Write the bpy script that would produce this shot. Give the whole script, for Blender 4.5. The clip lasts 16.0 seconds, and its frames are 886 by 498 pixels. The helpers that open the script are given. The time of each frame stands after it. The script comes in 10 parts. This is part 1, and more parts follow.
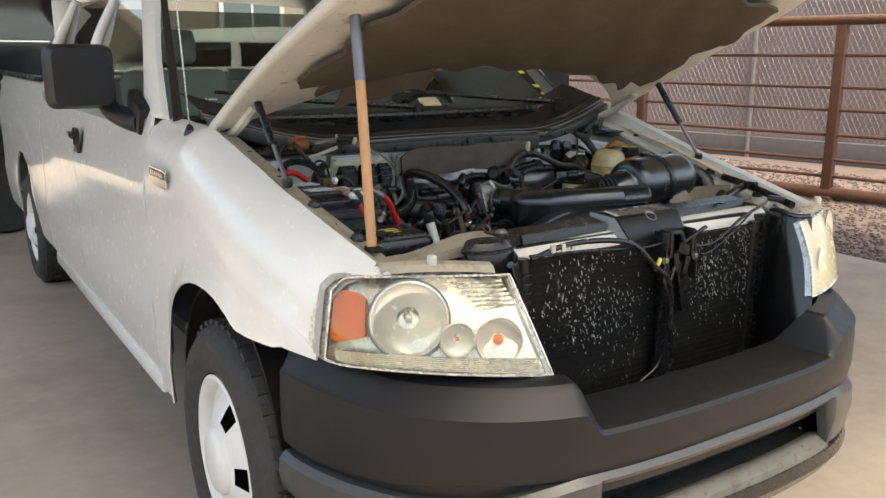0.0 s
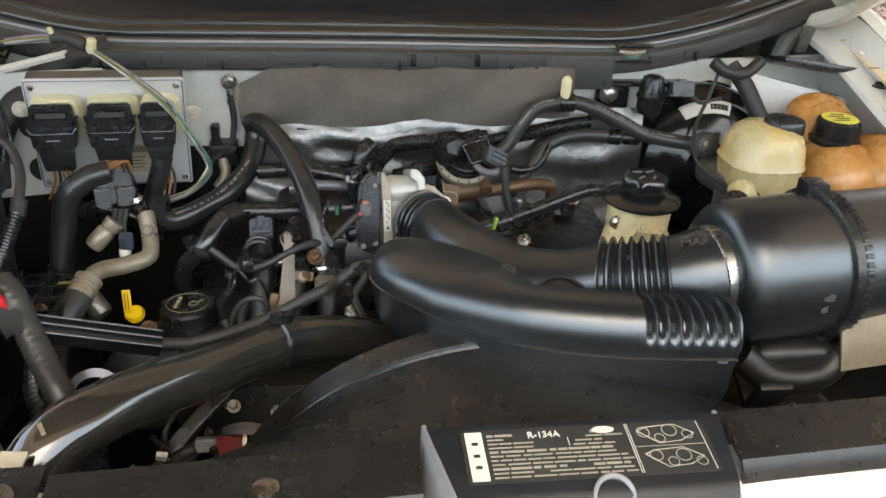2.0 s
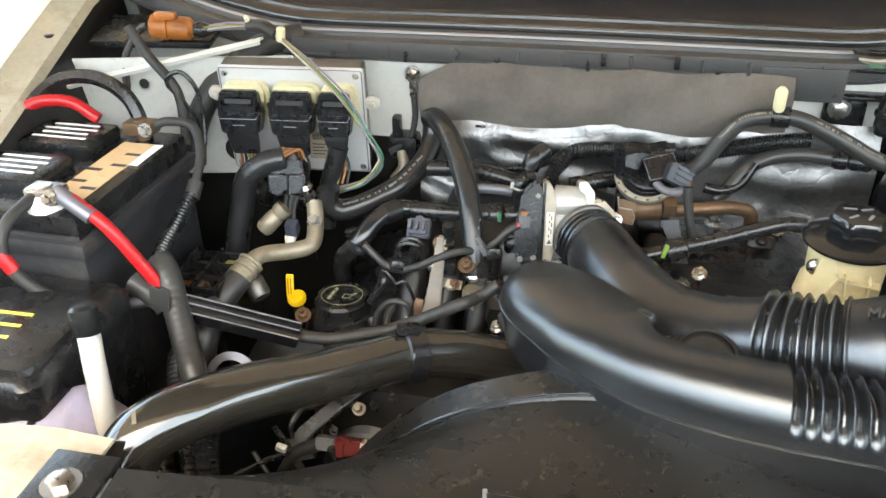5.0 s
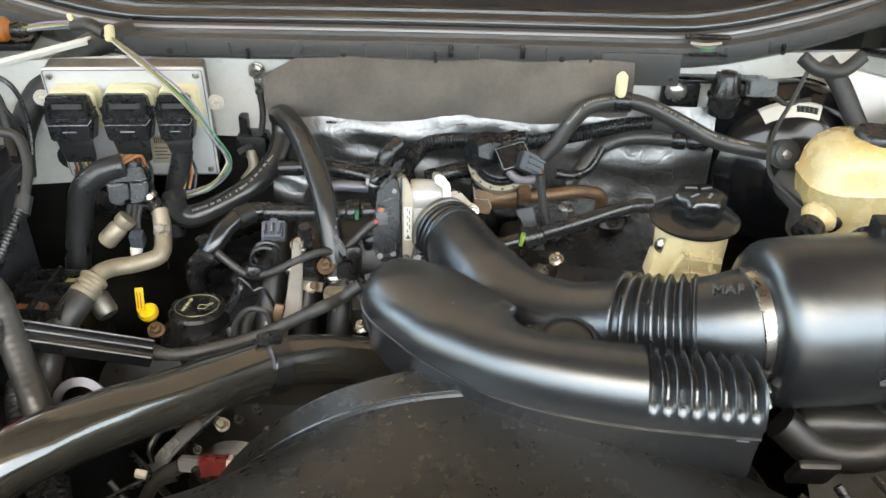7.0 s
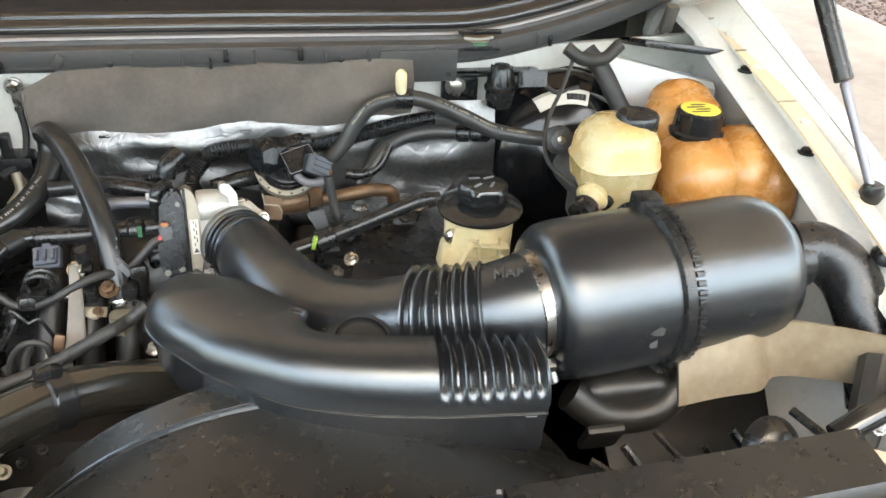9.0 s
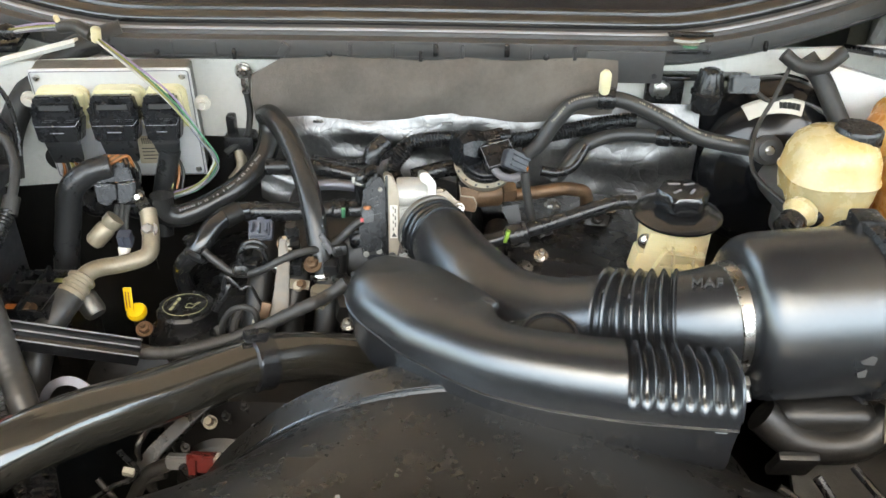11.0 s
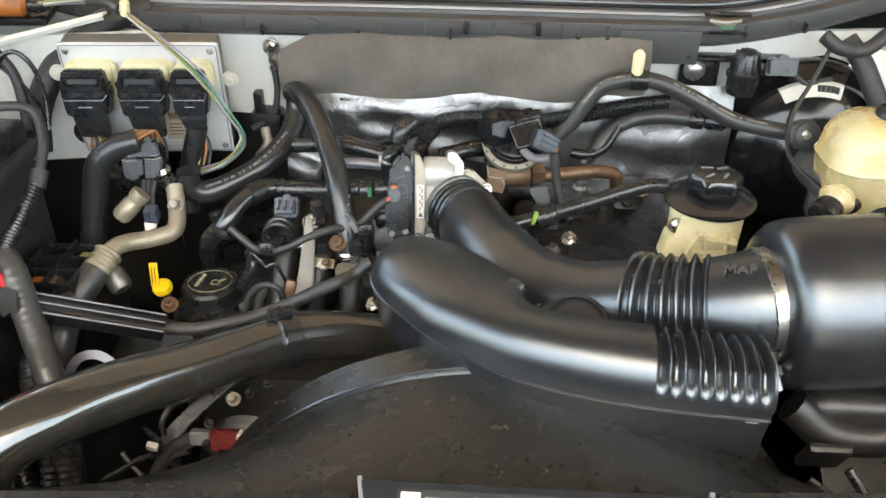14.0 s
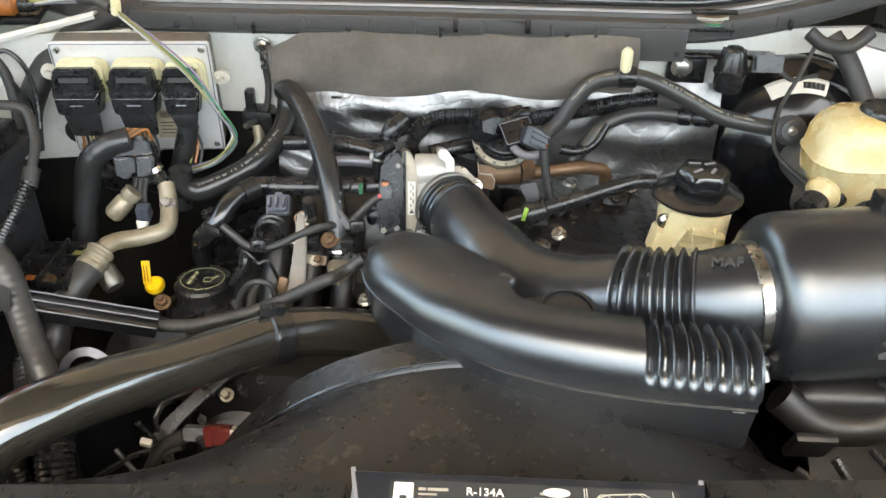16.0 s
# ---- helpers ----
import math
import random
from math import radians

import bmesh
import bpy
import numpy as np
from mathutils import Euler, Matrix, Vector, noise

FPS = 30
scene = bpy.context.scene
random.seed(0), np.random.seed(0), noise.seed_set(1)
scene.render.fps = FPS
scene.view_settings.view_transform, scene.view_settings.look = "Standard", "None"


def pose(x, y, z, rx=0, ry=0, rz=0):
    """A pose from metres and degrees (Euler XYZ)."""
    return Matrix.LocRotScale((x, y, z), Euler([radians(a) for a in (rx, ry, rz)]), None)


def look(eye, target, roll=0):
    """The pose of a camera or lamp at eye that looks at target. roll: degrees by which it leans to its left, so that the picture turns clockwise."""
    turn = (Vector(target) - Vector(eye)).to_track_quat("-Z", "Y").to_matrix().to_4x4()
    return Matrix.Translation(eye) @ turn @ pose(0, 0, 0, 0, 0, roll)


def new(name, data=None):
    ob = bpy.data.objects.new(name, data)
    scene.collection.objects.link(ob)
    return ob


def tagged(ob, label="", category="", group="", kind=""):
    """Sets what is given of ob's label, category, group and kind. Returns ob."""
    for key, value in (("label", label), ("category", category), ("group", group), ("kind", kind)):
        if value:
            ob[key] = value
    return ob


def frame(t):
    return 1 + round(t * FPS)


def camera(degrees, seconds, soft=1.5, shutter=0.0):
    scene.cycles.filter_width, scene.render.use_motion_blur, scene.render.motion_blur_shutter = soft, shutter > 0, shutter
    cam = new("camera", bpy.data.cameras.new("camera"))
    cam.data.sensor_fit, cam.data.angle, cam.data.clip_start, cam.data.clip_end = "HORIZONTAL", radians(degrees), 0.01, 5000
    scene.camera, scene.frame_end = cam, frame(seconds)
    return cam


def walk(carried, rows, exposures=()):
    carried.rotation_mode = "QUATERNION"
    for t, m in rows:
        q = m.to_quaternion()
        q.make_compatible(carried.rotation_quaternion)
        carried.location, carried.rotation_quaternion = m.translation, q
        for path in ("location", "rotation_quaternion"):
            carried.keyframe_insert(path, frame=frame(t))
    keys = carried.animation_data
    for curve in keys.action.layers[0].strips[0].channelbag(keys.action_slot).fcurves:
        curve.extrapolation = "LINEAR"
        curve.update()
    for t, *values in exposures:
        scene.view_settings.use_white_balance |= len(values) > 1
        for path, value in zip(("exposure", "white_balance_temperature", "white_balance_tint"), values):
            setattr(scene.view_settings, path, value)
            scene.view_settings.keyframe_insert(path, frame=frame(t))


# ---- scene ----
cam = camera(55.9, 16.0)
PATH = [
    (0, (-1.679, -1.648, 1.609), (-0.621, -0.013, 1.154), 0.1),
    (0.5, (-1.25, -1.306, 1.614), (-0.247, 0.343, 1.088), 1.3),
    (1, (-0.759, -1.045, 1.651), (0.057, 0.657, 0.991), 2.9),
    (1.5, (-0.363, -0.678, 1.658), (0.242, 1.049, 0.852), 3.9),
    (2, (-0.085, -0.454, 1.672), (0.193, 1.287, 0.728), 3.1),
    (2.5, (0.088, -0.366, 1.686), (0.121, 1.362, 0.678), 1.5),
    (3, (0.108, -0.348, 1.683), (0.063, 1.366, 0.653), 0.5),
    (3.5, (0.103, -0.352, 1.684), (0.012, 1.363, 0.658), 0.3),
    (4, (0.091, -0.353, 1.688), (-0.089, 1.357, 0.668), -0.3),
    (4.2, (0.086, -0.356, 1.688), (-0.137, 1.353, 0.673), -0.5),
    (6.3, (0.063, -0.337, 1.693), (-0.177, 1.355, 0.654), -0.4),
    (6.5, (0.068, -0.33, 1.693), (-0.119, 1.366, 0.65), -0.0),
    (7, (0.08, -0.324, 1.695), (0.045, 1.38, 0.648), 0.9),
    (7.5, (0.087, -0.321, 1.692), (0.222, 1.382, 0.654), 2.0),
    (8, (0.118, -0.321, 1.693), (0.399, 1.367, 0.658), 2.7),
    (8.2, (0.13, -0.324, 1.698), (0.454, 1.355, 0.661), 2.9),
    (10.3, (0.105, -0.329, 1.689), (0.222, 1.378, 0.654), 1.2),
    (10.5, (0.097, -0.332, 1.692), (0.162, 1.377, 0.655), 0.9),
    (11, (0.096, -0.333, 1.696), (0.068, 1.372, 0.65), 0.6),
    (11.5, (0.093, -0.33, 1.695), (0.022, 1.37, 0.643), 0.5),
    (12, (0.092, -0.327, 1.693), (0.006, 1.37, 0.637), 0.5),
    (12.5, (0.088, -0.328, 1.692), (0.004, 1.365, 0.629), 0.7),
    (13, (0.09, -0.329, 1.692), (0.002, 1.359, 0.621), 0.6),
    (13.5, (0.089, -0.324, 1.691), (0.0, 1.357, 0.612), 0.6),
    (14, (0.093, -0.323, 1.688), (0.008, 1.356, 0.605), 0.6),
    (14.5, (0.094, -0.328, 1.687), (0.015, 1.352, 0.605), 0.6),
    (15, (0.094, -0.33, 1.689), (0.022, 1.347, 0.602), 0.6),
    (15.5, (0.093, -0.332, 1.69), (0.026, 1.347, 0.605), 0.6),
    (16, (0.093, -0.334, 1.688), (0.03, 1.347, 0.606), 0.7),
]

# halfway rows that carry the pan on through the two pauses of the walk
TURNS = [
    (5.25, (0.072, -0.346, 1.691), (-0.297, 1.338, 0.668), -0.9),
    (9.25, (0.120, -0.326, 1.694), (0.500, 1.345, 0.660), 2.9),
]
walk(cam, [(t, look(eye, target, roll)) for t, eye, target, roll in sorted(PATH + TURNS)],
     exposures=[(0.0, 2.05, 7900, 2), (1.0, 2.35, 8100, 2), (2.0, 3.45, 8500, 1), (3.0, 4.22, 8500, 0), (16.0, 4.22, 8500, 0)])

# ---- light ----
world = bpy.data.worlds.new("sky")
scene.world = world
world.use_nodes = True
wn = world.node_tree
sky = wn.nodes.new("ShaderNodeTexSky")
sky.sky_type, sky.sun_disc = "NISHITA", False
sky.sun_elevation, sky.sun_rotation = radians(72), radians(172)
sky.air_density, sky.dust_density, sky.ozone_density = 0.8, 3.5, 0.6
wn.nodes["Background"].inputs["Strength"].default_value = 0.15
wn.links.new(sky.outputs["Color"], wn.nodes["Background"].inputs["Color"])
sun = new("sun", bpy.data.lights.new("sun", "SUN"))
sun.data.energy, sun.data.angle, sun.data.color = 0.75, radians(12), (1.0, 0.95, 0.88)
sun.matrix_world = look((0.55, -3.67, 11.4), (0, 0, 0))


# ---- materials ----
def noise_tex(nt, scale, detail=4.0, rough=0.55, stretch=None):
    """A noise in object space; its factor output."""
    tc = nt.nodes.new("ShaderNodeTexCoord")
    n = nt.nodes.new("ShaderNodeTexNoise")
    n.inputs["Scale"].default_value, n.inputs["Detail"].default_value, n.inputs["Roughness"].default_value = scale, detail, rough
    src = tc.outputs["Object"]
    if stretch:
        mp = nt.nodes.new("ShaderNodeMapping")
        mp.inputs["Scale"].default_value = stretch
        nt.links.new(src, mp.inputs["Vector"])
        src = mp.outputs["Vector"]
    nt.links.new(src, n.inputs["Vector"])
    return n.outputs["Fac"]


def ramp(nt, fac, stops):
    r = nt.nodes.new("ShaderNodeValToRGB")
    while len(r.color_ramp.elements) < len(stops):
        r.color_ramp.elements.new(0.5)
    for e, (p, c) in zip(r.color_ramp.elements, stops):
        e.position, e.color = p, (*c, 1) if len(c) == 3 else c
    nt.links.new(fac, r.inputs["Fac"])
    return r.outputs["Color"]


def mixc(nt, fac, a, b):
    m = nt.nodes.new("ShaderNodeMix")
    m.data_type = "RGBA"
    for sock, v in ((m.inputs["Factor"], fac), (m.inputs["A"], a), (m.inputs["B"], b)):
        if isinstance(v, (int, float)):
            sock.default_value = v
        elif isinstance(v, tuple):
            sock.default_value = (*v, 1)
        else:
            nt.links.new(v, sock)
    return m.outputs["Result"]


def mat(name, col, rough=0.5, metal=0.0, var=0.18, scale=9.0, grain=0.0, gscale=180.0, dirt=None, amount=0.45, dscale=5.0, coat=0.0,
        trans=0.0, ior=1.45, sub=0.0, rvar=0.15, stretch=None):
    """A surface: base colour with broad and fine variation, worn gloss, fine relief, and stains of a second colour."""
    m = bpy.data.materials.new(name)
    m.use_nodes = True
    nt = m.node_tree
    b = nt.nodes["Principled BSDF"]
    lo, hi = tuple(c * (1 - var) for c in col), tuple(min(1, c * (1 + var)) for c in col)
    broad, fine = noise_tex(nt, scale, 5, 0.6, stretch), noise_tex(nt, scale * 14, 3, 0.6, stretch)
    c = ramp(nt, broad, [(0.3, lo), (0.7, hi)])
    c2 = ramp(nt, fine, [(0.35, lo), (0.65, hi)])
    c = mixc(nt, 0.35, c, c2)
    if dirt:
        f = ramp(nt, noise_tex(nt, dscale, 8, 0.68), [(1 - amount - 0.12, (0, 0, 0)), (1 - amount + 0.18, (1, 1, 1))])
        c = mixc(nt, f, c, dirt)
    nt.links.new(c, b.inputs["Base Color"])
    mr = nt.nodes.new("ShaderNodeMapRange")
    mr.inputs["To Min"].default_value, mr.inputs["To Max"].default_value = max(0.02, rough - rvar), min(1, rough + rvar)
    mr.inputs["From Min"].default_value, mr.inputs["From Max"].default_value = 0.3, 0.7
    nt.links.new(noise_tex(nt, scale * 4, 6, 0.7, stretch), mr.inputs["Value"])
    nt.links.new(mr.outputs["Result"], b.inputs["Roughness"])
    b.inputs["Metallic"].default_value = metal
    b.inputs["IOR"].default_value = ior
    b.inputs["Coat Weight"].default_value = coat
    b.inputs["Coat Roughness"].default_value = 0.08
    b.inputs["Transmission Weight"].default_value = trans
    if sub:
        b.inputs["Subsurface Weight"].default_value = sub
        b.inputs["Subsurface Radius"].default_value = (0.03, 0.02, 0.01)
        b.inputs["Subsurface Scale"].default_value = 1.0
    if grain:
        bp = nt.nodes.new("ShaderNodeBump")
        bp.inputs["Strength"].default_value, bp.inputs["Distance"].default_value = grain, 0.002
        nt.links.new(noise_tex(nt, gscale, 4, 0.6, stretch), bp.inputs["Height"])
        nt.links.new(bp.outputs["Normal"], b.inputs["Normal"])
    return m


def clear(name, tint=(1, 1, 1), ior=1.45, rough=0.02):
    """Thin clear glass or plastic: seen through, with a mirror sheen that grows at a slant."""
    m = bpy.data.materials.new(name)
    m.use_nodes = True
    nt = m.node_tree
    nt.nodes.remove(nt.nodes["Principled BSDF"])
    fr, tr, gl, mx = (nt.nodes.new("ShaderNode" + k) for k in ("Fresnel", "BsdfTransparent", "BsdfGlossy", "MixShader"))
    fr.inputs["IOR"].default_value = ior
    tr.inputs["Color"].default_value = (*tint, 1)
    gl.inputs["Roughness"].default_value = rough
    nt.links.new(fr.outputs[0], mx.inputs[0])
    nt.links.new(tr.outputs[0], mx.inputs[1])
    nt.links.new(gl.outputs[0], mx.inputs[2])
    nt.links.new(mx.outputs[0], nt.nodes["Material Output"].inputs["Surface"])
    return m


WHITE = mat("white_paint", (0.72, 0.715, 0.69), 0.24, var=0.03, coat=0.6, rvar=0.05, dirt=(0.60, 0.58, 0.53), amount=0.25, dscale=2.5)
WORN_WHITE = mat("worn_white_paint", (0.56, 0.55, 0.51), 0.36, var=0.07, dirt=(0.26, 0.21, 0.15), amount=0.30, dscale=7, grain=0.05)
LEDGE = mat("dusty_cream_metal", (0.33, 0.29, 0.22), 0.55, var=0.14, dirt=(0.16, 0.115, 0.07), amount=0.40, dscale=14, grain=0.08)
BLACK_PL = mat("black_plastic", (0.010, 0.010, 0.0105), 0.26, var=0.2, rvar=0.08, dirt=(0.040, 0.036, 0.030), amount=0.14, dscale=18, grain=0.08, gscale=700)
CLEAN = mat("clean_black_plastic", (0.0065, 0.0067, 0.0076), 0.27, var=0.15, rvar=0.05, grain=0.06, gscale=900, ior=1.33)
SATIN = mat("satin_black_plastic", (0.0095, 0.0098, 0.0108), 0.255, var=0.05, rvar=0.02, grain=0.12, gscale=1300, ior=1.80, dirt=(0.020, 0.019, 0.018), amount=0.2, dscale=30)
# bluish sheen put into the material in place of bluer sky light
SATIN.node_tree.nodes["Principled BSDF"].inputs["Specular Tint"].default_value = (0.88, 0.95, 1.0, 1)
MATTE = mat("grained_dark_plastic", (0.0075, 0.0082, 0.0105), 0.43, var=0.1, rvar=0.06, grain=0.25, gscale=900, ior=1.4)
DULL = mat("dull_black_plastic", (0.0112, 0.0107, 0.0101), 0.29, var=0.12, rvar=0.05, dirt=(0.022, 0.020, 0.017), amount=0.12, dscale=5, grain=0.12, gscale=900)
COWL_M = mat("faded_grey_plastic", (0.041, 0.0405, 0.0405), 0.42, var=0.14, rvar=0.06, dirt=(0.065, 0.056, 0.046), amount=0.22, dscale=12, grain=0.15, gscale=900)
RUBBER = mat("black_rubber", (0.011, 0.011, 0.0115), 0.27, var=0.2, rvar=0.08, dirt=(0.055, 0.05, 0.042), amount=0.17, dscale=25, grain=0.1, gscale=500)
SHINY = mat("shiny_black_rubber", (0.009, 0.009, 0.0095), 0.19, var=0.1, rvar=0.04, grain=0.05, gscale=120, ior=1.6)
DUSTY = mat("dusty_hose_rubber", (0.017, 0.0166, 0.016), 0.23, var=0.18, rvar=0.05, dirt=(0.045, 0.041, 0.035), amount=0.2, dscale=14, grain=0.08, gscale=400)
OILY = mat("oily_brown_black_hose", (0.016, 0.0145, 0.0118), 0.10, var=0.2, rvar=0.02, dirt=(0.020, 0.017, 0.012), amount=0.25, dscale=10, grain=0.035, gscale=300, ior=1.8)
VINYL = mat("black_vinyl_tape", (0.016, 0.016, 0.0165), 0.32, var=0.25, rvar=0.1, dirt=(0.05, 0.045, 0.038), amount=0.2, dscale=22, grain=0.2, gscale=200)
GREY_HOSE = mat("dusty_grey_hose", (0.030, 0.0292, 0.028), 0.38, var=0.15, rvar=0.08, dirt=(0.075, 0.068, 0.058), amount=0.3, dscale=18, grain=0.1, gscale=400)
TAPE = mat("dusty_loom_tape", (0.024, 0.0228, 0.0215), 0.52, var=0.3, dirt=(0.085, 0.075, 0.062), amount=0.26, dscale=40, grain=0.35, gscale=260)
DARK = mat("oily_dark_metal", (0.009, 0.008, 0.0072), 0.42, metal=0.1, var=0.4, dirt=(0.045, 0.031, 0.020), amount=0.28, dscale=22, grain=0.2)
ALU = mat("cast_aluminium", (0.165, 0.159, 0.144), 0.42, metal=0.75, var=0.16, dirt=(0.16, 0.135, 0.10), amount=0.30, dscale=36, grain=0.35, gscale=400)
CAST_TAN = mat("tan_stained_casting", (0.24, 0.208, 0.162), 0.45, metal=0.25, var=0.14, dirt=(0.20, 0.16, 0.105), amount=0.4, dscale=40, grain=0.3, gscale=400)
CAST_PALE = mat("pale_cast_aluminium", (0.40, 0.39, 0.36), 0.42, metal=0.35, var=0.10, dirt=(0.30, 0.26, 0.19), amount=0.3, dscale=36, grain=0.35, gscale=400)
STEEL = mat("bare_steel", (0.40, 0.385, 0.36), 0.28, metal=1.0, var=0.14, dirt=(0.18, 0.13, 0.085), amount=0.24, dscale=60)
RUST = mat("rusty_pipe", (0.15, 0.068, 0.042), 0.7, var=0.25, dirt=(0.07, 0.038, 0.028), amount=0.45, dscale=9, grain=0.4, gscale=120)
COPPER = mat("rusted_steel_tube", (0.135, 0.080, 0.045), 0.5, metal=0.5, var=0.3, dirt=(0.07, 0.042, 0.026), amount=0.42, dscale=30)
ECU_M = mat("brushed_case_metal", (0.56, 0.555, 0.55), 0.42, metal=0.3, var=0.05, dirt=(0.36, 0.33, 0.28), amount=0.2, dscale=12, grain=0.05)
CREAM = mat("cream_plastic", (0.56, 0.51, 0.33), 0.42, var=0.08, sub=0.15, dirt=(0.34, 0.25, 0.12), amount=0.25, dscale=20)
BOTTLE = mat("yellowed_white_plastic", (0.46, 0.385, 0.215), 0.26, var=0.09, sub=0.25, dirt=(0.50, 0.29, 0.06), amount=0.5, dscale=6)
PS_BODY = mat("aged_ivory_plastic", (0.58, 0.48, 0.28), 0.38, var=0.08, sub=0.2, dirt=(0.30, 0.19, 0.07), amount=0.3, dscale=22)
AMBER_TANK = mat("stained_amber_plastic", (0.40, 0.175, 0.048), 0.26, var=0.22, sub=0.25, dirt=(0.52, 0.33, 0.14), amount=0.4, dscale=9)
MAT_PAD = mat("brown_felt_pad", (0.092, 0.078, 0.067), 0.85, var=0.2, dirt=(0.14, 0.122, 0.105), amount=0.42, dscale=7, grain=0.4, gscale=300)
HOOD_PAD = mat("hood_felt_pad", (0.082, 0.066, 0.052), 0.95, var=0.25, dirt=(0.085, 0.058, 0.038), amount=0.45, dscale=4, grain=0.4, gscale=150)
CONCRETE = mat("stained_concrete", (0.41, 0.345, 0.28), 0.7, var=0.1, scale=1.2, dirt=(0.29, 0.235, 0.18), amount=0.42, dscale=1.3, grain=0.25, gscale=60)
GLASS = clear("window_glass", (0.91, 0.96, 0.935), 1.45)
PRIVACY = clear("privacy_glass", (0.16, 0.18, 0.17), 1.45)
HAZED = mat("hazed_yellow_lens", (0.62, 0.54, 0.36), 0.22, var=0.06, sub=0.3, coat=0.4)
LENS = clear("headlamp_lens", (0.96, 0.95, 0.90), 1.42, 0.04)
TYRE = mat("tyre_rubber", (0.035, 0.034, 0.033), 0.72, var=0.15, dirt=(0.10, 0.09, 0.08), amount=0.3, dscale=16, grain=0.3, gscale=250)
RIM = mat("painted_steel_rim", (0.72, 0.71, 0.69), 0.4, var=0.04, dirt=(0.36, 0.31, 0.26), amount=0.24, dscale=14)
REFLECTOR = mat("satin_reflector", (0.82, 0.79, 0.71), 0.24, metal=0.35, var=0.06, scale=12, rvar=0.06)
CHROME = mat("bright_reflector", (0.72, 0.72, 0.71), 0.12, metal=1.0, var=0.01, rvar=0.02)
LAMP_IN = mat("silvered_lamp_bezel", (0.66, 0.645, 0.60), 0.26, metal=0.6, var=0.04)
ORANGE = mat("orange_lamp_plastic", (0.95, 0.19, 0.001), 0.14, var=0.14, scale=26)
CONN_OR = mat("orange_connector", (0.30, 0.095, 0.02), 0.45, var=0.2, dirt=(0.10, 0.04, 0.018), amount=0.35, dscale=40)
RED = mat("red_cable", (0.40, 0.010, 0.014), 0.35, var=0.15)
MAROON = mat("maroon_connector", (0.095, 0.012, 0.010), 0.35, var=0.15)
YELLOW = mat("yellow_plastic", (0.80, 0.50, 0.02), 0.35, var=0.08, sub=0.1)
GREEN = mat("green_wire", (0.045, 0.165, 0.085), 0.4, var=0.1)
VIOLET = mat("violet_wire", (0.24, 0.18, 0.29), 0.4, var=0.1)
OLIVE = mat("yellow_green_wire", (0.20, 0.195, 0.06), 0.4, var=0.1)
WHITE_W = mat("white_wire", (0.42, 0.40, 0.37), 0.4, var=0.1)
ORANGE_W = mat("orange_wire", (0.22, 0.085, 0.026), 0.4, var=0.1)
LABEL = mat("paper_label", (0.50, 0.47, 0.41), 0.6, var=0.06, dirt=(0.34, 0.30, 0.24), amount=0.3, dscale=30)
TAN_LABEL = mat("tan_label", (0.55, 0.37, 0.20), 0.6, var=0.08, dirt=(0.4, 0.26, 0.14), amount=0.3, dscale=25)
PRINT_W = mat("white_print", (0.72, 0.72, 0.70), 0.55, var=0.05)
PRINT_DIM = mat("faded_tan_print", (0.24, 0.22, 0.17), 0.6, var=0.15)
VALANCE = mat("scuffed_grey_valance", (0.055, 0.056, 0.058), 0.34, var=0.12, rvar=0.08, metal=0.1, grain=0.1, gscale=600, dirt=(0.11, 0.11, 0.11), amount=0.25, dscale=8)
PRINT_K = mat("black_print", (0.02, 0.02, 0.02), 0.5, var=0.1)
PRINT_Y = mat("yellow_print", (0.70, 0.62, 0.10), 0.5, var=0.08)
CAP_PRINT = mat("faded_cap_print", (0.40, 0.37, 0.20), 0.55, var=0.15)
WOOD = mat("varnished_wood", (0.46, 0.25, 0.12), 0.5, var=0.18, stretch=(30, 30, 2), scale=4, dirt=(0.30, 0.15, 0.07), amount=0.3, dscale=12)
GREY_TUBE = mat("grey_metal_tube", (0.16, 0.16, 0.18), 0.4, metal=0.5, var=0.1)
AC_TUBE = mat("dull_beige_tube", (0.235, 0.20, 0.145), 0.42, metal=0.35, var=0.18, dirt=(0.15, 0.115, 0.07), amount=0.38, dscale=40)
SILVER_PL = mat("silver_grey_plastic", (0.20, 0.20, 0.21), 0.42, var=0.06, metal=0.3, grain=0.1, gscale=700)
SEAT = mat("grey_seat_cloth", (0.22, 0.245, 0.23), 0.9, var=0.1, grain=0.3)
SILVER_C = mat("silver_grey_cap", (0.19, 0.19, 0.195), 0.35, metal=0.5, var=0.12)


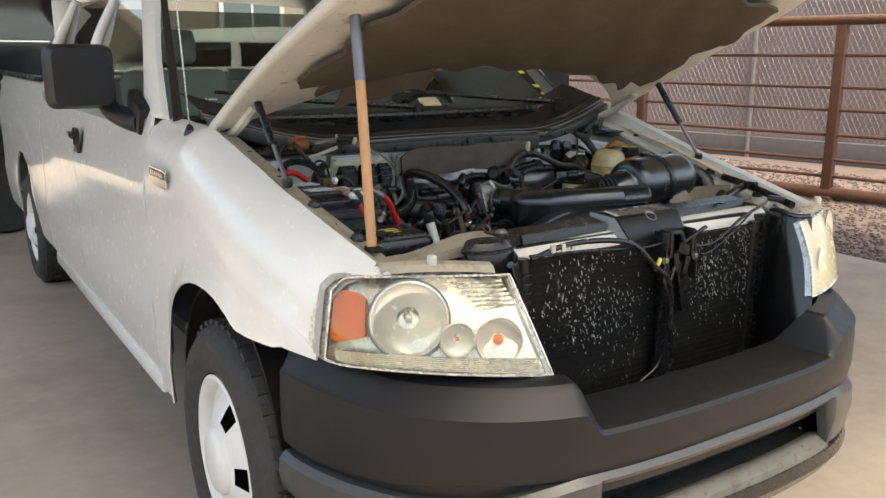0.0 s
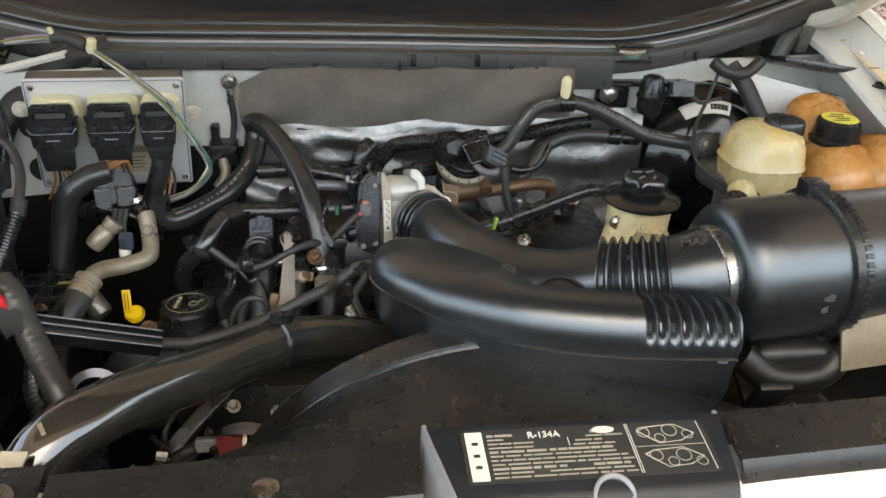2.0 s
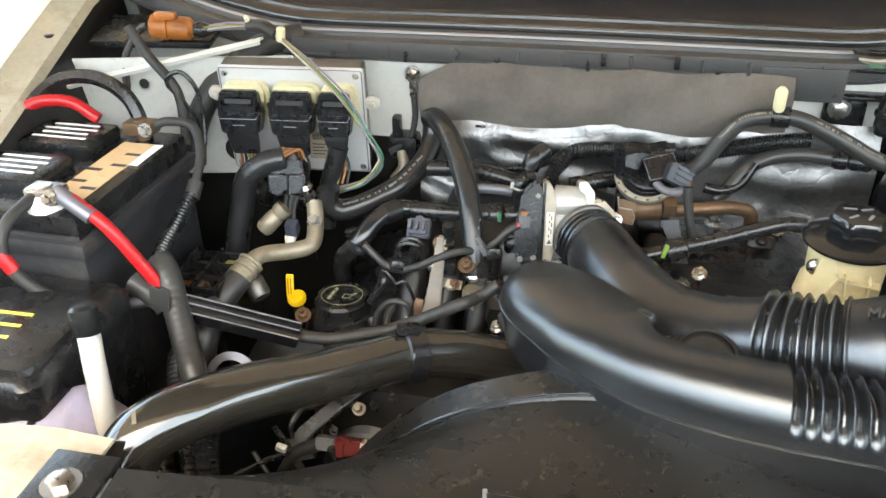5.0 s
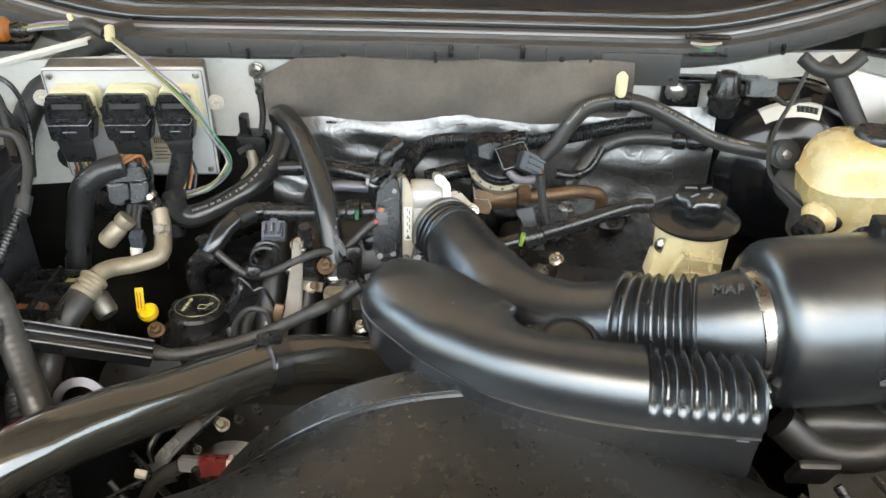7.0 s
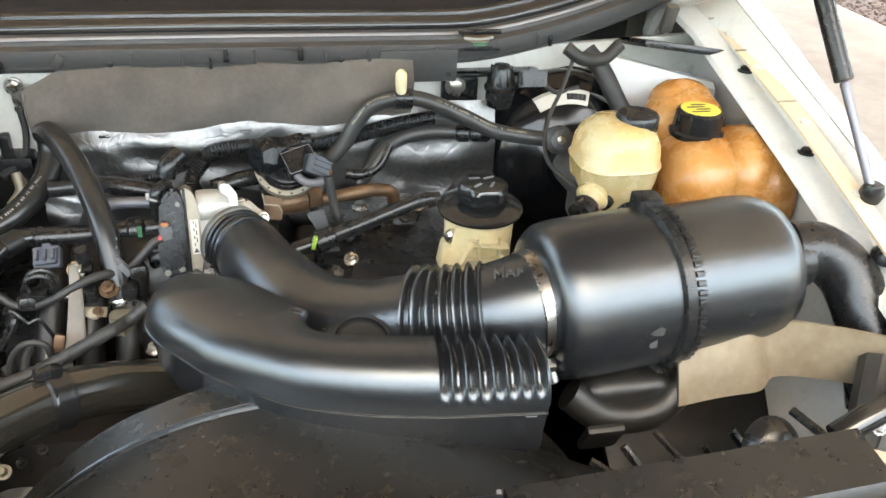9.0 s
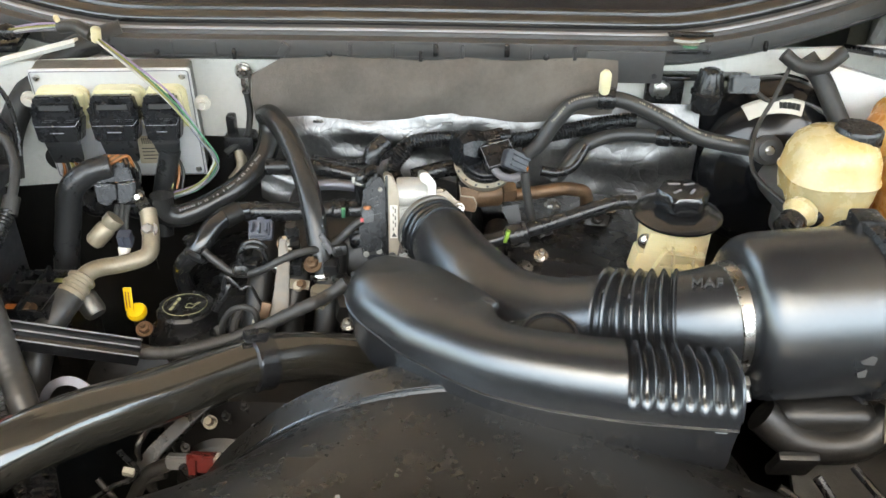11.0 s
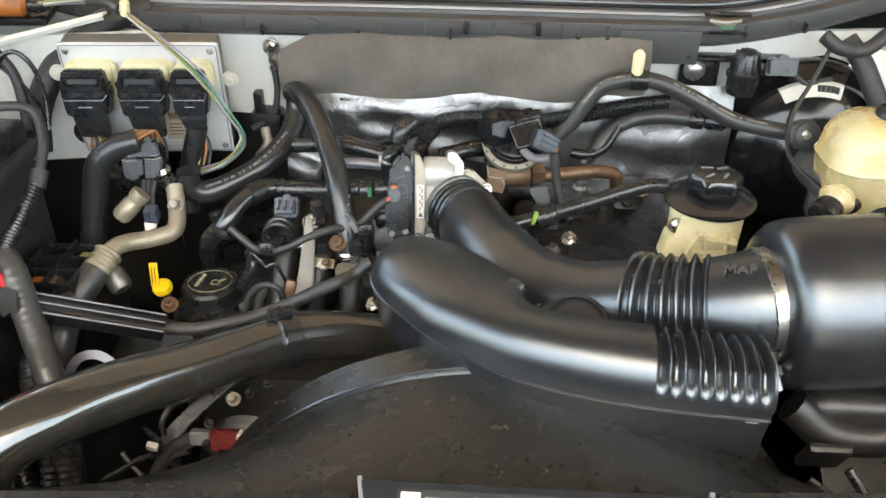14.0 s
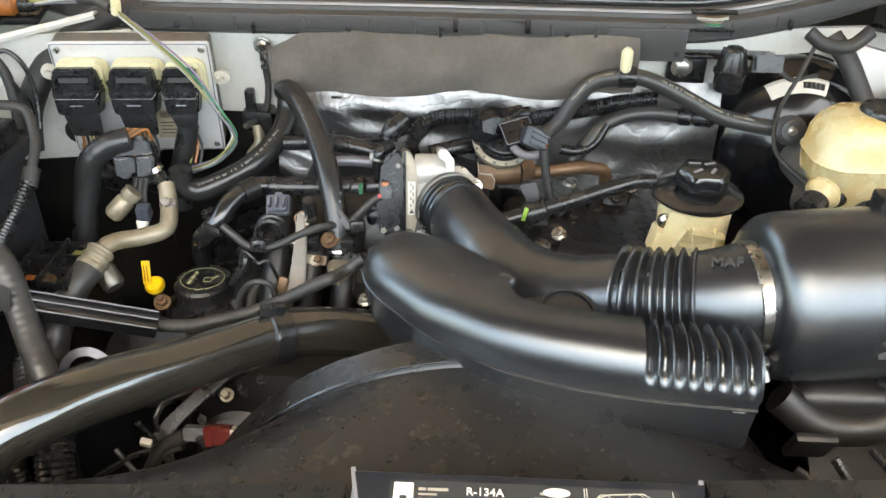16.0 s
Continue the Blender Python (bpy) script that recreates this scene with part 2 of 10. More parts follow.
def foil_material():
    """Crinkled silver foil: bright metal with folds, fine upright quilting and scratches."""
    m = mat("crinkled_foil", (0.205, 0.203, 0.200), 0.38, metal=1.0, var=0.25, scale=10, rvar=0.08, dirt=(0.115, 0.10, 0.085), amount=0.34, dscale=5)
    nt = m.node_tree
    b = nt.nodes["Principled BSDF"]
    tc = nt.nodes.new("ShaderNodeTexCoord")
    height = noise_tex(nt, 12, 3, 0.5)
    for sc, wide in ((17, 0.06), (40, 0.08)):
        v = nt.nodes.new("ShaderNodeTexVoronoi")
        v.feature = "DISTANCE_TO_EDGE"
        v.inputs["Scale"].default_value = sc
        wp = nt.nodes.new("ShaderNodeVectorMath")
        wp.operation = "ADD"
        nz = nt.nodes.new("ShaderNodeTexNoise")
        nz.inputs["Scale"].default_value = 14
        nt.links.new(tc.outputs["Object"], nz.inputs["Vector"])
        sc_ = nt.nodes.new("ShaderNodeVectorMath")
        sc_.operation = "SCALE"
        sc_.inputs["Scale"].default_value = 0.09
        nt.links.new(nz.outputs["Color"], sc_.inputs[0])
        nt.links.new(tc.outputs["Object"], wp.inputs[0])
        nt.links.new(sc_.outputs[0], wp.inputs[1])
        nt.links.new(wp.outputs[0], v.inputs["Vector"])
        mr = nt.nodes.new("ShaderNodeMapRange")
        mr.inputs["From Max"].default_value = wide
        mr.inputs["To Max"].default_value = 0.5
        nt.links.new(v.outputs["Distance"], mr.inputs["Value"])
        ad = nt.nodes.new("ShaderNodeMath")
        ad.operation = "ADD"
        nt.links.new(mr.outputs["Result"], ad.inputs[0])
        nt.links.new(height, ad.inputs[1])
        height = ad.outputs[0]
    bp = nt.nodes.new("ShaderNodeBump")
    bp.inputs["Strength"].default_value, bp.inputs["Distance"].default_value = 0.17, 0.0030
    nt.links.new(height, bp.inputs["Height"])
    nt.links.new(bp.outputs["Normal"], b.inputs["Normal"])
    return m


FOIL = foil_material()


def core_material():
    """Dark condenser fins: fine upright lines, with bent bright patches."""
    m = mat("condenser_fins", (0.005, 0.0048, 0.0045), 0.75, metal=0.0, var=0.3, ior=1.3)
    nt = m.node_tree
    b = nt.nodes["Principled BSDF"]
    spots = ramp(nt, noise_tex(nt, 26, 6, 0.8, (2.2, 1, 0.9)), [(0.60, (0, 0, 0)), (0.66, (1, 1, 1))])
    patch = ramp(nt, noise_tex(nt, 5, 2, 0.5), [(0.45, (0, 0, 0)), (0.6, (1, 1, 1))])
    mul = mixc(nt, patch, (0, 0, 0), spots)
    old = b.inputs["Base Color"].links[0].from_socket
    nt.links.new(mixc(nt, mul, old, (0.42, 0.40, 0.37)), b.inputs["Base Color"])
    return m


CORE = core_material()


# ---- geometry helpers ----
def join(*geos):
    vs, fs = [], []
    for v, f in geos:
        k = len(vs)
        vs += list(v)
        fs += [tuple(i + k for i in q) for q in f]
    return vs, fs


def moved(geo, m):
    return [m @ Vector(p) for p in geo[0]], geo[1]


def mirrored(geo):
    return [Vector((-p[0], p[1], p[2])) for p in geo[0]], [tuple(reversed(f)) for f in geo[1]]


def part(name, geo, material, parent=None, label="", sharp=38, smooth=True):
    """Links a geometry as one mesh object, under a thing or a part."""
    me = bpy.data.meshes.new(name)
    me.from_pydata([tuple(p) for p in geo[0]], [], geo[1])
    bm = bmesh.new()
    bm.from_mesh(me)
    bmesh.ops.recalc_face_normals(bm, faces=bm.faces)
    bm.to_mesh(me)
    bm.free()
    if smooth:
        me.polygons.foreach_set("use_smooth", [True] * len(me.polygons))
        me.set_sharp_from_angle(angle=radians(sharp))
    me.materials.append(material)
    ob = new(name, me)
    if parent is not None:
        ob.parent = parent
        ob.matrix_parent_inverse = parent.matrix_world.inverted()
    if label:
        ob["label"] = label
    return ob


def thing(name, label, category, at=(0, 0, 0), group="", kind=""):
    """An empty at a thing's base, which carries its parts."""
    ob = new(name)
    ob.empty_display_size = 0.05
    ob.matrix_world = Matrix.Translation(at)
    bpy.context.view_layer.update()
    return tagged(ob, label, category, group, kind)


def box(c, s, bev=0.003, rot=(0, 0, 0), seg=2):
    bm = bmesh.new()
    bmesh.ops.create_cube(bm, size=1)
    for v in bm.verts:
        v.co = Vector((v.co.x * s[0], v.co.y * s[1], v.co.z * s[2]))
    if bev:
        bmesh.ops.bevel(bm, geom=bm.edges[:], offset=min(bev, 0.45 * min(s)), segments=seg, affect="EDGES", profile=0.6)
    m = pose(*c, *rot)
    bm.verts.index_update()
    geo = [m @ v.co for v in bm.verts], [tuple(v.index for v in f.verts) for f in bm.faces]
    bm.free()
    return geo


def frame_of(d, up=Vector((0, 0, 1))):
    d = d.normalized()
    a = up if abs(d.dot(up)) < 0.95 else Vector((0, 1, 0))
    n = (a - d * a.dot(d)).normalized()
    return n, d.cross(n)


def lathe(profile, a, b, n=24, cap=True):
    """Turns (radius, distance) pairs about the axis that runs from a towards b."""
    a, b = Vector(a), Vector(b)
    d = (b - a).normalized()
    u, v = frame_of(d)
    vs, fs = [], []
    for r, h in profile:
        for k in range(n):
            t = 2 * math.pi * k / n
            vs.append(a + d * h + u * r * math.cos(t) + v * r * math.sin(t))
    for i in range(len(profile) - 1):
        for k in range(n):
            fs.append((i * n + k, i * n + (k + 1) % n, (i + 1) * n + (k + 1) % n, (i + 1) * n + k))
    if cap:
        fs.append(tuple(range(n)))
        fs.append(tuple(reversed(range((len(profile) - 1) * n, len(profile) * n))))
    return vs, fs


def cyl(a, b, r, n=20, bev=0.002):
    h = (Vector(b) - Vector(a)).length
    return lathe([(r - bev, 0), (r, bev), (r, h - bev), (r - bev, h)], a, b, n)


def spline(pts, steps=8):
    """A smooth line through the points."""
    p = [Vector(q) for q in pts]
    if len(p) < 3:
        return [p[0].lerp(p[-1], k / steps) for k in range(steps + 1)]
    p = [2 * p[0] - p[1]] + p + [2 * p[-1] - p[-2]]
    out = []
    for i in range(1, len(p) - 2):
        for k in range(steps):
            t = k / steps
            a, b, c, d = p[i - 1], p[i], p[i + 1], p[i + 2]
            out.append(0.5 * (2 * b + (c - a) * t + (2 * a - 5 * b + 4 * c - d) * t * t + (3 * b - a - 3 * c + d) * t ** 3))
    out.append(p[-2])
    return out


def sweep(line, radius, n=12, cap=True):
    """A tube along a line; radius is a number or a function of the distance run and the share of the whole."""
    line = [Vector(q) for q in line]
    run = [0.0]
    for a, b in zip(line, line[1:]):
        run.append(run[-1] + (b - a).length)
    u = None
    vs, fs = [], []
    for i, q in enumerate(line):
        d = (line[min(i + 1, len(line) - 1)] - line[max(i - 1, 0)]).normalized()
        u = frame_of(d)[0] if u is None else (u - d * u.dot(d)).normalized()
        w = d.cross(u)
        r = radius(run[i], run[i] / run[-1]) if callable(radius) else radius
        for k in range(n):
            t = 2 * math.pi * k / n
            vs.append(q + u * r * math.cos(t) + w * r * math.sin(t))
    for i in range(len(line) - 1):
        for k in range(n):
            fs.append((i * n + k, i * n + (k + 1) % n, (i + 1) * n + (k + 1) % n, (i + 1) * n + k))
    if cap:
        fs.append(tuple(reversed(range(n))))
        fs.append(tuple(range((len(line) - 1) * n, len(line) * n)))
    return vs, fs


def even(line, step):
    """The same line with points at an even step."""
    out, left = [line[0].copy()], step
    for a, b in zip(line, line[1:]):
        d = (b - a).length
        while d >= left and d > 0:
            a = a.lerp(b, left / d)
            d -= left
            out.append(a.copy())
            left = step
        left -= d
    return out


def hose(pts, r, n=12, steps=8):
    return sweep(spline(pts, steps), r, n)


def ribbed(pts, r, amp=0.12, pitch=0.006, n=12):
    """Ribbed conduit: rings along a line."""
    line = even(spline(pts, 14), pitch / 4)
    return sweep(line, lambda s, k: r * (1 - amp * (0.5 + 0.5 * math.cos(2 * math.pi * s / pitch))), n)


def loft(rings, closed=True, caps=True):
    """Skins a row of rings that have the same number of points."""
    n = len(rings[0])
    vs = [Vector(p) for r in rings for p in r]
    fs = []
    for i in range(len(rings) - 1):
        for k in range(n if closed else n - 1):
            fs.append((i * n + k, i * n + (k + 1) % n, (i + 1) * n + (k + 1) % n, (i + 1) * n + k))
    if closed and caps:
        fs.append(tuple(reversed(range(n))))
        fs.append(tuple(range((len(rings) - 1) * n, len(rings) * n)))
    return vs, fs


def sheet(rows, thick=0.004):
    """A curved panel with a thickness, from rows of points."""
    h, w = len(rows), len(rows[0])
    p = [[Vector(q) for q in r] for r in rows]
    front, back = [], []
    for i in range(h):
        for j in range(w):
            du = p[min(i + 1, h - 1)][j] - p[max(i - 1, 0)][j]
            dv = p[i][min(j + 1, w - 1)] - p[i][max(j - 1, 0)]
            nrm = du.cross(dv)
            nrm = nrm.normalized() if nrm.length > 1e-9 else Vector((0, 0, 1))
            front.append(p[i][j])
            back.append(p[i][j] - nrm * thick)
    k = h * w
    fs = []
    for i in range(h - 1):
        for j in range(w - 1):
            q = (i * w + j, i * w + j + 1, (i + 1) * w + j + 1, (i + 1) * w + j)
            fs += [q, tuple(k + a for a in reversed(q))]
    rim = [(0, j) for j in range(w)] + [(i, w - 1) for i in range(1, h)] + [(h - 1, j) for j in range(w - 2, -1, -1)] + [(i, 0) for i in range(h - 2, 0, -1)]
    idx = [i * w + j for i, j in rim]
    for a, b in zip(idx, idx[1:] + idx[:1]):
        fs.append((b, a, k + a, k + b))
    return front + back, fs


def pane(rows):
    """One thin curved sheet of glass, from rows of points."""
    return loft(rows, closed=False)


def outline_prism(pts, m, depth, bev=0.0):
    """A flat outline in x and y, pushed to a depth, at the pose m."""
    bm = bmesh.new()
    f = bm.faces.new([bm.verts.new((x, y, 0)) for x, y in pts])
    r = bmesh.ops.extrude_face_region(bm, geom=[f])
    bmesh.ops.translate(bm, verts=[e for e in r["geom"] if isinstance(e, bmesh.types.BMVert)], vec=(0, 0, depth))
    if bev:
        bmesh.ops.bevel(bm, geom=bm.edges[:], offset=bev, segments=2, affect="EDGES")
    bm.verts.index_update()
    geo = [m @ v.co for v in bm.verts], [tuple(v.index for v in f.verts) for f in bm.faces]
    bm.free()
    return geo


def rounded(w, h, r, n=5):
    """A rounded rectangle's outline, w by h."""
    out = []
    for cx, cy, a0 in ((w / 2 - r, h / 2 - r, 0), (-w / 2 + r, h / 2 - r, 90), (-w / 2 + r, -h / 2 + r, 180), (w / 2 - r, -h / 2 + r, 270)):
        for k in range(n + 1):
            a = radians(a0 + 90 * k / n)
            out.append((cx + r * math.cos(a), cy + r * math.sin(a)))
    return out


def words(text, size, m, material, parent, name="lettering", depth=0.0006):
    """Raised print in the built-in font."""
    c = bpy.data.curves.new(name, "FONT")
    c.body, c.size, c.extrude, c.align_x, c.align_y = text, size, depth, "CENTER", "CENTER"
    tmp = bpy.data.objects.new(name, c)
    scene.collection.objects.link(tmp)
    me = bpy.data.meshes.new_from_object(tmp.evaluated_get(bpy.context.evaluated_depsgraph_get()))
    bpy.data.objects.remove(tmp)
    geo = [m @ v.co for v in me.vertices], [tuple(p.vertices) for p in me.polygons]
    bpy.data.meshes.remove(me)
    return part(name, geo, material, parent, smooth=False)


def on_plane(o, x, y):
    """A pose at o whose x runs along x and whose y runs along y."""
    x = Vector(x).normalized()
    z = x.cross(Vector(y)).normalized()
    y = z.cross(x)
    m = Matrix((x, y, z)).transposed().to_4x4()
    m.translation = o
    return m


def lerp(a, b, t):
    return a + (b - a) * t


def interp(x, table):
    """A value between the rows of a table of pairs."""
    if x <= table[0][0]:
        return table[0][1]
    for (a, p), (b, q) in zip(table, table[1:]):
        if x <= b:
            return lerp(p, q, (x - a) / (b - a))
    return table[-1][1]


def bolt(c, d, r=0.007, h=0.006):
    """A hex head on a washer, as one geometry."""
    c, d = Vector(c), Vector(d).normalized()
    return join(lathe([(r * 1.5, 0), (r * 1.5, h * 0.3)], c, c + d, 16), lathe([(r, h * 0.3), (r, h), (r * 0.8, h * 1.15)], c, c + d, 6))


# ---- the yard ----
def gravel_material():
    m = mat("red_grey_gravel", (0.17, 0.125, 0.11), 0.85, var=0.3, scale=3, dirt=(0.26, 0.22, 0.20), amount=0.4, dscale=30, grain=0.8, gscale=45)
    return m


GRAVEL = gravel_material()
EARTH = mat("pink_grey_earth", (0.17, 0.125, 0.11), 0.9, var=0.12, scale=0.6, dirt=(0.24, 0.185, 0.16), amount=0.4, dscale=0.8, grain=0.5, gscale=12)
SLAB_X = 4.75


def yard():
    rows = [[(x, y, 0.0) for y in np.linspace(-14, 14, 9)] for x in np.linspace(-16, SLAB_X, 9)]
    g = part("ground", sheet(rows, 0.15), CONCRETE)
    tagged(g, "stained grey concrete slab under the parked truck", "ground", kind="structure")
    rows = [[(x, y, -0.03) for y in (-600, -60, -14, 0, 14, 60, 600)] for x in (-600, -60, -16.2, SLAB_X - 0.3, 12, 60, 600)]
    e = part("earth", sheet(rows, 0.2), EARTH)
    tagged(e, "pinkish grey bare desert earth beyond the slab", "ground", kind="structure")
    rnd = random.Random(3)
    vs, fs = [], []
    for _ in range(13000):
        x, y = SLAB_X + 0.02 + 4.6 * rnd.random() ** 1.3, rnd.uniform(-2.0, 9.5)
        s = rnd.uniform(0.012, 0.032)
        k = len(vs)
        a = rnd.uniform(0, 6.28)
        pts = [(math.cos(a + t) * s * rnd.uniform(0.7, 1.2), math.sin(a + t) * s * rnd.uniform(0.7, 1.2)) for t in (0, 1.5, 3.1, 4.6)]
        vs += [(x + p, y + q, -0.035) for p, q in pts] + [(x + p * 0.6, y + q * 0.6, -0.02 + s * 0.6) for p, q in pts]
        fs += [(k + i, k + (i + 1) % 4, k + 4 + (i + 1) % 4, k + 4 + i) for i in range(4)] + [(k + 4, k + 5, k + 6, k + 7)]
    st = part("gravel", (vs, fs), GRAVEL, smooth=False)
    tagged(st, "loose red and grey gravel along the slab edge", "gravel", kind="stuff")
    rows = [[(x, y, -0.022) for y in (-2.1, 2, 6, 14)] for x in (SLAB_X + 0.005, 6, 8, 11.5)]
    b = part("gravel_bed", sheet(rows, 0.02), GRAVEL)
    tagged(b, "packed gravel bed between slab and fence", "ground", kind="structure")


yard()
F0, FD = Vector((7.2, 3.95, 0)), Vector((-0.20, 0.98, 0)).normalized()


def pipe_fence():
    f = thing("pipe_fence", "rust-brown welded pipe fence with seven slim rails", "fence", F0)
    up = Vector((0, 0, 1))
    span = 2.5
    for k in range(-2, 4):
        q = F0 + FD * span * k
        part("post", join(box(q + up * 0.95, (0.11, 0.11, 1.96), 0.012, (0, 0, math.degrees(math.atan2(FD.y, FD.x)))), box(q + up * 0.01, (0.2, 0.2, 0.03), 0.004)), RUST, f)
    a, b = F0 - FD * 6.2, F0 + FD * 9.2
    part("top_rail", sweep([a + up * 1.98, b + up * 1.98], 0.055, 14), RUST, f)
    part("bottom_rail", sweep([a + up * 0.06, b + up * 0.06], 0.07, 14), RUST, f)
    for z in (1.60, 1.25, 1.0, 0.72, 0.44, 0.25):
        part("rail", sweep([a + up * z, b + up * z], 0.019, 8), RUST, f)


pipe_fence()


def chain_link_fence():
    """A second fence beyond the first: steel posts, wire mesh and a dusty screen cloth."""
    o = F0 + Vector((3.2, 0.6, 0))
    d = FD
    f = thing("chain_link_fence", "galvanised chain-link fence backed with a dusty pink screen", "fence", o)
    steel = mat("weathered_galvanised", (0.34, 0.31, 0.30), 0.5, metal=0.5, var=0.2)
    cloth = mat("dusty_screen_cloth", (0.26, 0.20, 0.185), 0.95, var=0.1, scale=2, dirt=(0.20, 0.16, 0.148), amount=0.4, dscale=1.5, grain=0.3, gscale=80)
    up = Vector((0, 0, 1))
    for k in range(-3, 7):
        part("post", cyl(o + d * 2.6 * k + up * -0.1, o + d * 2.6 * k + up * 2.6, 0.035, 12), steel, f)
    rows = [[o + d * s + Vector((0.09 + 0.03 * math.sin(s * 2.1 + z), 0, z)) for z in (0.32, 0.9, 1.6, 2.5)] for s in np.linspace(-8, 17, 60)]
    part("screen", sheet(rows, 0.01), cloth, f, "dusty pink-grey screen cloth")
    part("kerb", box(o + d * 4.5 + Vector((0.1, 0, 0.14)), (25.4, 0.16, 0.34), 0.02, (0, 0, math.degrees(math.atan2(d.y, d.x)))), mat("dark_kerb_concrete", (0.14, 0.125, 0.12), 0.8, var=0.15, grain=0.3, gscale=40), f, "dark concrete kerb wall")
    wire = mat("bright_wire", (0.40, 0.36, 0.33), 0.3, metal=0.9, var=0.3)
    geos = []
    for sgn in (1, -1):
        for k in range(-120, 260):
            s = k * 0.085
            p, q = o + d * s + up * 0.35, o + d * (s + sgn * 1.1) + up * 2.5
            w = Vector((-0.004 * sgn, 0, 0))
            t = d * 0.0026
            geos.append(([p + w - t, p + w + t, q + w + t, q + w - t, p + w + Vector((-0.004, 0, 0)), q + w + Vector((-0.004, 0, 0))], [(0, 4, 5, 3), (4, 1, 2, 5)]))
    tagged(part("mesh", join(*geos), wire, f, "thin bright wire mesh"), kind="stuff")


chain_link_fence()


def carport():
    c = thing("carport", "flat shade roof on steel posts over the slab", "roof", (-2, 4, 0), kind="structure")
    steel = mat("painted_steel", (0.30, 0.27, 0.24), 0.5, var=0.1)
    roofing = mat("tan_roof_sheet", (0.42, 0.38, 0.33), 0.6, var=0.08, scale=1.5)
    part("roof", box((1.45, 3.40, 3.35), (9.3, 9.2, 0.12), 0.02), roofing, c)
    for x, y in ((5.9, 7.85), (-3.1, 7.85)):
        part("post", box((x, y, 1.64), (0.14, 0.14, 3.3), 0.01), steel, c)
    part("beam", box((1.45, 7.85, 3.2), (9.3, 0.16, 0.2), 0.01), steel, c)
    # unseen wall, added to block low front light and darken lower reflections
    part("light_screen_wall", box((0.0, -8.0, 1.45), (30, 0.25, 2.9), 0.02), mat("grey_light_blocker", (0.095, 0.095, 0.10), 0.85, var=0.15, scale=2, grain=0.4, gscale=30), c, "unseen grey wall added to cut low light from the front")
    part("wall", box((-15.5, 6.0, 0.9), (0.2, 20, 1.8), 0.02), mat("tan_block_wall", (0.42, 0.35, 0.28), 0.8, var=0.12, scale=2, grain=0.4, gscale=30), c, "tan rendered block wall behind the yard")


carport()


def parked_vehicle(o, label, paint, name, k):
    """A tall closed vehicle beyond the truck, its side towards the yard; k stretches its height."""
    o = Vector(o)
    c = thing(name, label, "van", o)
    prof = [(-2.2, 0.35), (-2.25, 0.75), (-1.9, 0.98), (-1.1, 1.05), (-0.5, 1.42), (0.9, 1.47), (1.9, 1.42), (2.2, 1.0), (2.25, 0.4)]
    rings = []
    for y, sx, sz in ((-0.92, 0.95, 0.82), (-0.90, 0.97, 0.9), (-0.82, 1, 1), (0.82, 1, 1), (0.90, 0.97, 0.9), (0.92, 0.95, 0.82)):
        rings.append([o + Vector((x * sx, y, 0.35 + (z * k - 0.35) * sz)) for x, z in prof])
    part("body", loft(rings), paint, c)
    glass = mat("dark_glass", (0.02, 0.025, 0.03), 0.05, var=0.05, rvar=0.02)
    for x in (-0.35, 0.75):
        part("side_window", box(o + Vector((x, -0.905, 1.17 * k)), (0.98, 0.03, 0.26 * k), 0.02), glass, c)
    part("windshield", box(o + Vector((-0.86, 0, 1.22 * k)), (0.04, 1.4, 0.4 * k), 0.02, (0, 48, 0)), glass, c)
    part("trim_strip", box(o + Vector((0.1, -0.925, 0.99 * k)), (3.6, 0.02, 0.05), 0.005), CHROME, c)
    for x in (-1.4, 1.4):
        for y in (-0.82, 0.82):
            w = part("wheel", lathe([(0.22, -0.11), (0.34, -0.11), (0.37, -0.07), (0.37, 0.07), (0.34, 0.11), (0.22, 0.11)], o + Vector((x, y, 0.37)), o + Vector((x, y + 1, 0.37)), 28), TYRE, c)
            part("hub", lathe([(0.22, -0.08), (0.22, 0.08)], o + Vector((x, y, 0.37)), o + Vector((x, y + 1, 0.37)), 24), ALU, w)


def house():
    """A tan house wall with a white-framed window across the back of the yard."""
    h = thing("house", "tan stucco house with a white-framed window beyond the yard", "house", (0, 16.2, 0))
    stucco = mat("tan_stucco", (0.46, 0.38, 0.29), 0.85, var=0.1, scale=1.5, grain=0.5, gscale=40)
    part("wall", box((0.0, 16.2, 2.0), (26, 0.3, 4.0), 0.02), stucco, h)
    part("roof", box((0.0, 16.0, 4.08), (27, 1.6, 0.2), 0.03), mat("brown_shingles", (0.14, 0.10, 0.08), 0.8, var=0.2, scale=6, grain=0.4), h)
    for x in (4.9, 9.0, -4.0):
        w = part("window", box((x, 16.03, 2.15), (1.3, 0.05, 1.3), 0.01), mat("dark_pane", (0.16, 0.18, 0.17), 0.08, var=0.1, rvar=0.03), h)
        for dx, dz, sx, sz in ((0, 0.66, 1.44, 0.1), (0, -0.66, 1.44, 0.1), (-0.67, 0, 0.1, 1.3), (0.67, 0, 0.1, 1.3), (0, 0, 0.05, 1.3)):
            part("frame", box((x + dx, 15.99, 2.15 + dz), (sx, 0.06, sz), 0.01), WHITE, w)


house()
parked_vehicle((-2.35, 7.7, 0), "tall dark blue-black van parked beyond the truck bed", mat("dark_car_paint", (0.015, 0.018, 0.026), 0.15, var=0.1, coat=1.0, rvar=0.05), "parked_van", 1.72)
parked_vehicle((2.3, 11.2, 0), "white van parked farther back on the slab", WHITE, "white_van", 1.36)


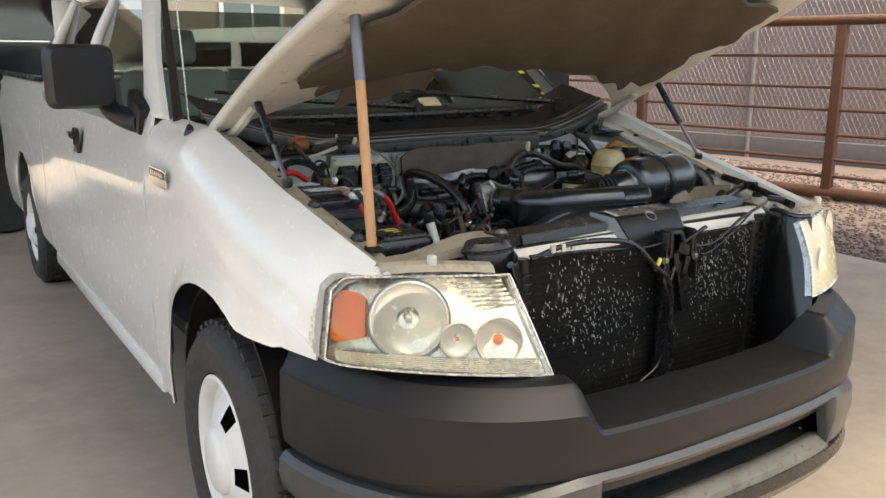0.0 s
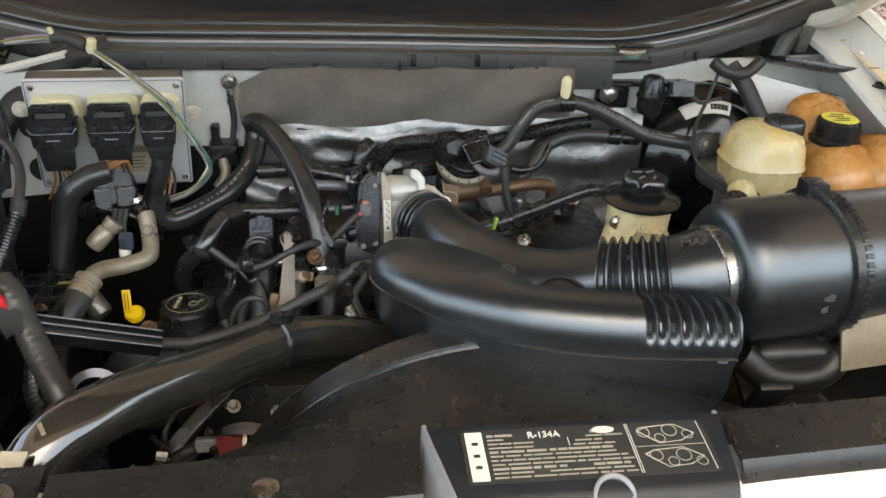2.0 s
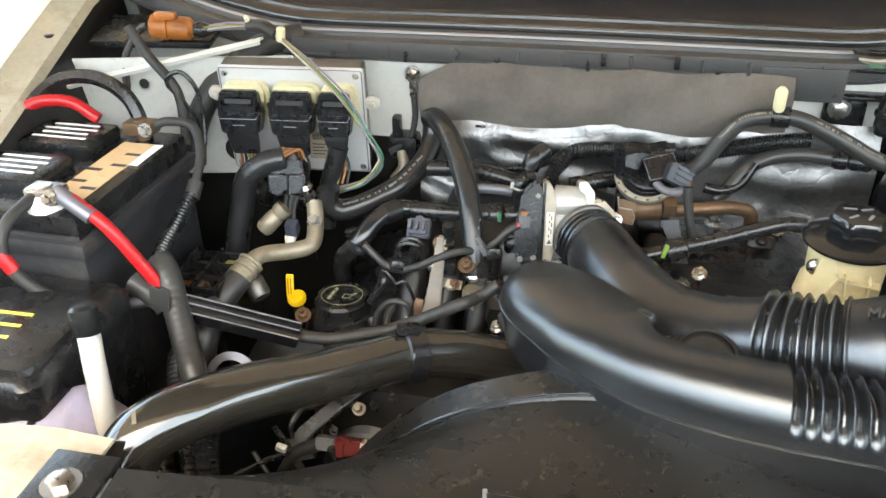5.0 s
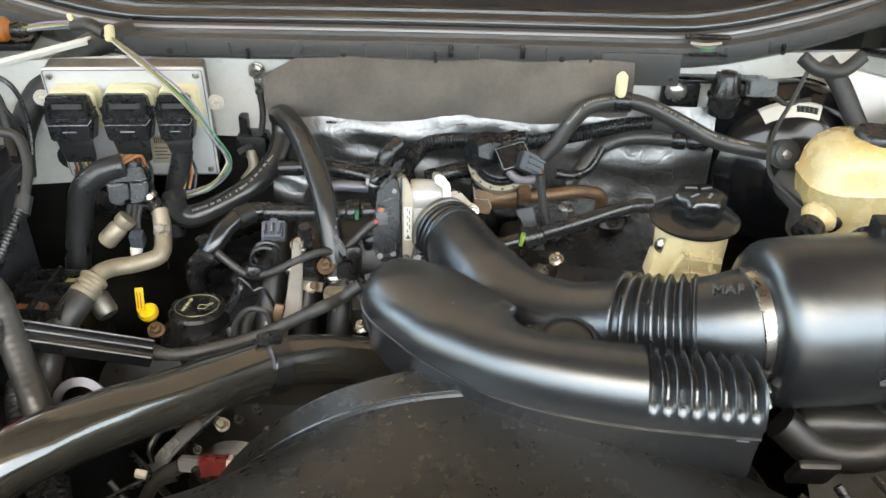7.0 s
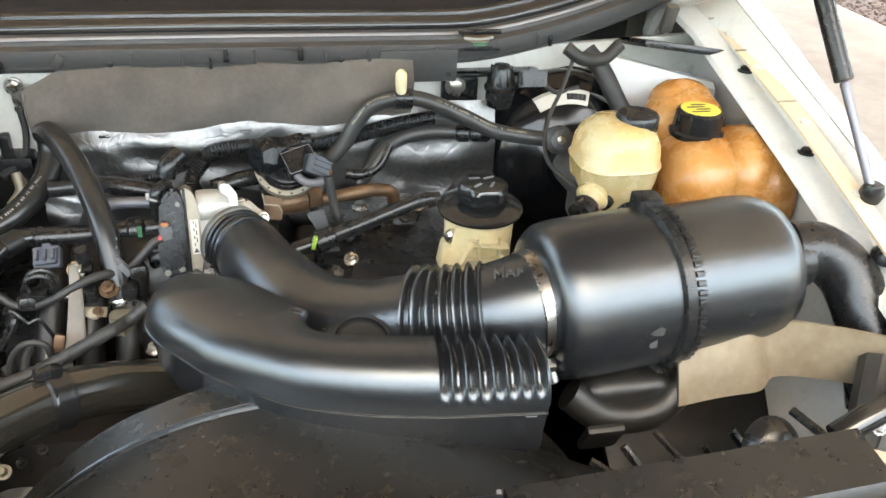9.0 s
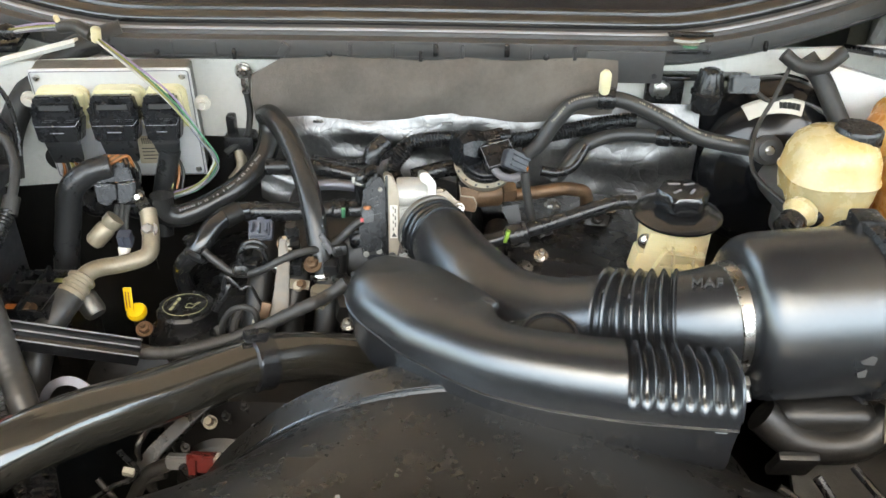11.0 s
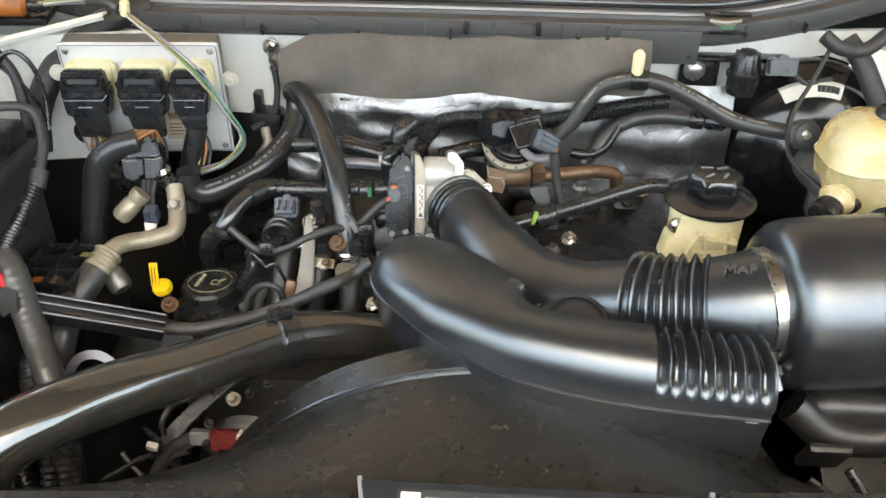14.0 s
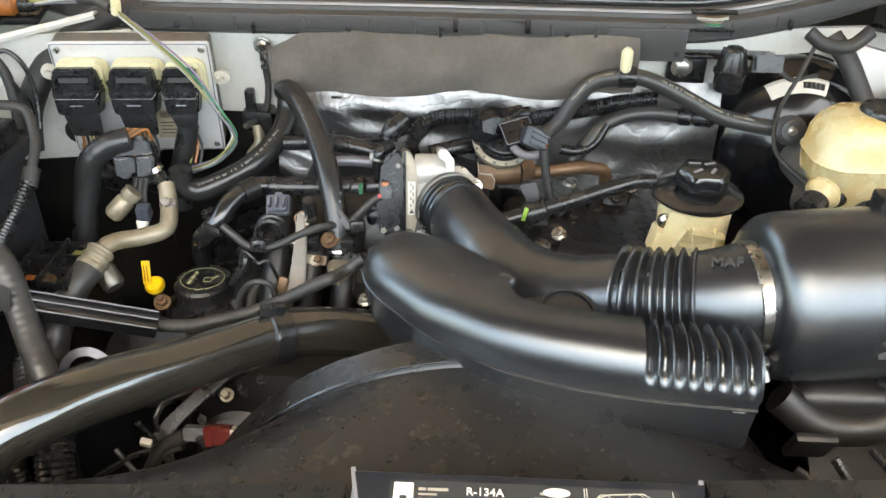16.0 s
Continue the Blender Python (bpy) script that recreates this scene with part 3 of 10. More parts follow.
# ---- the truck ----
truck = thing("pickup_truck", "white work pickup truck with its hood propped open and grille missing", "truck", (0, 2.2, 0))
HUB_Y, HUB_Z = 0.70, 0.398
REAR_Y = 4.85


def both(name, geo, material, label="", sharp=38, names=None):
    a = part(name, geo, material, truck, label, sharp)
    b = part(name, mirrored(geo), material, truck, label, sharp)
    return a, b


def edge_top(y, side=-1):
    """The fender's inner top edge at y: x and z; side is -1 for the passenger's, 1 for the driver's."""
    if side > 0:
        x = interp(y, [(-0.02, 0.860), (0.3, 0.884), (0.6, 0.886), (0.95, 0.868), (1.4, 0.868)])
    else:
        x = -interp(y, [(-0.02, 0.760), (0.3, 0.785), (0.6, 0.808), (0.95, 0.845), (1.4, 0.865)])
    return x, interp(y, [(-0.02, 1.118), (0.15, 1.158), (0.5, 1.245), (0.95, 1.385), (1.4, 1.40)])


def flank(y):
    return interp(y, [(-0.02, -0.905), (0.1, -0.922), (0.3, -0.95), (0.55, -0.972), (0.9, -0.982), (1.4, -0.985)])


def arch(y, c, half=0.47, top=0.945, low=0.40):
    t = (y - c) / half
    return low if abs(t) >= 1 else max(low, 0.40 + (top - 0.40) * math.sqrt(1 - abs(t) ** 2.3))


def fender(side):
    rows = []
    ys = [-0.02, 0.03, 0.08, 0.14, 0.2, 0.22, 0.235, 0.25] + list(np.linspace(0.27, 1.13, 30)) + [1.15, 1.165, 1.19, 1.205, 1.215, 1.23, 1.28, 1.34]
    for y in ys:
        xi, zi = edge_top(y, side)
        xi = -abs(xi)
        xf = flank(y)
        zb = 0.90 if y < 0.23 else (max(arch(y, HUB_Y), lerp(0.897, 0.884, min(1, (y - 0.23) / 0.15))) if y < HUB_Y else arch(y, HUB_Y))
        col = []
        d = xi - xf
        top = [(xi, zi - 0.012), (xi - 0.012, zi), (xi - 0.35 * d, zi - 0.012), (xi - 0.62 * d, zi - 0.035), (xi - 0.82 * d, zi - 0.075), (xi - 0.94 * d, zi - 0.13), (xf, zi - 0.20)]
        z0 = zi - 0.20
        for k in range(1, 13):
            z = lerp(z0, zb, k / 12)
            bulge = -0.012 * math.exp(-((z - 0.86) / 0.13) ** 2) + (0.02 * max(0, (0.55 - z) / 0.2))
            if abs(y - HUB_Y) < 0.5 and y > 0.23:
                bulge -= 0.014 * max(0, 1 - (z - zb) / 0.07)
            top.append((xf + bulge, z))
        for i, (x, z) in enumerate(top):
            push = 0.0
            if y < 0.2 and i >= 2:
                push = (0.045, 0.080, 0.095, 0.105)[min(3, i - 2)] * max(0, (0.2 - y) / 0.22)
            col.append((x, y + push, z))
        rows.append(col)
    geo = sheet(rows, 0.006)
    part("fender", geo if side < 0 else mirrored(geo), WHITE, truck)


def wheel_liners():
    liner = []
    for k in range(15):
        a = radians(8 + 164 * k / 14)
        r = 0.50
        liner.append([(x, HUB_Y + 0.005 + r * 0.93 * math.cos(a), HUB_Z + 0.02 + r * 1.04 * math.sin(a)) for x in (-0.94, -0.8, -0.62, -0.55)])
    both("wheel_liner", sheet(liner, 0.01), DARK, "dirty black wheel-arch liner")


fender(-1)
fender(1)
wheel_liners()


def doors_and_bed():
    def panel(name, y0, y1, z_top, zb, mat_, bed=False):
        rows = []
        for y in np.linspace(y0, y1, 26 if bed else 10):
            col = []
            zl = arch(y, REAR_Y, 0.5, 0.94, zb) if bed else zb
            for k in range(15):
                z = lerp(z_top, zl, k / 14)
                x = -0.985 - 0.010 * math.exp(-((z - 1.12) / 0.05) ** 2) - 0.008 * math.exp(-((z - 0.70) / 0.03) ** 2)
                x += 0.06 * max(0, (z - 1.15) / 0.3) ** 1.6 + 0.03 * max(0, (0.6 - z) / 0.2)
                col.append((x, y, z))
            rows.append(col)
        return both(name, sheet(rows, 0.012), mat_)

    front = panel("door", 1.348, 2.72, 1.40, 0.43, WHITE)
    panel("rear_door", 2.728, 3.80, 1.40, 0.43, WHITE)
    panel("bed_side", 3.815, 6.0, 1.45, 0.43, WHITE, True)
    both("rocker_panel", box((-0.955, 2.58, 0.40), (0.03, 2.4, 0.07), 0.012), WHITE)
    both("bed_rail_cap", box((-0.945, 4.9, 1.462), (0.07, 2.15, 0.03), 0.01), BLACK_PL)
    for sgn, door in ((1, front[0]), (-1, front[1])):
        def side(g):
            return g if sgn > 0 else mirrored(g)
        hd = part("door_handle", side(join(box((-1.003, 2.50, 1.22), (0.018, 0.085, 0.115), 0.012), box((-1.022, 2.50, 1.245), (0.022, 0.10, 0.035), 0.01))), BLACK_PL, door, "black plastic door handle")
        part("lock", side(cyl((-1.0, 2.50, 1.19), (-1.018, 2.50, 1.19), 0.012)), STEEL, door)
    part("tailgate", box((0, 6.02, 0.95), (1.9, 0.05, 0.9), 0.01), WHITE, truck)
    part("bed_floor", box((0, 4.9, 0.85), (1.86, 2.2, 0.05), 0.01), DARK, truck)
    part("bed_front_wall", box((0, 3.9, 1.15), (1.86, 0.05, 0.6), 0.01), WHITE, truck)
    part("underbody", box((0, 2.6, 0.52), (1.5, 5.6, 0.16), 0.03), DARK, truck, "dark frame and underbody")


doors_and_bed()


def cab():
    """Roof, pillars, windscreen, side windows, seats."""
    inner = [Vector((-0.898, 1.285, 1.385)), Vector((-0.842, 1.54, 1.60)), Vector((-0.765, 1.79, 1.81)), Vector((-0.71, 1.96, 1.93))]
    outer = [Vector((-0.936, 1.46, 1.385)), Vector((-0.872, 1.66, 1.62)), Vector((-0.792, 1.95, 1.825)), Vector((-0.745, 2.10, 1.92))]
    rings = []
    for p, q in zip(spline(inner, 6), spline(outer, 6)):
        n = (q - p).cross(Vector((0.1, 0.5, 0.5))).normalized() * 0.02
        if n.x > 0:
            n = -n
        rings.append([p, p.lerp(q, 0.12) + n * 0.8, p.lerp(q, 0.5) + n * 1.1, p.lerp(q, 0.88) + n * 0.8, q, p.lerp(q, 0.5) - n * 1.5])
    both("a_pillar", loft(rings), WHITE)
    for i, (name, line, r) in enumerate((("b_pillar", [(-0.90, 2.72, 1.39), (-0.84, 2.70, 1.65), (-0.72, 2.66, 1.9)], 0.026), ("c_pillar", [(-0.91, 3.80, 1.39), (-0.85, 3.76, 1.65), (-0.73, 3.70, 1.9)], 0.03))):
        both(name, hose(line, r, 12), WHITE)
    rows = [[(x, y, 1.93 + 0.03 * (1 - (x / 0.78) ** 2) - 0.03 * ((y - 2.8) / 1.0) ** 2) for x in np.linspace(-0.78, 0.78, 9)] for y in np.linspace(1.92, 3.8, 9)]
    part("roof", sheet(rows, 0.05), WHITE, truck)
    rows = [[(lerp(-0.895, -0.735, t) * u, lerp(1.255, 1.93, t) - 0.20 * (1 - u * u) * (1 - 0.4 * t), lerp(1.385, 1.91, t)) for u in np.linspace(-1, 1, 15)] for t in np.linspace(0, 1, 9)]
    ws = part("windshield", pane(rows), GLASS, truck, "green-tinted windshield with painted marks")
    ws.visible_shadow = False
    for sgn in (-1, 1):
        band = [[Vector((sgn * abs(lerp(-0.895, -0.735, t)) * u, lerp(1.255, 1.93, t) - 0.20 * (1 - u * u) * (1 - 0.4 * t) - 0.010, lerp(1.385, 1.91, t) + 0.004)) for u in (1.0, 0.985, 0.968)] for t in np.linspace(0, 1, 9)]
        part("black_border", sheet(band, 0.003), PRINT_K, ws, "black painted glass border")
    rim = [Vector(rows[0][i]) for i in range(15)]
    part("windshield_seal", sweep([p + Vector((0, -0.008, 0.004)) for p in rim], 0.014, 8), RUBBER, ws)
    part("windshield_tag", box((0.03, 1.09, 1.432), (0.085, 0.003, 0.05), 0.001, (-56, 0, 0)), CREAM, ws, "pale yellow paper tag behind the glass")
    for k, (u, t, w, h) in enumerate(((0.86, 0.16, 0.05, 0.02), (0.84, 0.27, 0.05, 0.02), (0.83, 0.34, 0.02, 0.05), (0.87, 0.42, 0.06, 0.02), (0.82, 0.06, 0.045, 0.02), (0.86, 0.08, 0.02, 0.05))):
        y, z = lerp(1.255, 1.93, t) - 0.20 * (1 - u * u) * (1 - 0.4 * t), lerp(1.385, 1.91, t)
        part("painted_mark", box((lerp(0.86, 0.72, t) * u, y - 0.012, z + 0.004), (w, 0.002, h), 0, (-57, 0, 24)), PRINT_Y, ws, "yellow paint-pen stroke")
    for k, (x, dz, w, h) in enumerate(((-0.79, 0.0, 0.006, 0.035), (-0.77, 0.0, 0.006, 0.035), (-0.78, 0.0, 0.02, 0.006), (-0.745, 0.012, 0.03, 0.006), (-0.745, -0.012, 0.03, 0.006))):
        t = 0.09 + dz
        part("painted_mark", box((x, 1.222 + t * 0.62 - 0.25 * (x + 0.77), 1.40 + t * 0.52), (w, 0.002, h), 0, (-57, 0, -24)), PRINT_W, ws, "white paint-pen stroke")
    for sgn in (1, -1):
        for name, y0, y1, t0, t1 in (("door_window", 1.47, 2.68, 2.10, 2.64), ("rear_window", 2.78, 3.74, 2.74, 3.68)):
            rows = [[(-sgn * lerp(0.915, 0.74, t), lerp(lerp(y0, y1, u), lerp(t0, t1, u), t), lerp(1.40, 1.88, t)) for u in np.linspace(0, 1, 5)] for t in np.linspace(0, 1, 5)]
            w = part(name, pane(rows), GLASS if name == "door_window" else PRIVACY, truck)
            w.visible_shadow = False
    part("back_window", pane([[(x, 3.82, z) for x in (-0.73, 0, 0.73)] for z in (1.43, 1.65, 1.87)]), PRIVACY, truck, "dark tinted back window").visible_shadow = False
    part("cab_back", join(box((0, 3.83, 1.15), (1.8, 0.04, 0.58), 0.01), box((-0.79, 3.82, 1.66), (0.12, 0.04, 0.5), 0.01), box((0.79, 3.82, 1.66), (0.12, 0.04, 0.5), 0.01)), WHITE, truck)
    dash = [[(x, y, z - 0.03 * (x / 0.85) ** 2) for x in np.linspace(-0.86, 0.86, 9)] for y, z in ((1.16, 1.37), (1.4, 1.385), (1.62, 1.36), (1.68, 1.25), (1.66, 1.0))]
    part("dashboard", sheet(dash, 0.02), mat("dark_dash_vinyl", (0.07, 0.075, 0.07), 0.6, var=0.1, grain=0.2), truck)
    for x in (-0.48, 0.48):
        st = part("seat", join(box((x, 2.42, 0.98), (0.52, 0.5, 0.2), 0.06, seg=3), box((x, 2.66, 1.25), (0.52, 0.16, 0.56), 0.06, (-12, 0, 0), 3)), SEAT, truck, "grey cloth bench seat")
        part("headrest", box((x, 2.76, 1.64), (0.25, 0.1, 0.17), 0.04, (-12, 0, 0), 3), SEAT, st)
    wheel_c = Vector((0.46, 1.86, 1.27))
    ring = [wheel_c + Vector((0.19 * math.cos(t), -0.10 * math.sin(t), 0.16 * math.sin(t))) for t in np.linspace(0, 2 * math.pi, 33)]
    part("steering_wheel", join(sweep(ring, 0.014, 8), sweep([ring[0], ring[16]], 0.012, 8), cyl(wheel_c, wheel_c + Vector((0, -0.2, -0.12)), 0.035)), BLACK_PL, truck)
    both("door_card", box((-0.93, 2.6, 0.95), (0.05, 2.4, 0.9), 0.02), SEAT)
    part("cab_floor", box((0, 2.5, 0.66), (1.84, 2.6, 0.06), 0.02), SEAT, truck)


cab()


def mirrors():
    for sgn in (1, -1):
        def side(g):
            return g if sgn > 0 else mirrored(g)
        rings = []
        for t, k in ((0, 0.86), (0.25, 0.97), (0.6, 1.0), (1, 0.94)):
            y = lerp(1.63, 1.80, t)
            rings.append([(-1.10 + px * k, y, 1.525 + pz * k) for px, pz in rounded(0.235, 0.235, 0.035)])
        m = part("mirror", side(loft(rings)), MATTE, truck, "large square black door mirror")
        part("mirror_glass", side(box((-1.10, 1.802, 1.525), (0.19, 0.004, 0.19), 0.001)), CHROME, m)
        part("mirror_arm", side(hose([(-1.02, 1.70, 1.43), (-1.00, 1.64, 1.395), (-0.965, 1.52, 1.375), (-0.94, 1.46, 1.37)], lambda s, k: 0.034 + 0.012 * k, 12)), MATTE, m)
        part("mirror_foot", side(box((-0.95, 1.49, 1.405), (0.05, 0.17, 0.11), 0.02, (25, 0, 0))), MATTE, m)


mirrors()


def wheels():
    """One wheel, then copies at the four corners."""
    def build(parent, sgn, cx, cy):
        o, d = Vector((cx, cy, HUB_Z)), Vector((-sgn, 0, 0))
        prof = [(0.240, 0.02), (0.252, -0.004), (0.30, -0.022), (0.35, -0.020), (0.380, 0.004), (0.393, 0.03), (0.395, 0.10), (0.393, 0.18), (0.380, 0.205), (0.35, 0.225), (0.25, 0.21), (0.232, 0.19)]
        w = part("wheel", lathe([(r, -h) for r, h in prof], o, o + d, 56, cap=False), TYRE, parent, "worn road tyre on a white steel wheel")
        lugs = []
        for k in range(44):
            a = 2 * math.pi * k / 44
            for off, hh in ((0.035, 0.04), (0.095, 0.05), (0.165, 0.04)):
                c = o - d * (off) + Vector((0, math.cos(a), math.sin(a))) * 0.396
                if off == 0.035 and sgn > 0 and cy == HUB_Y:
                    part("tread_block", box(c, (hh, 0.030, 0.012), 0, (math.degrees(a) - 90, 0, 0)), TYRE, w)
                    continue
                lugs.append(box(c, (hh, 0.030 if off != 0.095 else 0.036, 0.012), 0, (math.degrees(a) - 90, 0, 0)))
        tagged(part("tread", join(*lugs), TYRE, w, "blocky worn tread"), kind="stuff")
        rim_prof = [(0.240, -0.02), (0.246, 0.004), (0.234, 0.008), (0.218, -0.004), (0.21, -0.03), (0.19, -0.035), (0.165, -0.012), (0.12, 0.012), (0.085, 0.016), (0.078, 0.0)]
        n = 60
        u, v = frame_of(d)
        vs, fs = [], []
        for r, h in rim_prof:
            for k in range(n):
                t = 2 * math.pi * k / n
                vs.append(o + d * h + u * r * math.cos(t) + v * r * math.sin(t))
        for i in range(len(rim_prof) - 1):
            for k in range(n):
                slot = (k % 12) in (7, 8, 9, 10) and i in (5, 6)
                if not slot:
                    fs.append((i * n + k, i * n + (k + 1) % n, (i + 1) * n + (k + 1) % n, (i + 1) * n + k))
        rim = part("rim", (vs, fs), RIM, w, "white painted steel rim with oval slots")
        part("hub_cap", lathe([(0.100, 0.004), (0.098, 0.022), (0.088, 0.033), (0.066, 0.040), (0.030, 0.043), (0.0, 0.043)], o, o + d, 40), RIM, w, "domed white centre cap")
        return w
        part("brake_disc", lathe([(0.17, -0.06), (0.17, -0.09), (0.05, -0.09)], o, o + d, 30), DARK, w)
    for cy in (HUB_Y, REAR_Y):
        for sgn in (1, -1):
            w = build(truck, sgn, -0.958 * sgn, cy)
            if cy == HUB_Y:
                hub = Matrix.Translation((-0.90 * sgn, cy, HUB_Z))
                w.matrix_world = hub @ pose(-0.012 * sgn, -0.045, 0.016, 0, 0, -1) @ Matrix.Scale(1.05, 4) @ hub.inverted() @ w.matrix_world


wheels()


def hood():
    """The hood, hinged by the windshield and propped up; skin, inner frame and felt pad."""
    hy, hz, ang = 0.955, 1.392, radians(23.5)

    def at(u, s, lift):
        s = s + 0.40 * max(0, 1 - abs(u) ** 2.6) * max(0, 1 - s / 1.12)
        half = interp(s, [(0, 0.85), (0.45, 0.835), (0.9, 0.79), (1.1, 0.72)])
        crown = 0.05 * (1 - u * u) + 0.02 * math.sin(math.pi * min(1, s / 1.1))
        z = crown + lift
        return (u * half, hy - s * math.cos(ang) - z * math.sin(ang), hz + s * math.sin(ang) + z * math.cos(ang))
    ss, us = np.linspace(0, 1.12, 15), np.linspace(-1, 1, 19)
    h = part("hood", sheet([[at(u, s, 0.02) for u in us] for s in ss], 0.012), WHITE, truck, "white hood panel standing open")
    fr = []
    for s in ss:
        fr.append([at(u, s, -0.035 + 0.015 * abs(u) ** 6) for u in us])
    part("inner_frame", sheet(fr, 0.012), WORN_WHITE, h, "grimy white inner hood frame")
    for sgn in (-1, 1):
        edge = [Vector(at(sgn, s, -0.012)) for s in np.linspace(0, 1.12, 20)]
        part("edge_flange", sweep(edge, 0.017, 10), WORN_WHITE, h)
        for s in (0.14, 0.30, 0.5, 0.72):
            part("frame_boss", lathe([(0.016, 0.0), (0.013, 0.004), (0.006, 0.005), (0.005, 0.002), (0.0, 0.002)], at(sgn * 0.90, s, -0.034), at(sgn * 0.90, s, -0.2), 14), WORN_WHITE, h)
        part("hinge_arm", hose([at(sgn * 0.93, 0.16, -0.04), at(sgn * 0.94, 0.04, -0.06), (sgn * 0.80, 1.02, 1.33), (sgn * 0.80, 1.06, 1.27)], 0.016, 8), WORN_WHITE, h)
    rnd = random.Random(5)
    pad = []
    for s in np.linspace(0.10, 1.02, 30):
        lim = 0.86 + 0.02 * math.sin(s * 19) + 0.012 * math.sin(s * 41 + 1)
        if s < 0.22:
            lim *= 0.86
        pad.append([at(u * lim, s + 0.012 * math.sin(u * 23), -0.068 - 0.012 * math.sin(u * 3 + s * 5) - 0.006 * math.sin(u * 17 + s * 13) + rnd.uniform(-0.003, 0.003)) for u in np.linspace(-1, 1, 34)])
    part("insulation_pad", sheet(pad, 0.012), HOOD_PAD, h, "brown dusty sagging hood insulation pad")
    part("rear_fringe", sheet([[at(u, 0.12 - 0.06 * k * (1 + 0.5 * math.sin(u * 34)), -0.072 - 0.05 * k) for u in np.linspace(-0.66, -0.34, 24)] for k in (0, 0.5, 1)], 0.008), HOOD_PAD, h, "torn edge of the insulation pad")
    for sgn in (-1, 1):
        top, low = Vector((sgn * 0.785, 0.745, 1.475)), Vector((sgn * 0.80, 0.50, 1.262))
        if sgn > 0:
            top, low = Vector((0.80, 0.66, 1.50)), Vector((0.862, 0.49, 1.232))
        mid = top.lerp(low, 0.55)
        st = part("gas_strut", cyl(top, mid, 0.012, 14), BLACK_PL, h, "black hood gas strut")
        part("strut_rod", cyl(mid, low, 0.006, 10), GREY_TUBE, h)
        part("strut_ball", lathe([(0.012, -0.012), (0.016, 0), (0.012, 0.012)], low, low + Vector((0, 0, 1)), 12), BLACK_PL, h)


hood()


def cowl():
    """The black cowl: weatherstrip ribs, front lip and clips."""
    xs = np.linspace(-0.86, 0.86, 45)

    def y_at(x):
        return 0.885 + 0.11 * (abs(x) / 0.86) ** 2.6

    def rise(x):
        return 0.095 * (max(0, abs(x) - 0.42) / 0.43) ** 1.5 - 0.006 * (abs(x) / 0.4) ** 2 * (abs(x) < 0.42) - 0.006 * (abs(x) >= 0.42)

    def line(dy, z, full=1.0):
        return [(x, y_at(x) + dy, z + rise(x) * full) for x in xs]
    prof = [(0.03, 1.281), (0.004, 1.282), (0.0, 1.285), (-0.002, 1.296), (0.0, 1.308), (0.008, 1.3105), (0.016, 1.309), (0.019, 1.315), (0.024, 1.318), (0.05, 1.319)]
    c = part("cowl_panel", sheet([line(*p) for p in prof], 0.004), COWL_M, truck, "black plastic cowl panel under the windshield")
    # silver bead paints in the bright reflection along the glossy seal
    part("highlight_bead", sweep([Vector(p) for p in line(0.022, 1.3185)], 0.0042, 8), SILVER_PL, c, "pale bead painted in as the hood seal highlight")
    part("weatherstrip", sweep([Vector(p) for p in line(0.050, 1.326)], 0.014, 12), SHINY, c, "glossy rubber hood seal")
    part("drip_bead", sweep([Vector(p) for p in line(0.074, 1.334)], 0.009, 8), SHINY, c)
    upper = [(0.060, 1.325), (0.082, 1.338), (0.105, 1.345), (0.14, 1.352), (0.22, 1.372), (0.29, 1.384)]
    part("cowl_grille", sheet([line(*p) for p in upper], 0.004), MATTE, c, "louvred cowl vent panel")
    for k in range(9):
        x = -0.56 + 0.14 * k
        part("louvre", box((x, y_at(x) + 0.20, 1.372 + rise(x)), (0.10, 0.05, 0.006), 0.002, (16, 0, 0)), BLACK_PL, c)
    for x in (-0.43, -0.24, 0.04, 0.56):
        part("clip_rib", box((x, y_at(x) - 0.006, 1.290 + rise(x)), (0.006, 0.012, 0.016), 0.002), BLACK_PL, c)
    for x in (0.032, 0.138):
        part("slot", box((x, y_at(x) + 0.001, 1.305), (0.052, 0.010, 0.008), 0.002), PRINT_K, c)
        part("tab", box((x + 0.03, y_at(x) - 0.006, 1.300), (0.008, 0.014, 0.018), 0.002), BLACK_PL, c)
    part("lower_bead", sweep([Vector(p) for p in line(-0.003, 1.2865)], 0.0028, 6), COWL_M, c)
    part("mid_bead", sweep([Vector(p) for p in line(-0.001, 1.3045)], 0.0020, 6), COWL_M, c)
    for k in range(13):
        x = -0.54 + 0.09 * k + 0.012 * (k % 3)
        part("stiffener", box((x, y_at(x) - 0.003, 1.297 + rise(x)), (0.004 + 0.002 * (k % 2), 0.010, 0.020), 0.0015), COWL_M, c)
    part("cowl_step", box((-0.165, y_at(0.165) - 0.004, 1.296 + rise(0.165)), (0.012, 0.010, 0.022), 0.002, (0, 35, 0)), COWL_M, c)
    for x in (-0.0965, 0.227, -0.36):
        part("cowl_bolt", bolt((x, y_at(x) - 0.003, 1.291 + rise(x)), (0, -1, 0.1), 0.005, 0.004), DARK, c)
    part("drop_panel", box((0.346, y_at(0.34) - 0.008, 1.275), (0.118, 0.006, 0.050), 0.006), COWL_M, c, "black plastic flap below the cowl")
    part("flap_hole", cyl((0.392, y_at(0.34) - 0.013, 1.262), (0.392, y_at(0.34) - 0.004, 1.262), 0.004, 10, 0.0005), PRINT_K, c)
    part("slot_frame", join(box((0.441, y_at(0.45) - 0.005, 1.296), (0.066, 0.012, 0.005), 0.001), box((0.441, y_at(0.45) - 0.005, 1.322), (0.066, 0.012, 0.005), 0.001)), BLACK_PL, c)
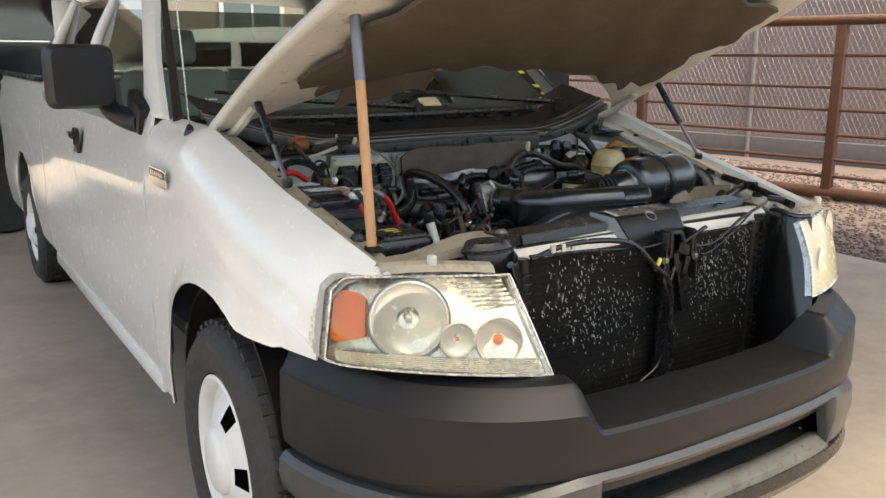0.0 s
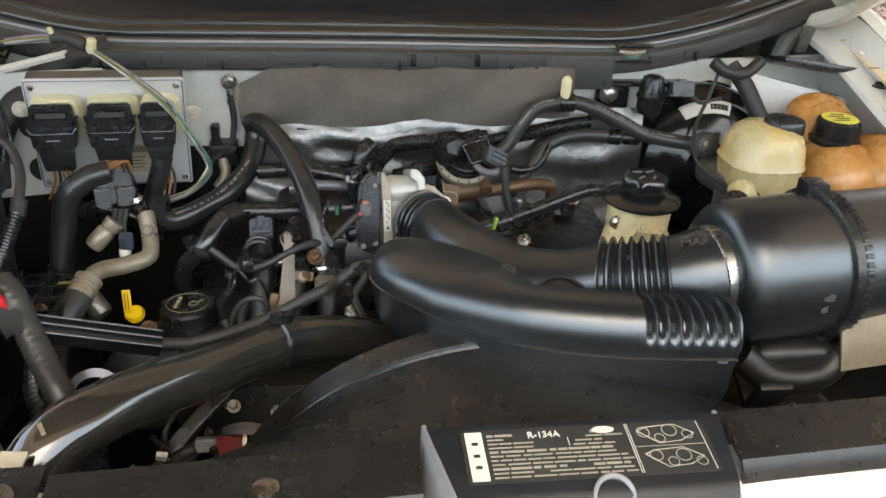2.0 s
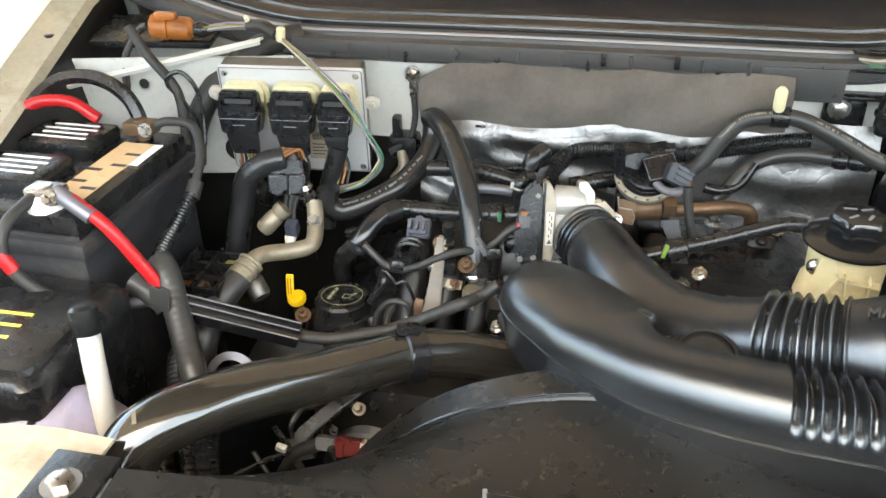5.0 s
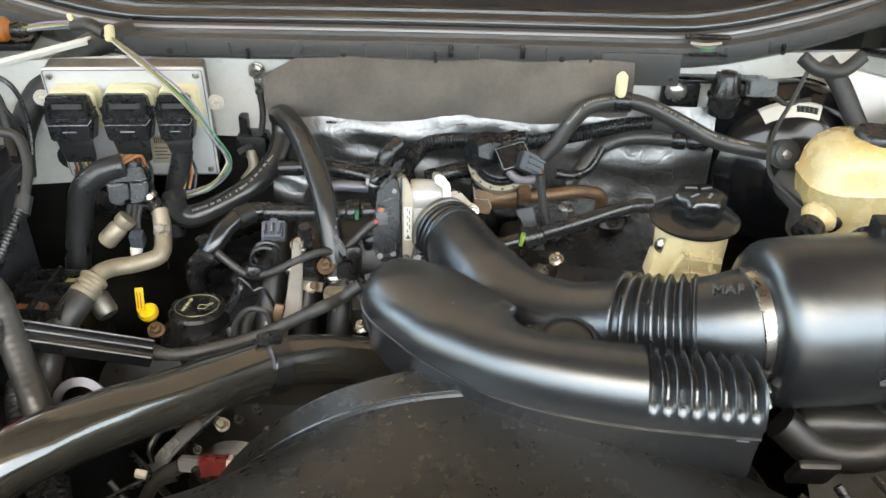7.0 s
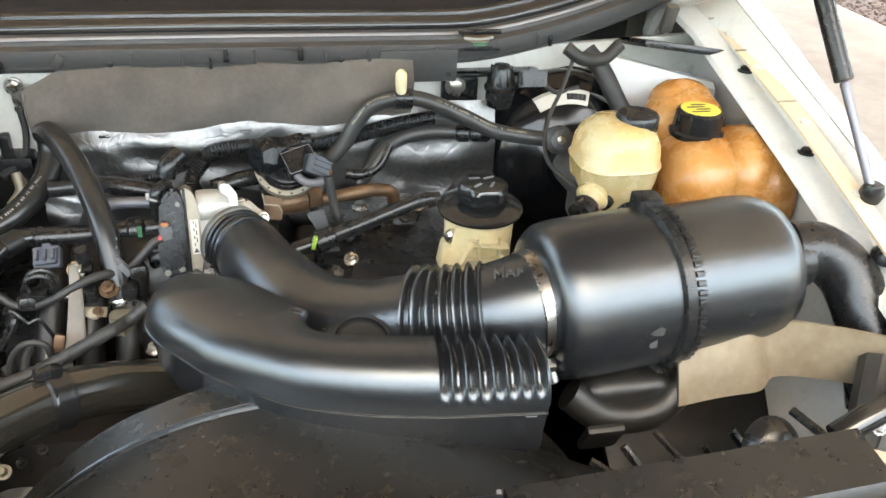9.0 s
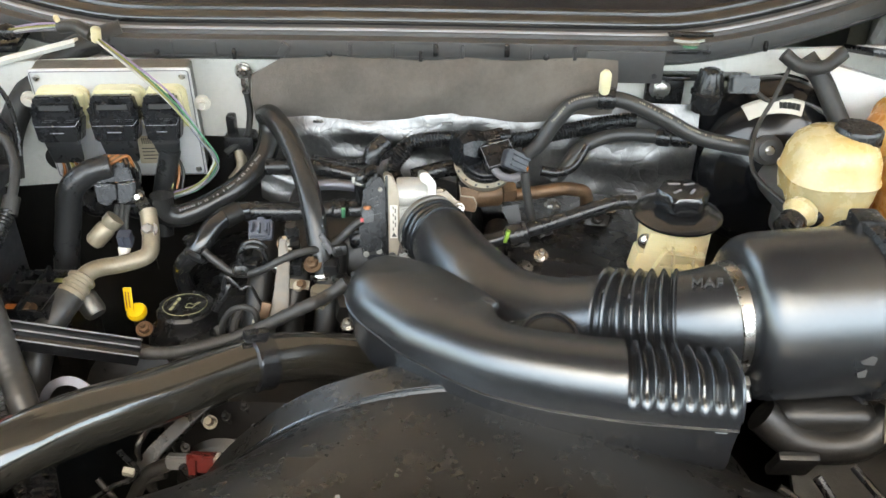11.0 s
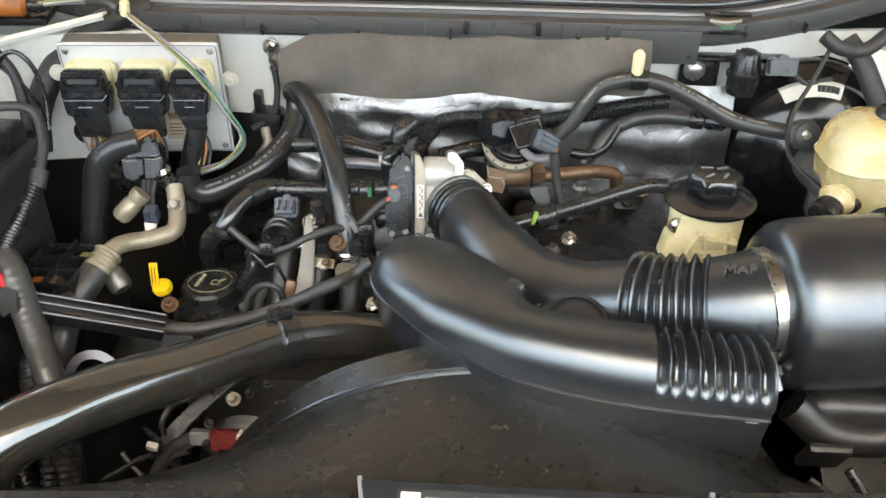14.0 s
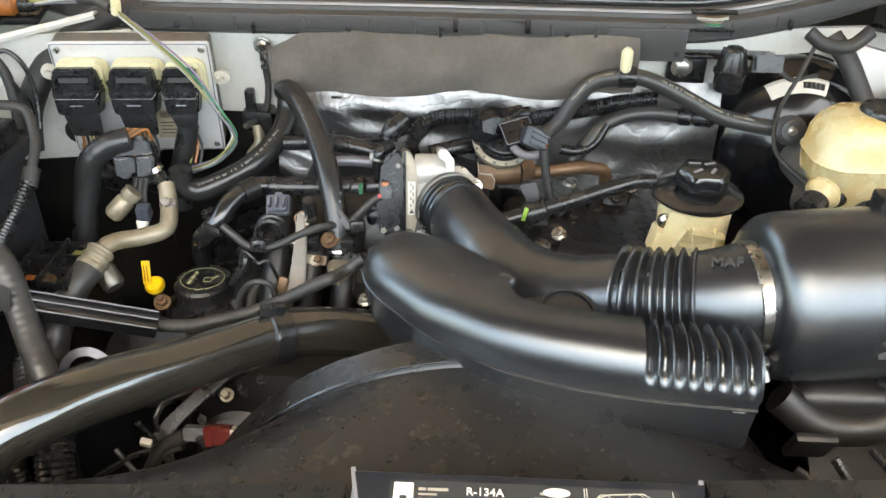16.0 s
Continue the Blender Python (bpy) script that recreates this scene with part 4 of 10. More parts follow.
    for k, m_ in enumerate((GREEN, AC_TUBE, WHITE_W, COPPER)):
        part("loose_wire", hose([(0.42, y_at(0.45) + 0.004, 1.302 + k * 0.004), (0.441, y_at(0.45) - 0.006, 1.303 + k * 0.004), (0.465, y_at(0.45) + 0.004, 1.300 + k * 0.005)], 0.0025, 6), m_, c)
    for x0 in (0.02, -0.66):
        w = part("wiper_arm", join(hose([(x0 + 0.62, 1.06, 1.415), (x0 + 0.3, 1.085, 1.44), (x0, 1.125, 1.465)], lambda s, k: 0.011 - 0.004 * k, 8), cyl((x0 + 0.62, 1.06, 1.37), (x0 + 0.62, 1.055, 1.43), 0.018)), BLACK_PL, truck, "black windshield wiper arm")
        part("wiper_blade", hose([(x0 - 0.12, 1.15, 1.485), (x0 + 0.1, 1.11, 1.46), (x0 + 0.36, 1.085, 1.435)], 0.006, 6), RUBBER, w)


cowl()


def headlights():
    """Lens, bezel, reflector bowls and orange marker, both sides."""
    near = Vector((-0.490, -0.105, 1.093)), Vector((-0.868, 0.080, 1.100)), Vector((-0.912, 0.045, 0.906)), Vector((-0.478, -0.262, 0.886))
    far = Vector((-0.655, -0.100, 1.098)), Vector((-0.965, 0.080, 1.100)), Vector((-0.965, 0.045, 0.906)), Vector((-0.605, -0.200, 0.886))
    UI, UO, LO, LI = near

    def at(u, v, off=0.0):
        k = max(0, (u - 0.90) / 0.10) ** 2
        v = v * (1 - 0.20 * k) + 0.15 * k
        p = UI.lerp(UO, u).lerp(LI.lerp(LO, u), v)
        n = Vector((-0.52, -0.82, 0.22)).normalized()
        out = 0.075 * math.sin(math.pi * u) ** 0.8 * (0.75 + 0.25 * v) + 0.012 * math.sin(math.pi * v)
        return p + n * (out + off) if off > -0.06 else p + n * out + Vector((-0.01, -off * min(1, 0.12 + 2.6 * u), 0))
    for sgn in (1, -1):
        UI, UO, LO, LI = near if sgn > 0 else far

        def side(g):
            return g if sgn > 0 else mirrored(g)
        grid = lambda off, n, m, a=0, b=1, c=0, d=1: [[at(u, v, off) for v in np.linspace(c, d, m)] for u in np.linspace(a, b, n)]
        body = part("headlight", side(sheet(grid(-0.075, 14, 8), 0.02)), LAMP_IN, truck, "large clear headlight with chrome bowls")
        ln = part("lens", side(sheet(grid(0, 22, 10), 0.004)), LENS if sgn > 0 else HAZED, body, "clear polycarbonate lens, slightly hazed" if sgn > 0 else "yellowed, hazed lens")
        ln.visible_shadow = False
        rim = [at(u, 0) for u in np.linspace(0, 1, 16)] + [at(1, v) for v in np.linspace(0.1, 1, 8)] + [at(u, 1) for u in np.linspace(0.95, 0, 16)] + [at(0, v) for v in np.linspace(0.9, 0, 8)]
        part("lens_rim", side(sweep(rim, 0.003, 6)), LAMP_IN, body)
        deep = [min(1, 0.12 + 2.6 * min(1, max(0, (p - UI).dot(UO - UI) / (UO - UI).length_squared))) for p in rim]
        wall = [[p + Vector((-0.01, 0.075 * q, 0)) * k for p, q in zip(rim, deep)] for k in (0.04, 1)]
        part("bezel", side(loft(wall, caps=False)), LAMP_IN, body)
        mid = sum(rim, Vector()) / len(rim)
        shell = [[mid + (p - mid) * s + Vector((-0.012, d * q, 0)) for p, q in zip(rim, deep)] for s, d in ((0.995, 0.012), (0.985, 0.03), (0.96, 0.10), (0.86, 0.15))]
        skin = loft(shell, caps=False)
        skin[1].append(tuple(range(3 * len(rim), 4 * len(rim))))
        part("housing", side(skin), mat("smoky_lens_side", (0.42, 0.41, 0.37), 0.25, var=0.08, rvar=0.05), body, "smoky plastic lamp housing")
        n = Vector((-0.42, -0.90, 0.06)).normalized()

        def bowl(u, v, r, depth, name, m_, lab):
            c = at(u, v, -0.020)
            g = lathe([(r, 0.0), (r * 1.06, 0.004), (r, 0.008), (r * 0.96, 0), (r * 0.88, -depth * 0.35), (r * 0.66, -depth * 0.7), (r * 0.3, -depth)], c, c + n, 32, cap=False)
            return part(name, side(g), m_, body, lab), c
        b1, c1 = bowl(0.60, 0.46, 0.088, 0.016, "main_bowl", REFLECTOR, "round chrome headlamp bowl")
        part("bulb_shield", side(lathe([(0.0, 0.0), (0.008, -0.003), (0.010, -0.02), (0.008, -0.04)], c1 + n * -0.008, c1 + n, 18, cap=False)), REFLECTOR, body)
        part("bowl_ring", side(sweep([c1 + n * 0.006 + frame_of(n)[0] * 0.095 * math.cos(t) + frame_of(n)[1] * 0.095 * math.sin(t) for t in np.linspace(0, 2 * math.pi, 49)], 0.0022, 8)), GREY_TUBE, body, "grey ring round the bowl")
        b2, c2 = bowl(0.19, 0.66, 0.054, 0.014, "signal_bowl", REFLECTOR, "small chrome signal bowl")
        part("signal_bulb", side(lathe([(0.0, 0.0), (0.010, -0.004), (0.013, -0.014), (0.009, -0.03)], c2 + n * 0.006, c2 + n, 16, cap=False)), ORANGE, body, "orange signal bulb")
        b3, c3 = bowl(0.385, 0.66, 0.040, 0.010, "park_bowl", REFLECTOR, "")
        part("park_bulb", side(lathe([(0.0, 0.0), (0.003, -0.002), (0.004, -0.008), (0.003, -0.02)], c3 + n * 0.0, c3 + n, 14, cap=False)), ORANGE, body, "pale orange park bulb")
        part("marker", side(sheet([[at(u, lerp(0.13 + dip, 0.74 - 0.8 * dip, q), -0.012) for q in np.linspace(0, 1, 10)] for u, dip in ((0.815, 0.10), (0.83, 0.075), (0.87, 0.045), (0.91, 0.02), (0.95, 0.01), (0.97, 0.025), (0.985, 0.065))], 0.012)), ORANGE, body, "orange side marker reflector")
        for k in range(7):
            v = 0.845 + 0.021 * k
            part("flute", side(sweep([at(u, v, -0.012) for u in np.linspace(0.03, 0.95, 22)], 0.0032, 6)), LAMP_IN, body)
        for k in range(6):
            v = 0.08 + 0.045 * k
            part("flute", side(sweep([at(u, v, -0.016) for u in np.linspace(0.03, 0.34 - 0.02 * k, 8)], 0.0034, 6)), LAMP_IN, body)
        strip = [[at(u, 0) + Vector((0, dy, dz + 0.006 * math.sin(math.pi * (u - 0.08) / 0.64))) for u in np.linspace(0.08, 0.72, 12)] for dy, dz in ((0.004, 0.004), (0.012, 0.020), (0.030, 0.026), (0.034, 0.020))]
        part("top_bracket", side(sheet(strip, 0.004)), LEDGE, body, "dusty beige headlight bracket")
        part("bracket_peg", side(lathe([(0.012, 0), (0.012, 0.02), (0.008, 0.024), (0, 0.024)], at(0.42, 0) + Vector((0, 0.02, 0.022)), at(0.42, 0) + Vector((0, 0.02, 1)), 14)), LABEL, body)


headlights()


PLAN = [(0.0, -0.405), (0.2, -0.403), (0.4, -0.388), (0.55, -0.355), (0.70, -0.275), (0.82, -0.155), (0.90, -0.01), (0.940, 0.12), (0.950, 0.215)]


def bumper():
    """Black upper cover with a low middle, silver valance with a wide slot, black air dam."""
    half = even(spline([(x, y, 0) for x, y in PLAN], 10), 0.008)
    line = [Vector((-p.x, p.y, 0)) for p in reversed(half[1:])] + half

    def ring(prof_of, lim=9.0):
        rows = []
        for i, p in enumerate(line):
            if abs(p.x) > lim:
                continue
            d = line[min(i + 1, len(line) - 1)] - line[max(i - 1, 0)]
            nrm = Vector((d.y, -d.x, 0)).normalized()
            rows.append([(p.x + nrm.x * o, p.y + nrm.y * o, z) for o, z in prof_of(abs(p.x))])
        return rows

    def low(ax):
        return interp(ax, [(0.4, 0.680), (0.72, 0.676), (0.83, 0.658), (0.93, 0.65)])

    def cover(ax):
        t = min(1, max(0, (ax - 0.43) / 0.055))
        t = t * t * (3 - 2 * t)
        end = interp(ax, [(0.86, 0), (0.945, 0.034)])
        zt, zc, zb = lerp(0.782, 0.882, t) + end, lerp(0.778, 0.836, t) + 0.4 * end, low(ax)
        return [(lerp(-0.17, -0.10, t), zt + 0.002), (lerp(-0.014, -0.048, t), zt), (lerp(-0.006, -0.030, t), lerp(0.7805, 0.868, t) + end), (lerp(-0.001, -0.006, t), zc + 0.002), (0.004, zc - 0.005), (0.007, lerp(zc, zb, 0.45)), (0.006, lerp(zc, zb, 0.8)), (0.0, zb + 0.004), (-0.008, zb), (-0.05, zb - 0.004)]
    b = part("bumper", sheet(ring(cover), 0.006), MATTE, truck, "dark grey textured plastic bumper cover", 28)
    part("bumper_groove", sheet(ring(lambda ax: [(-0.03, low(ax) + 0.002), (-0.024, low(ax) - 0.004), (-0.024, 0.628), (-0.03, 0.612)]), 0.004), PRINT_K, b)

    def upper(ax):
        t = min(1, max(0, (ax - 0.45) / 0.3))
        zt = lerp(0.676, 0.622, t * t * (3 - 2 * t))
        if ax < 0.44:
            return [(-0.03, zt - 0.002), (0.004, zt), (0.014, zt - 0.010), (0.012, 0.664), (0.0, 0.661), (-0.03, 0.660)]
        return [(-0.03, zt - 0.002), (0.004, zt), (0.016, zt - 0.012), (0.019, lerp(zt, 0.50, 0.4)), (0.010, 0.53), (-0.01, 0.505)]
    v = part("valance", sheet(ring(upper), 0.006), VALANCE, b, "scuffed dark grey lower valance")
    part("lower_bar", sheet(ring(lambda ax: [(-0.05, 0.527), (-0.030, 0.535), (-0.012, 0.534), (0.004, 0.524), (0.007, 0.510), (-0.04, 0.504)], 0.47), 0.005), mat("scuffed_bare_plastic", (0.11, 0.11, 0.105), 0.36, var=0.15, dirt=(0.03, 0.03, 0.03), amount=0.35, dscale=20), b, "scraped silver lower bar")
    # added black back and floor give the slot its shaded inside
    part("slot_shade_box", join(box((0, -0.27, 0.59), (0.95, 0.02, 0.17), 0.003), box((0, -0.315, 0.518), (0.93, 0.11, 0.014), 0.003)), PRINT_K, b)
    part("air_dam", sheet(ring(lambda ax: [(-0.03, 0.506), (0.008, 0.500), (0.012, 0.47), (-0.012, 0.43), (-0.10, 0.42)]), 0.006), BLACK_PL, b, "black scraped air dam")


bumper()


def badge_and_antenna():
    m = on_plane((-0.992, 1.115, 1.218), (0, -1, 0), (0, 0, 1))
    b = part("badge", outline_prism(rounded(0.19, 0.062, 0.012), m, 0.006, 0.0015), CHROME, truck, "small chrome fender badge")
    part("badge_face", outline_prism(rounded(0.17, 0.024, 0.006), m @ pose(0, 0.012, 0.006), 0.001), PRINT_K, b)
    for x in (-0.062, -0.036, -0.012, 0.014, 0.040, 0.064):
        part("badge_bar", outline_prism(rounded(0.014, 0.016, 0.003), m @ pose(x, 0.012, 0.0072), 0.001), CHROME, b)
    a = part("antenna_base", lathe([(0.020, 0), (0.018, 0.012), (0.010, 0.03), (0.006, 0.036)], (-0.908, 1.02, 1.355), (-0.908, 1.03, 2.0), 16), BLACK_PL, truck, "black antenna base on the fender")
    part("antenna_mast", cyl((-0.908, 1.02, 1.39), (-0.915, 1.10, 2.1), 0.0025, 8, 0.0005), STEEL, a)


badge_and_antenna()

# ---- front of the engine bay ----
def bay_shell():
    """Inner sides, floor and firewall of the engine bay."""
    # firewall is white above z 1.14 and dark below
    for zs, name, m_, lab in (((1.14, 1.20, 1.29), "firewall", WORN_WHITE, "dirty white painted firewall"), ((0.55, 0.8, 1.0, 1.14), "lower_firewall", DARK, "dark lower firewall")):
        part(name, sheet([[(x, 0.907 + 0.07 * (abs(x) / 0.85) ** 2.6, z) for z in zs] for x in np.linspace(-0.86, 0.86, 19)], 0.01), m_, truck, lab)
    for sgn in (-1, 1):
        rows = []
        for y in np.linspace(0.0, 1.0, 12):
            xi, zi = edge_top(y, sgn)
            xi = abs(xi)
            if sgn < 0:
                col = [(0.002, 0.012), (0.014, 0.022), (0.052, 0.027), (0.058, 0.036)]
            else:
                col = [(0.002, 0.012), (0.012, 0.028), (0.030, 0.052), (0.066, 0.060), (0.070, 0.068), (0.026, 0.085), (0.022, 0.16), (0.05, zi - 0.95), (0.16, zi - 0.6)]
            rows.append([(sgn * (xi - a), y, zi - b) for a, b in col])
        if sgn < 0:
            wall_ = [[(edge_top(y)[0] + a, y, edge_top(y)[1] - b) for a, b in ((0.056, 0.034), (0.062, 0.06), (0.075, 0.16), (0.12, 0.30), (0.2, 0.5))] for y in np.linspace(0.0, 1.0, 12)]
            part("inner_wall", sheet(wall_, 0.006), DARK, truck, "dark inner fender wall")
        p = part("inner_fender", sheet(rows, 0.006), LEDGE if sgn < 0 else WORN_WHITE, truck, "dusty inner fender and ledge")
        for y in (0.12, 0.30, 0.62, 0.80):
            xi, zi = edge_top(y, sgn)
            part("ledge_bolt", bolt((sgn * (abs(xi) - 0.034), y, zi - (0.025 if sgn < 0 else 0.054)), (0, 0, 1), 0.008, 0.007), DARK if y > 0.5 else STEEL, p)
        for y in (0.42, 0.2):
            xi, zi = edge_top(y, sgn)
            part("rubber_stop", lathe([(0.018, 0), (0.018, 0.01), (0.011, 0.02), (0, 0.022)], (sgn * (abs(xi) - 0.035), y, zi - (0.024 if sgn < 0 else 0.05)), (sgn * (abs(xi) - 0.035), y, 2), 14), RUBBER, p)
    part("bay_floor", box((0, 0.5, 0.60), (1.4, 0.9, 0.05), 0.01), DARK, truck, "dark oily chassis below the engine")


bay_shell()


def radiator():
    r = thing("radiator", "dusty black condenser and radiator with bent bright fins", "radiator", (0.13, 0.03, 0.60))
    part("condenser_core", box((0.13, 0.035, 0.835), (0.94, 0.022, 0.48), 0.003), CORE, r, "fine dark condenser fins with bent bright patches")
    for z in np.linspace(0.62, 1.06, 27):
        part("flat_tube", box((0.13, 0.024, z), (0.93, 0.006, 0.0022), 0.0008), CORE, r)
    rnd = random.Random(14)
    flecks = []
    for cx, cz, sx, sz, n in ((-0.14, 0.92, 0.07, 0.07, 170), (0.02, 0.86, 0.06, 0.06, 90), (0.40, 0.93, 0.06, 0.06, 190), (0.56, 0.95, 0.02, 0.08, 130), (0.10, 0.82, 0.3, 0.12, 50), (0.0, 1.045, 0.25, 0.012, 60), (0.45, 1.05, 0.12, 0.01, 50)):
        for _ in range(n):
            x, z = rnd.gauss(cx, sx), rnd.gauss(cz, sz)
            if -0.32 < x < 0.58 and 0.62 < z < 1.065:
                flecks.append(box((x, 0.0195, z), (rnd.uniform(0.0006, 0.0016), 0.002, rnd.uniform(0.002, 0.009) * (1 if rnd.random() < 0.8 else 1.8)), 0, (rnd.uniform(-30, 10), rnd.uniform(-22, 14), 0)))
    tagged(part("bent_fin_stuff", join(*flecks), mat("bare_fin_metal", (0.55, 0.54, 0.51), 0.35, metal=0.8, var=0.2), r, "bright bent fin edges", smooth=False), kind="stuff")
    for x in (-0.345, 0.605):
        part("side_tank", cyl((x, 0.03, 0.59), (x, 0.03, 1.085), 0.018, 14), DARK, r)
        for k in range(18):
            part("tank_fin", box((x, 0.008, 0.62 + k * 0.025), (0.028, 0.012, 0.008), 0.002), BLACK_PL, r)
    part("radiator_core", box((0.13, 0.085, 0.85), (0.95, 0.05, 0.52), 0.004), DARK, r)
    for x in (-0.40, 0.665):
        part("side_rail", box((x, 0.045, 0.84), (0.05, 0.05, 0.52), 0.008), BLACK_PL, r)
    part("lower_rail", box((0.13, 0.0, 0.585), (1.1, 0.1, 0.05), 0.01), BLACK_PL, r)
    for x, y in ((-0.33, -0.03), (0.20, -0.05), (0.52, -0.03)):
        part("rubber_mount", join(cyl((x, y, 0.615), (x, y, 0.66), 0.028), cyl((x, y, 0.66), (x, y, 0.675), 0.018)), RUBBER, r)


radiator()


def air_guides():
    for sgn in (-1, 1):
        rows = []
        x0, y0 = (0.645, 0.02) if sgn > 0 else (0.415, 0.01)
        for t in np.linspace(0, 1, 9):
            col = []
            for k in range(9):
                z = lerp(0.62, 1.115, k / 8)
                q = (z - 0.62) / 0.495
                x1, y1 = (0.478, lerp(-0.285, -0.100, q)) if sgn < 0 else (lerp(0.595, 0.652, q), lerp(-0.250, -0.110, q))
                col.append((sgn * (lerp(x0, x1, t) + 0.012 * math.sin(5 * z + t) + (0.0 if sgn < 0 else 0.045 * q - 0.040 * math.sin(math.pi * t) * (1 - 0.4 * q))), lerp(y0, y1, t) - (0.0 if sgn < 0 else 0.030 * math.sin(math.pi * t)) - 0.03 * math.sin(math.pi * t) * (1 if sgn < 0 else 0.2 - 1.2 * q), z + 0.006 * math.sin(6 * t)))
            rows.append(col)
        g = thing("air_guide", "black flexible plastic air guide beside the radiator", "air guide", (sgn * 0.6, 0, 0.6), "radiator air guides")
        part("guide_sheet", sheet(rows, 0.005), SHINY, g)
        top = [Vector(r[-1]) + Vector((0, 0.005, 0)) for r in rows]
        part("guide_lip", sweep(top, 0.008, 8), SATIN, g)
    d = thing("duct_boot", "crumpled black rubber boot by the headlight", "boot", (-0.47, 0.02, 1.0))
    rings = []
    for z, w, dx, dy in ((0.80, 0.035, 0.03, -0.05), (0.92, 0.045, 0.02, -0.04), (1.02, 0.06, 0.01, -0.02), (1.09, 0.07, 0.0, -0.01), (1.135, 0.074, -0.005, 0.0), (1.155, 0.06, -0.008, 0.005), (1.158, 0.03, -0.008, 0.005)):
        rings.append([(-0.475 + dx + w * 0.95 * math.cos(a) * (1 + 0.1 * math.sin(3 * a + z * 20)), 0.0 + dy + w * 0.62 * math.sin(a), z) for a in np.linspace(0, 2 * math.pi, 21)[:-1]])
    part("boot_skin", loft(rings), RUBBER, d)
    for k in (1, 2, 4):
        part("boot_rib", sweep([Vector(p) for p in rings[k] + rings[k][:1]], 0.005, 6), RUBBER, d)


air_guides()


def support_panel():
    """White cross-beam with the black plastic cover and the label plate in its middle."""
    s = thing("radiator_support", "white cross-beam under a black plastic sight shield", "radiator support", (0.15, 0.08, 1.08))
    zl = 1.142
    top = [(0.154, zl - 0.03), (0.152, zl - 0.003), (0.147, zl + 0.003), (0.085, zl - 0.003), (0.078, zl - 0.012), (0.074, zl - 0.028)]

    def shield(x0, x1):
        return sheet([[(x, y + 0.06 * (x - 0.05), z) for x in np.linspace(x0, x1, 5)] for y, z in top], 0.004)
    part("sight_shield", shield(-0.325, -0.005), DULL, s, "black plastic sight shield")
    part("sight_shield", shield(0.300, 0.66), DULL, s, "black plastic sight shield")
    part("beam", sheet([[(x, y + 0.01 * (x - 0.1), z - 0.02 * max(0, -(x + 0.1))) for x in np.linspace(-0.36, 0.70, 9)] for y, z in ((0.15, 1.11), (0.09, 1.118), (0.068, 1.112), (0.056, 1.100), (0.046, 1.075), (0.044, 1.052), (0.06, 1.046))], 0.005), WORN_WHITE, s, "chipped white cross-beam")
    for x in (-0.141, -0.115, 0.52):
        part("push_pin", lathe([(0.012, 0), (0.012, 0.003), (0.006, 0.005), (0, 0.005)], (x, 0.098, zl - 0.003), (x, 0.09, 2), 16), BLACK_PL if x > -0.13 else STEEL, s)
    pl = part("label_plate", sheet([[(x, y, z) for x in np.linspace(a, b, 5)] for y, z, a, b in ((0.151, 1.12, 0.004, 0.292), (0.151, 1.152, 0.004, 0.292), (0.146, 1.157, 0.004, 0.292), (0.068, 1.147, 0.022, 0.28), (0.060, 1.143, 0.025, 0.278), (0.030, 1.092, 0.045, 0.276), (0.030, 1.07, 0.05, 0.27))], 0.004), MATTE, s, "dark plastic plate over the hood latch")
    part("plate_side", (sheet([[(0.004, 0.151, 1.157), (0.004, 0.151, 1.12)], [(0.022, 0.068, 1.147), (-0.002, 0.085, 1.115)], [(0.04, 0.03, 1.092), (0.03, 0.045, 1.065)]], 0.004)), SILVER_PL, pl)
    part("plate_side", (sheet([[(0.292, 0.151, 1.157), (0.292, 0.151, 1.12)], [(0.28, 0.068, 1.147), (0.288, 0.085, 1.115)], [(0.285, 0.03, 1.092), (0.29, 0.045, 1.065)]], 0.004)), SILVER_PL, pl)
    m = on_plane(Vector((0.152, 0.108, 1.1528)), (1, 0.0, 0), (0, 0.078, 0.010))
    st = part("label", outline_prism(rounded(0.235, 0.062, 0.004), m, 0.0008), PRINT_K, s, "black air-conditioning data label with white print")
    part("label_tab", outline_prism(rounded(0.016, 0.056, 0.001), m @ pose(-0.106, 0, 0.001), 0.0004), LABEL, st)
    words("R-134A", 0.0100, m @ pose(-0.040, 0.0215, 0.0012), LABEL, st)
    for y in (0.014, 0.0, -0.013):
        part("tab_mark", outline_prism(rounded(0.006, 0.0035, 0.001), m @ pose(-0.106, y, 0.0016), 0.0003), PRINT_K, st)
    rnd = random.Random(31)
    for k in range(11):
        y = 0.0225 - 0.0048 * k
        x = -0.094
        while x < 0.036:
            w_ = rnd.uniform(0.006, 0.022)
            gap = rnd.uniform(0.001, 0.003)
            skip = (k < 2 and -0.075 < x + w_ / 2 < -0.010) or (k in (2, 3) and -0.052 < x + w_ / 2 < -0.018) or rnd.random() < 0.10
            if not skip and x + w_ < 0.040:
                part("print_bar", outline_prism(rounded(w_, 0.0017 if k % 4 else 0.0026, 0.0004), m @ pose(x + w_ / 2, y, 0.0012), 0.0003), PRINT_DIM, st)
            x += w_ + gap
    for x in (0.0405, 0.0425, 0.112):
        part("rule", outline_prism(rounded(0.0007, 0.058, 0.0003), m @ pose(x, 0, 0.0012), 0.0003), LABEL, st)
    part("rule", outline_prism(rounded(0.068, 0.0007, 0.0003), m @ pose(0.077, 0.001, 0.0012), 0.0003), PRINT_DIM, st)
    part("rule", outline_prism(rounded(0.0007, 0.010, 0.0003), m @ pose(-0.018, 0.012, 0.0012), 0.0003), LABEL, st)
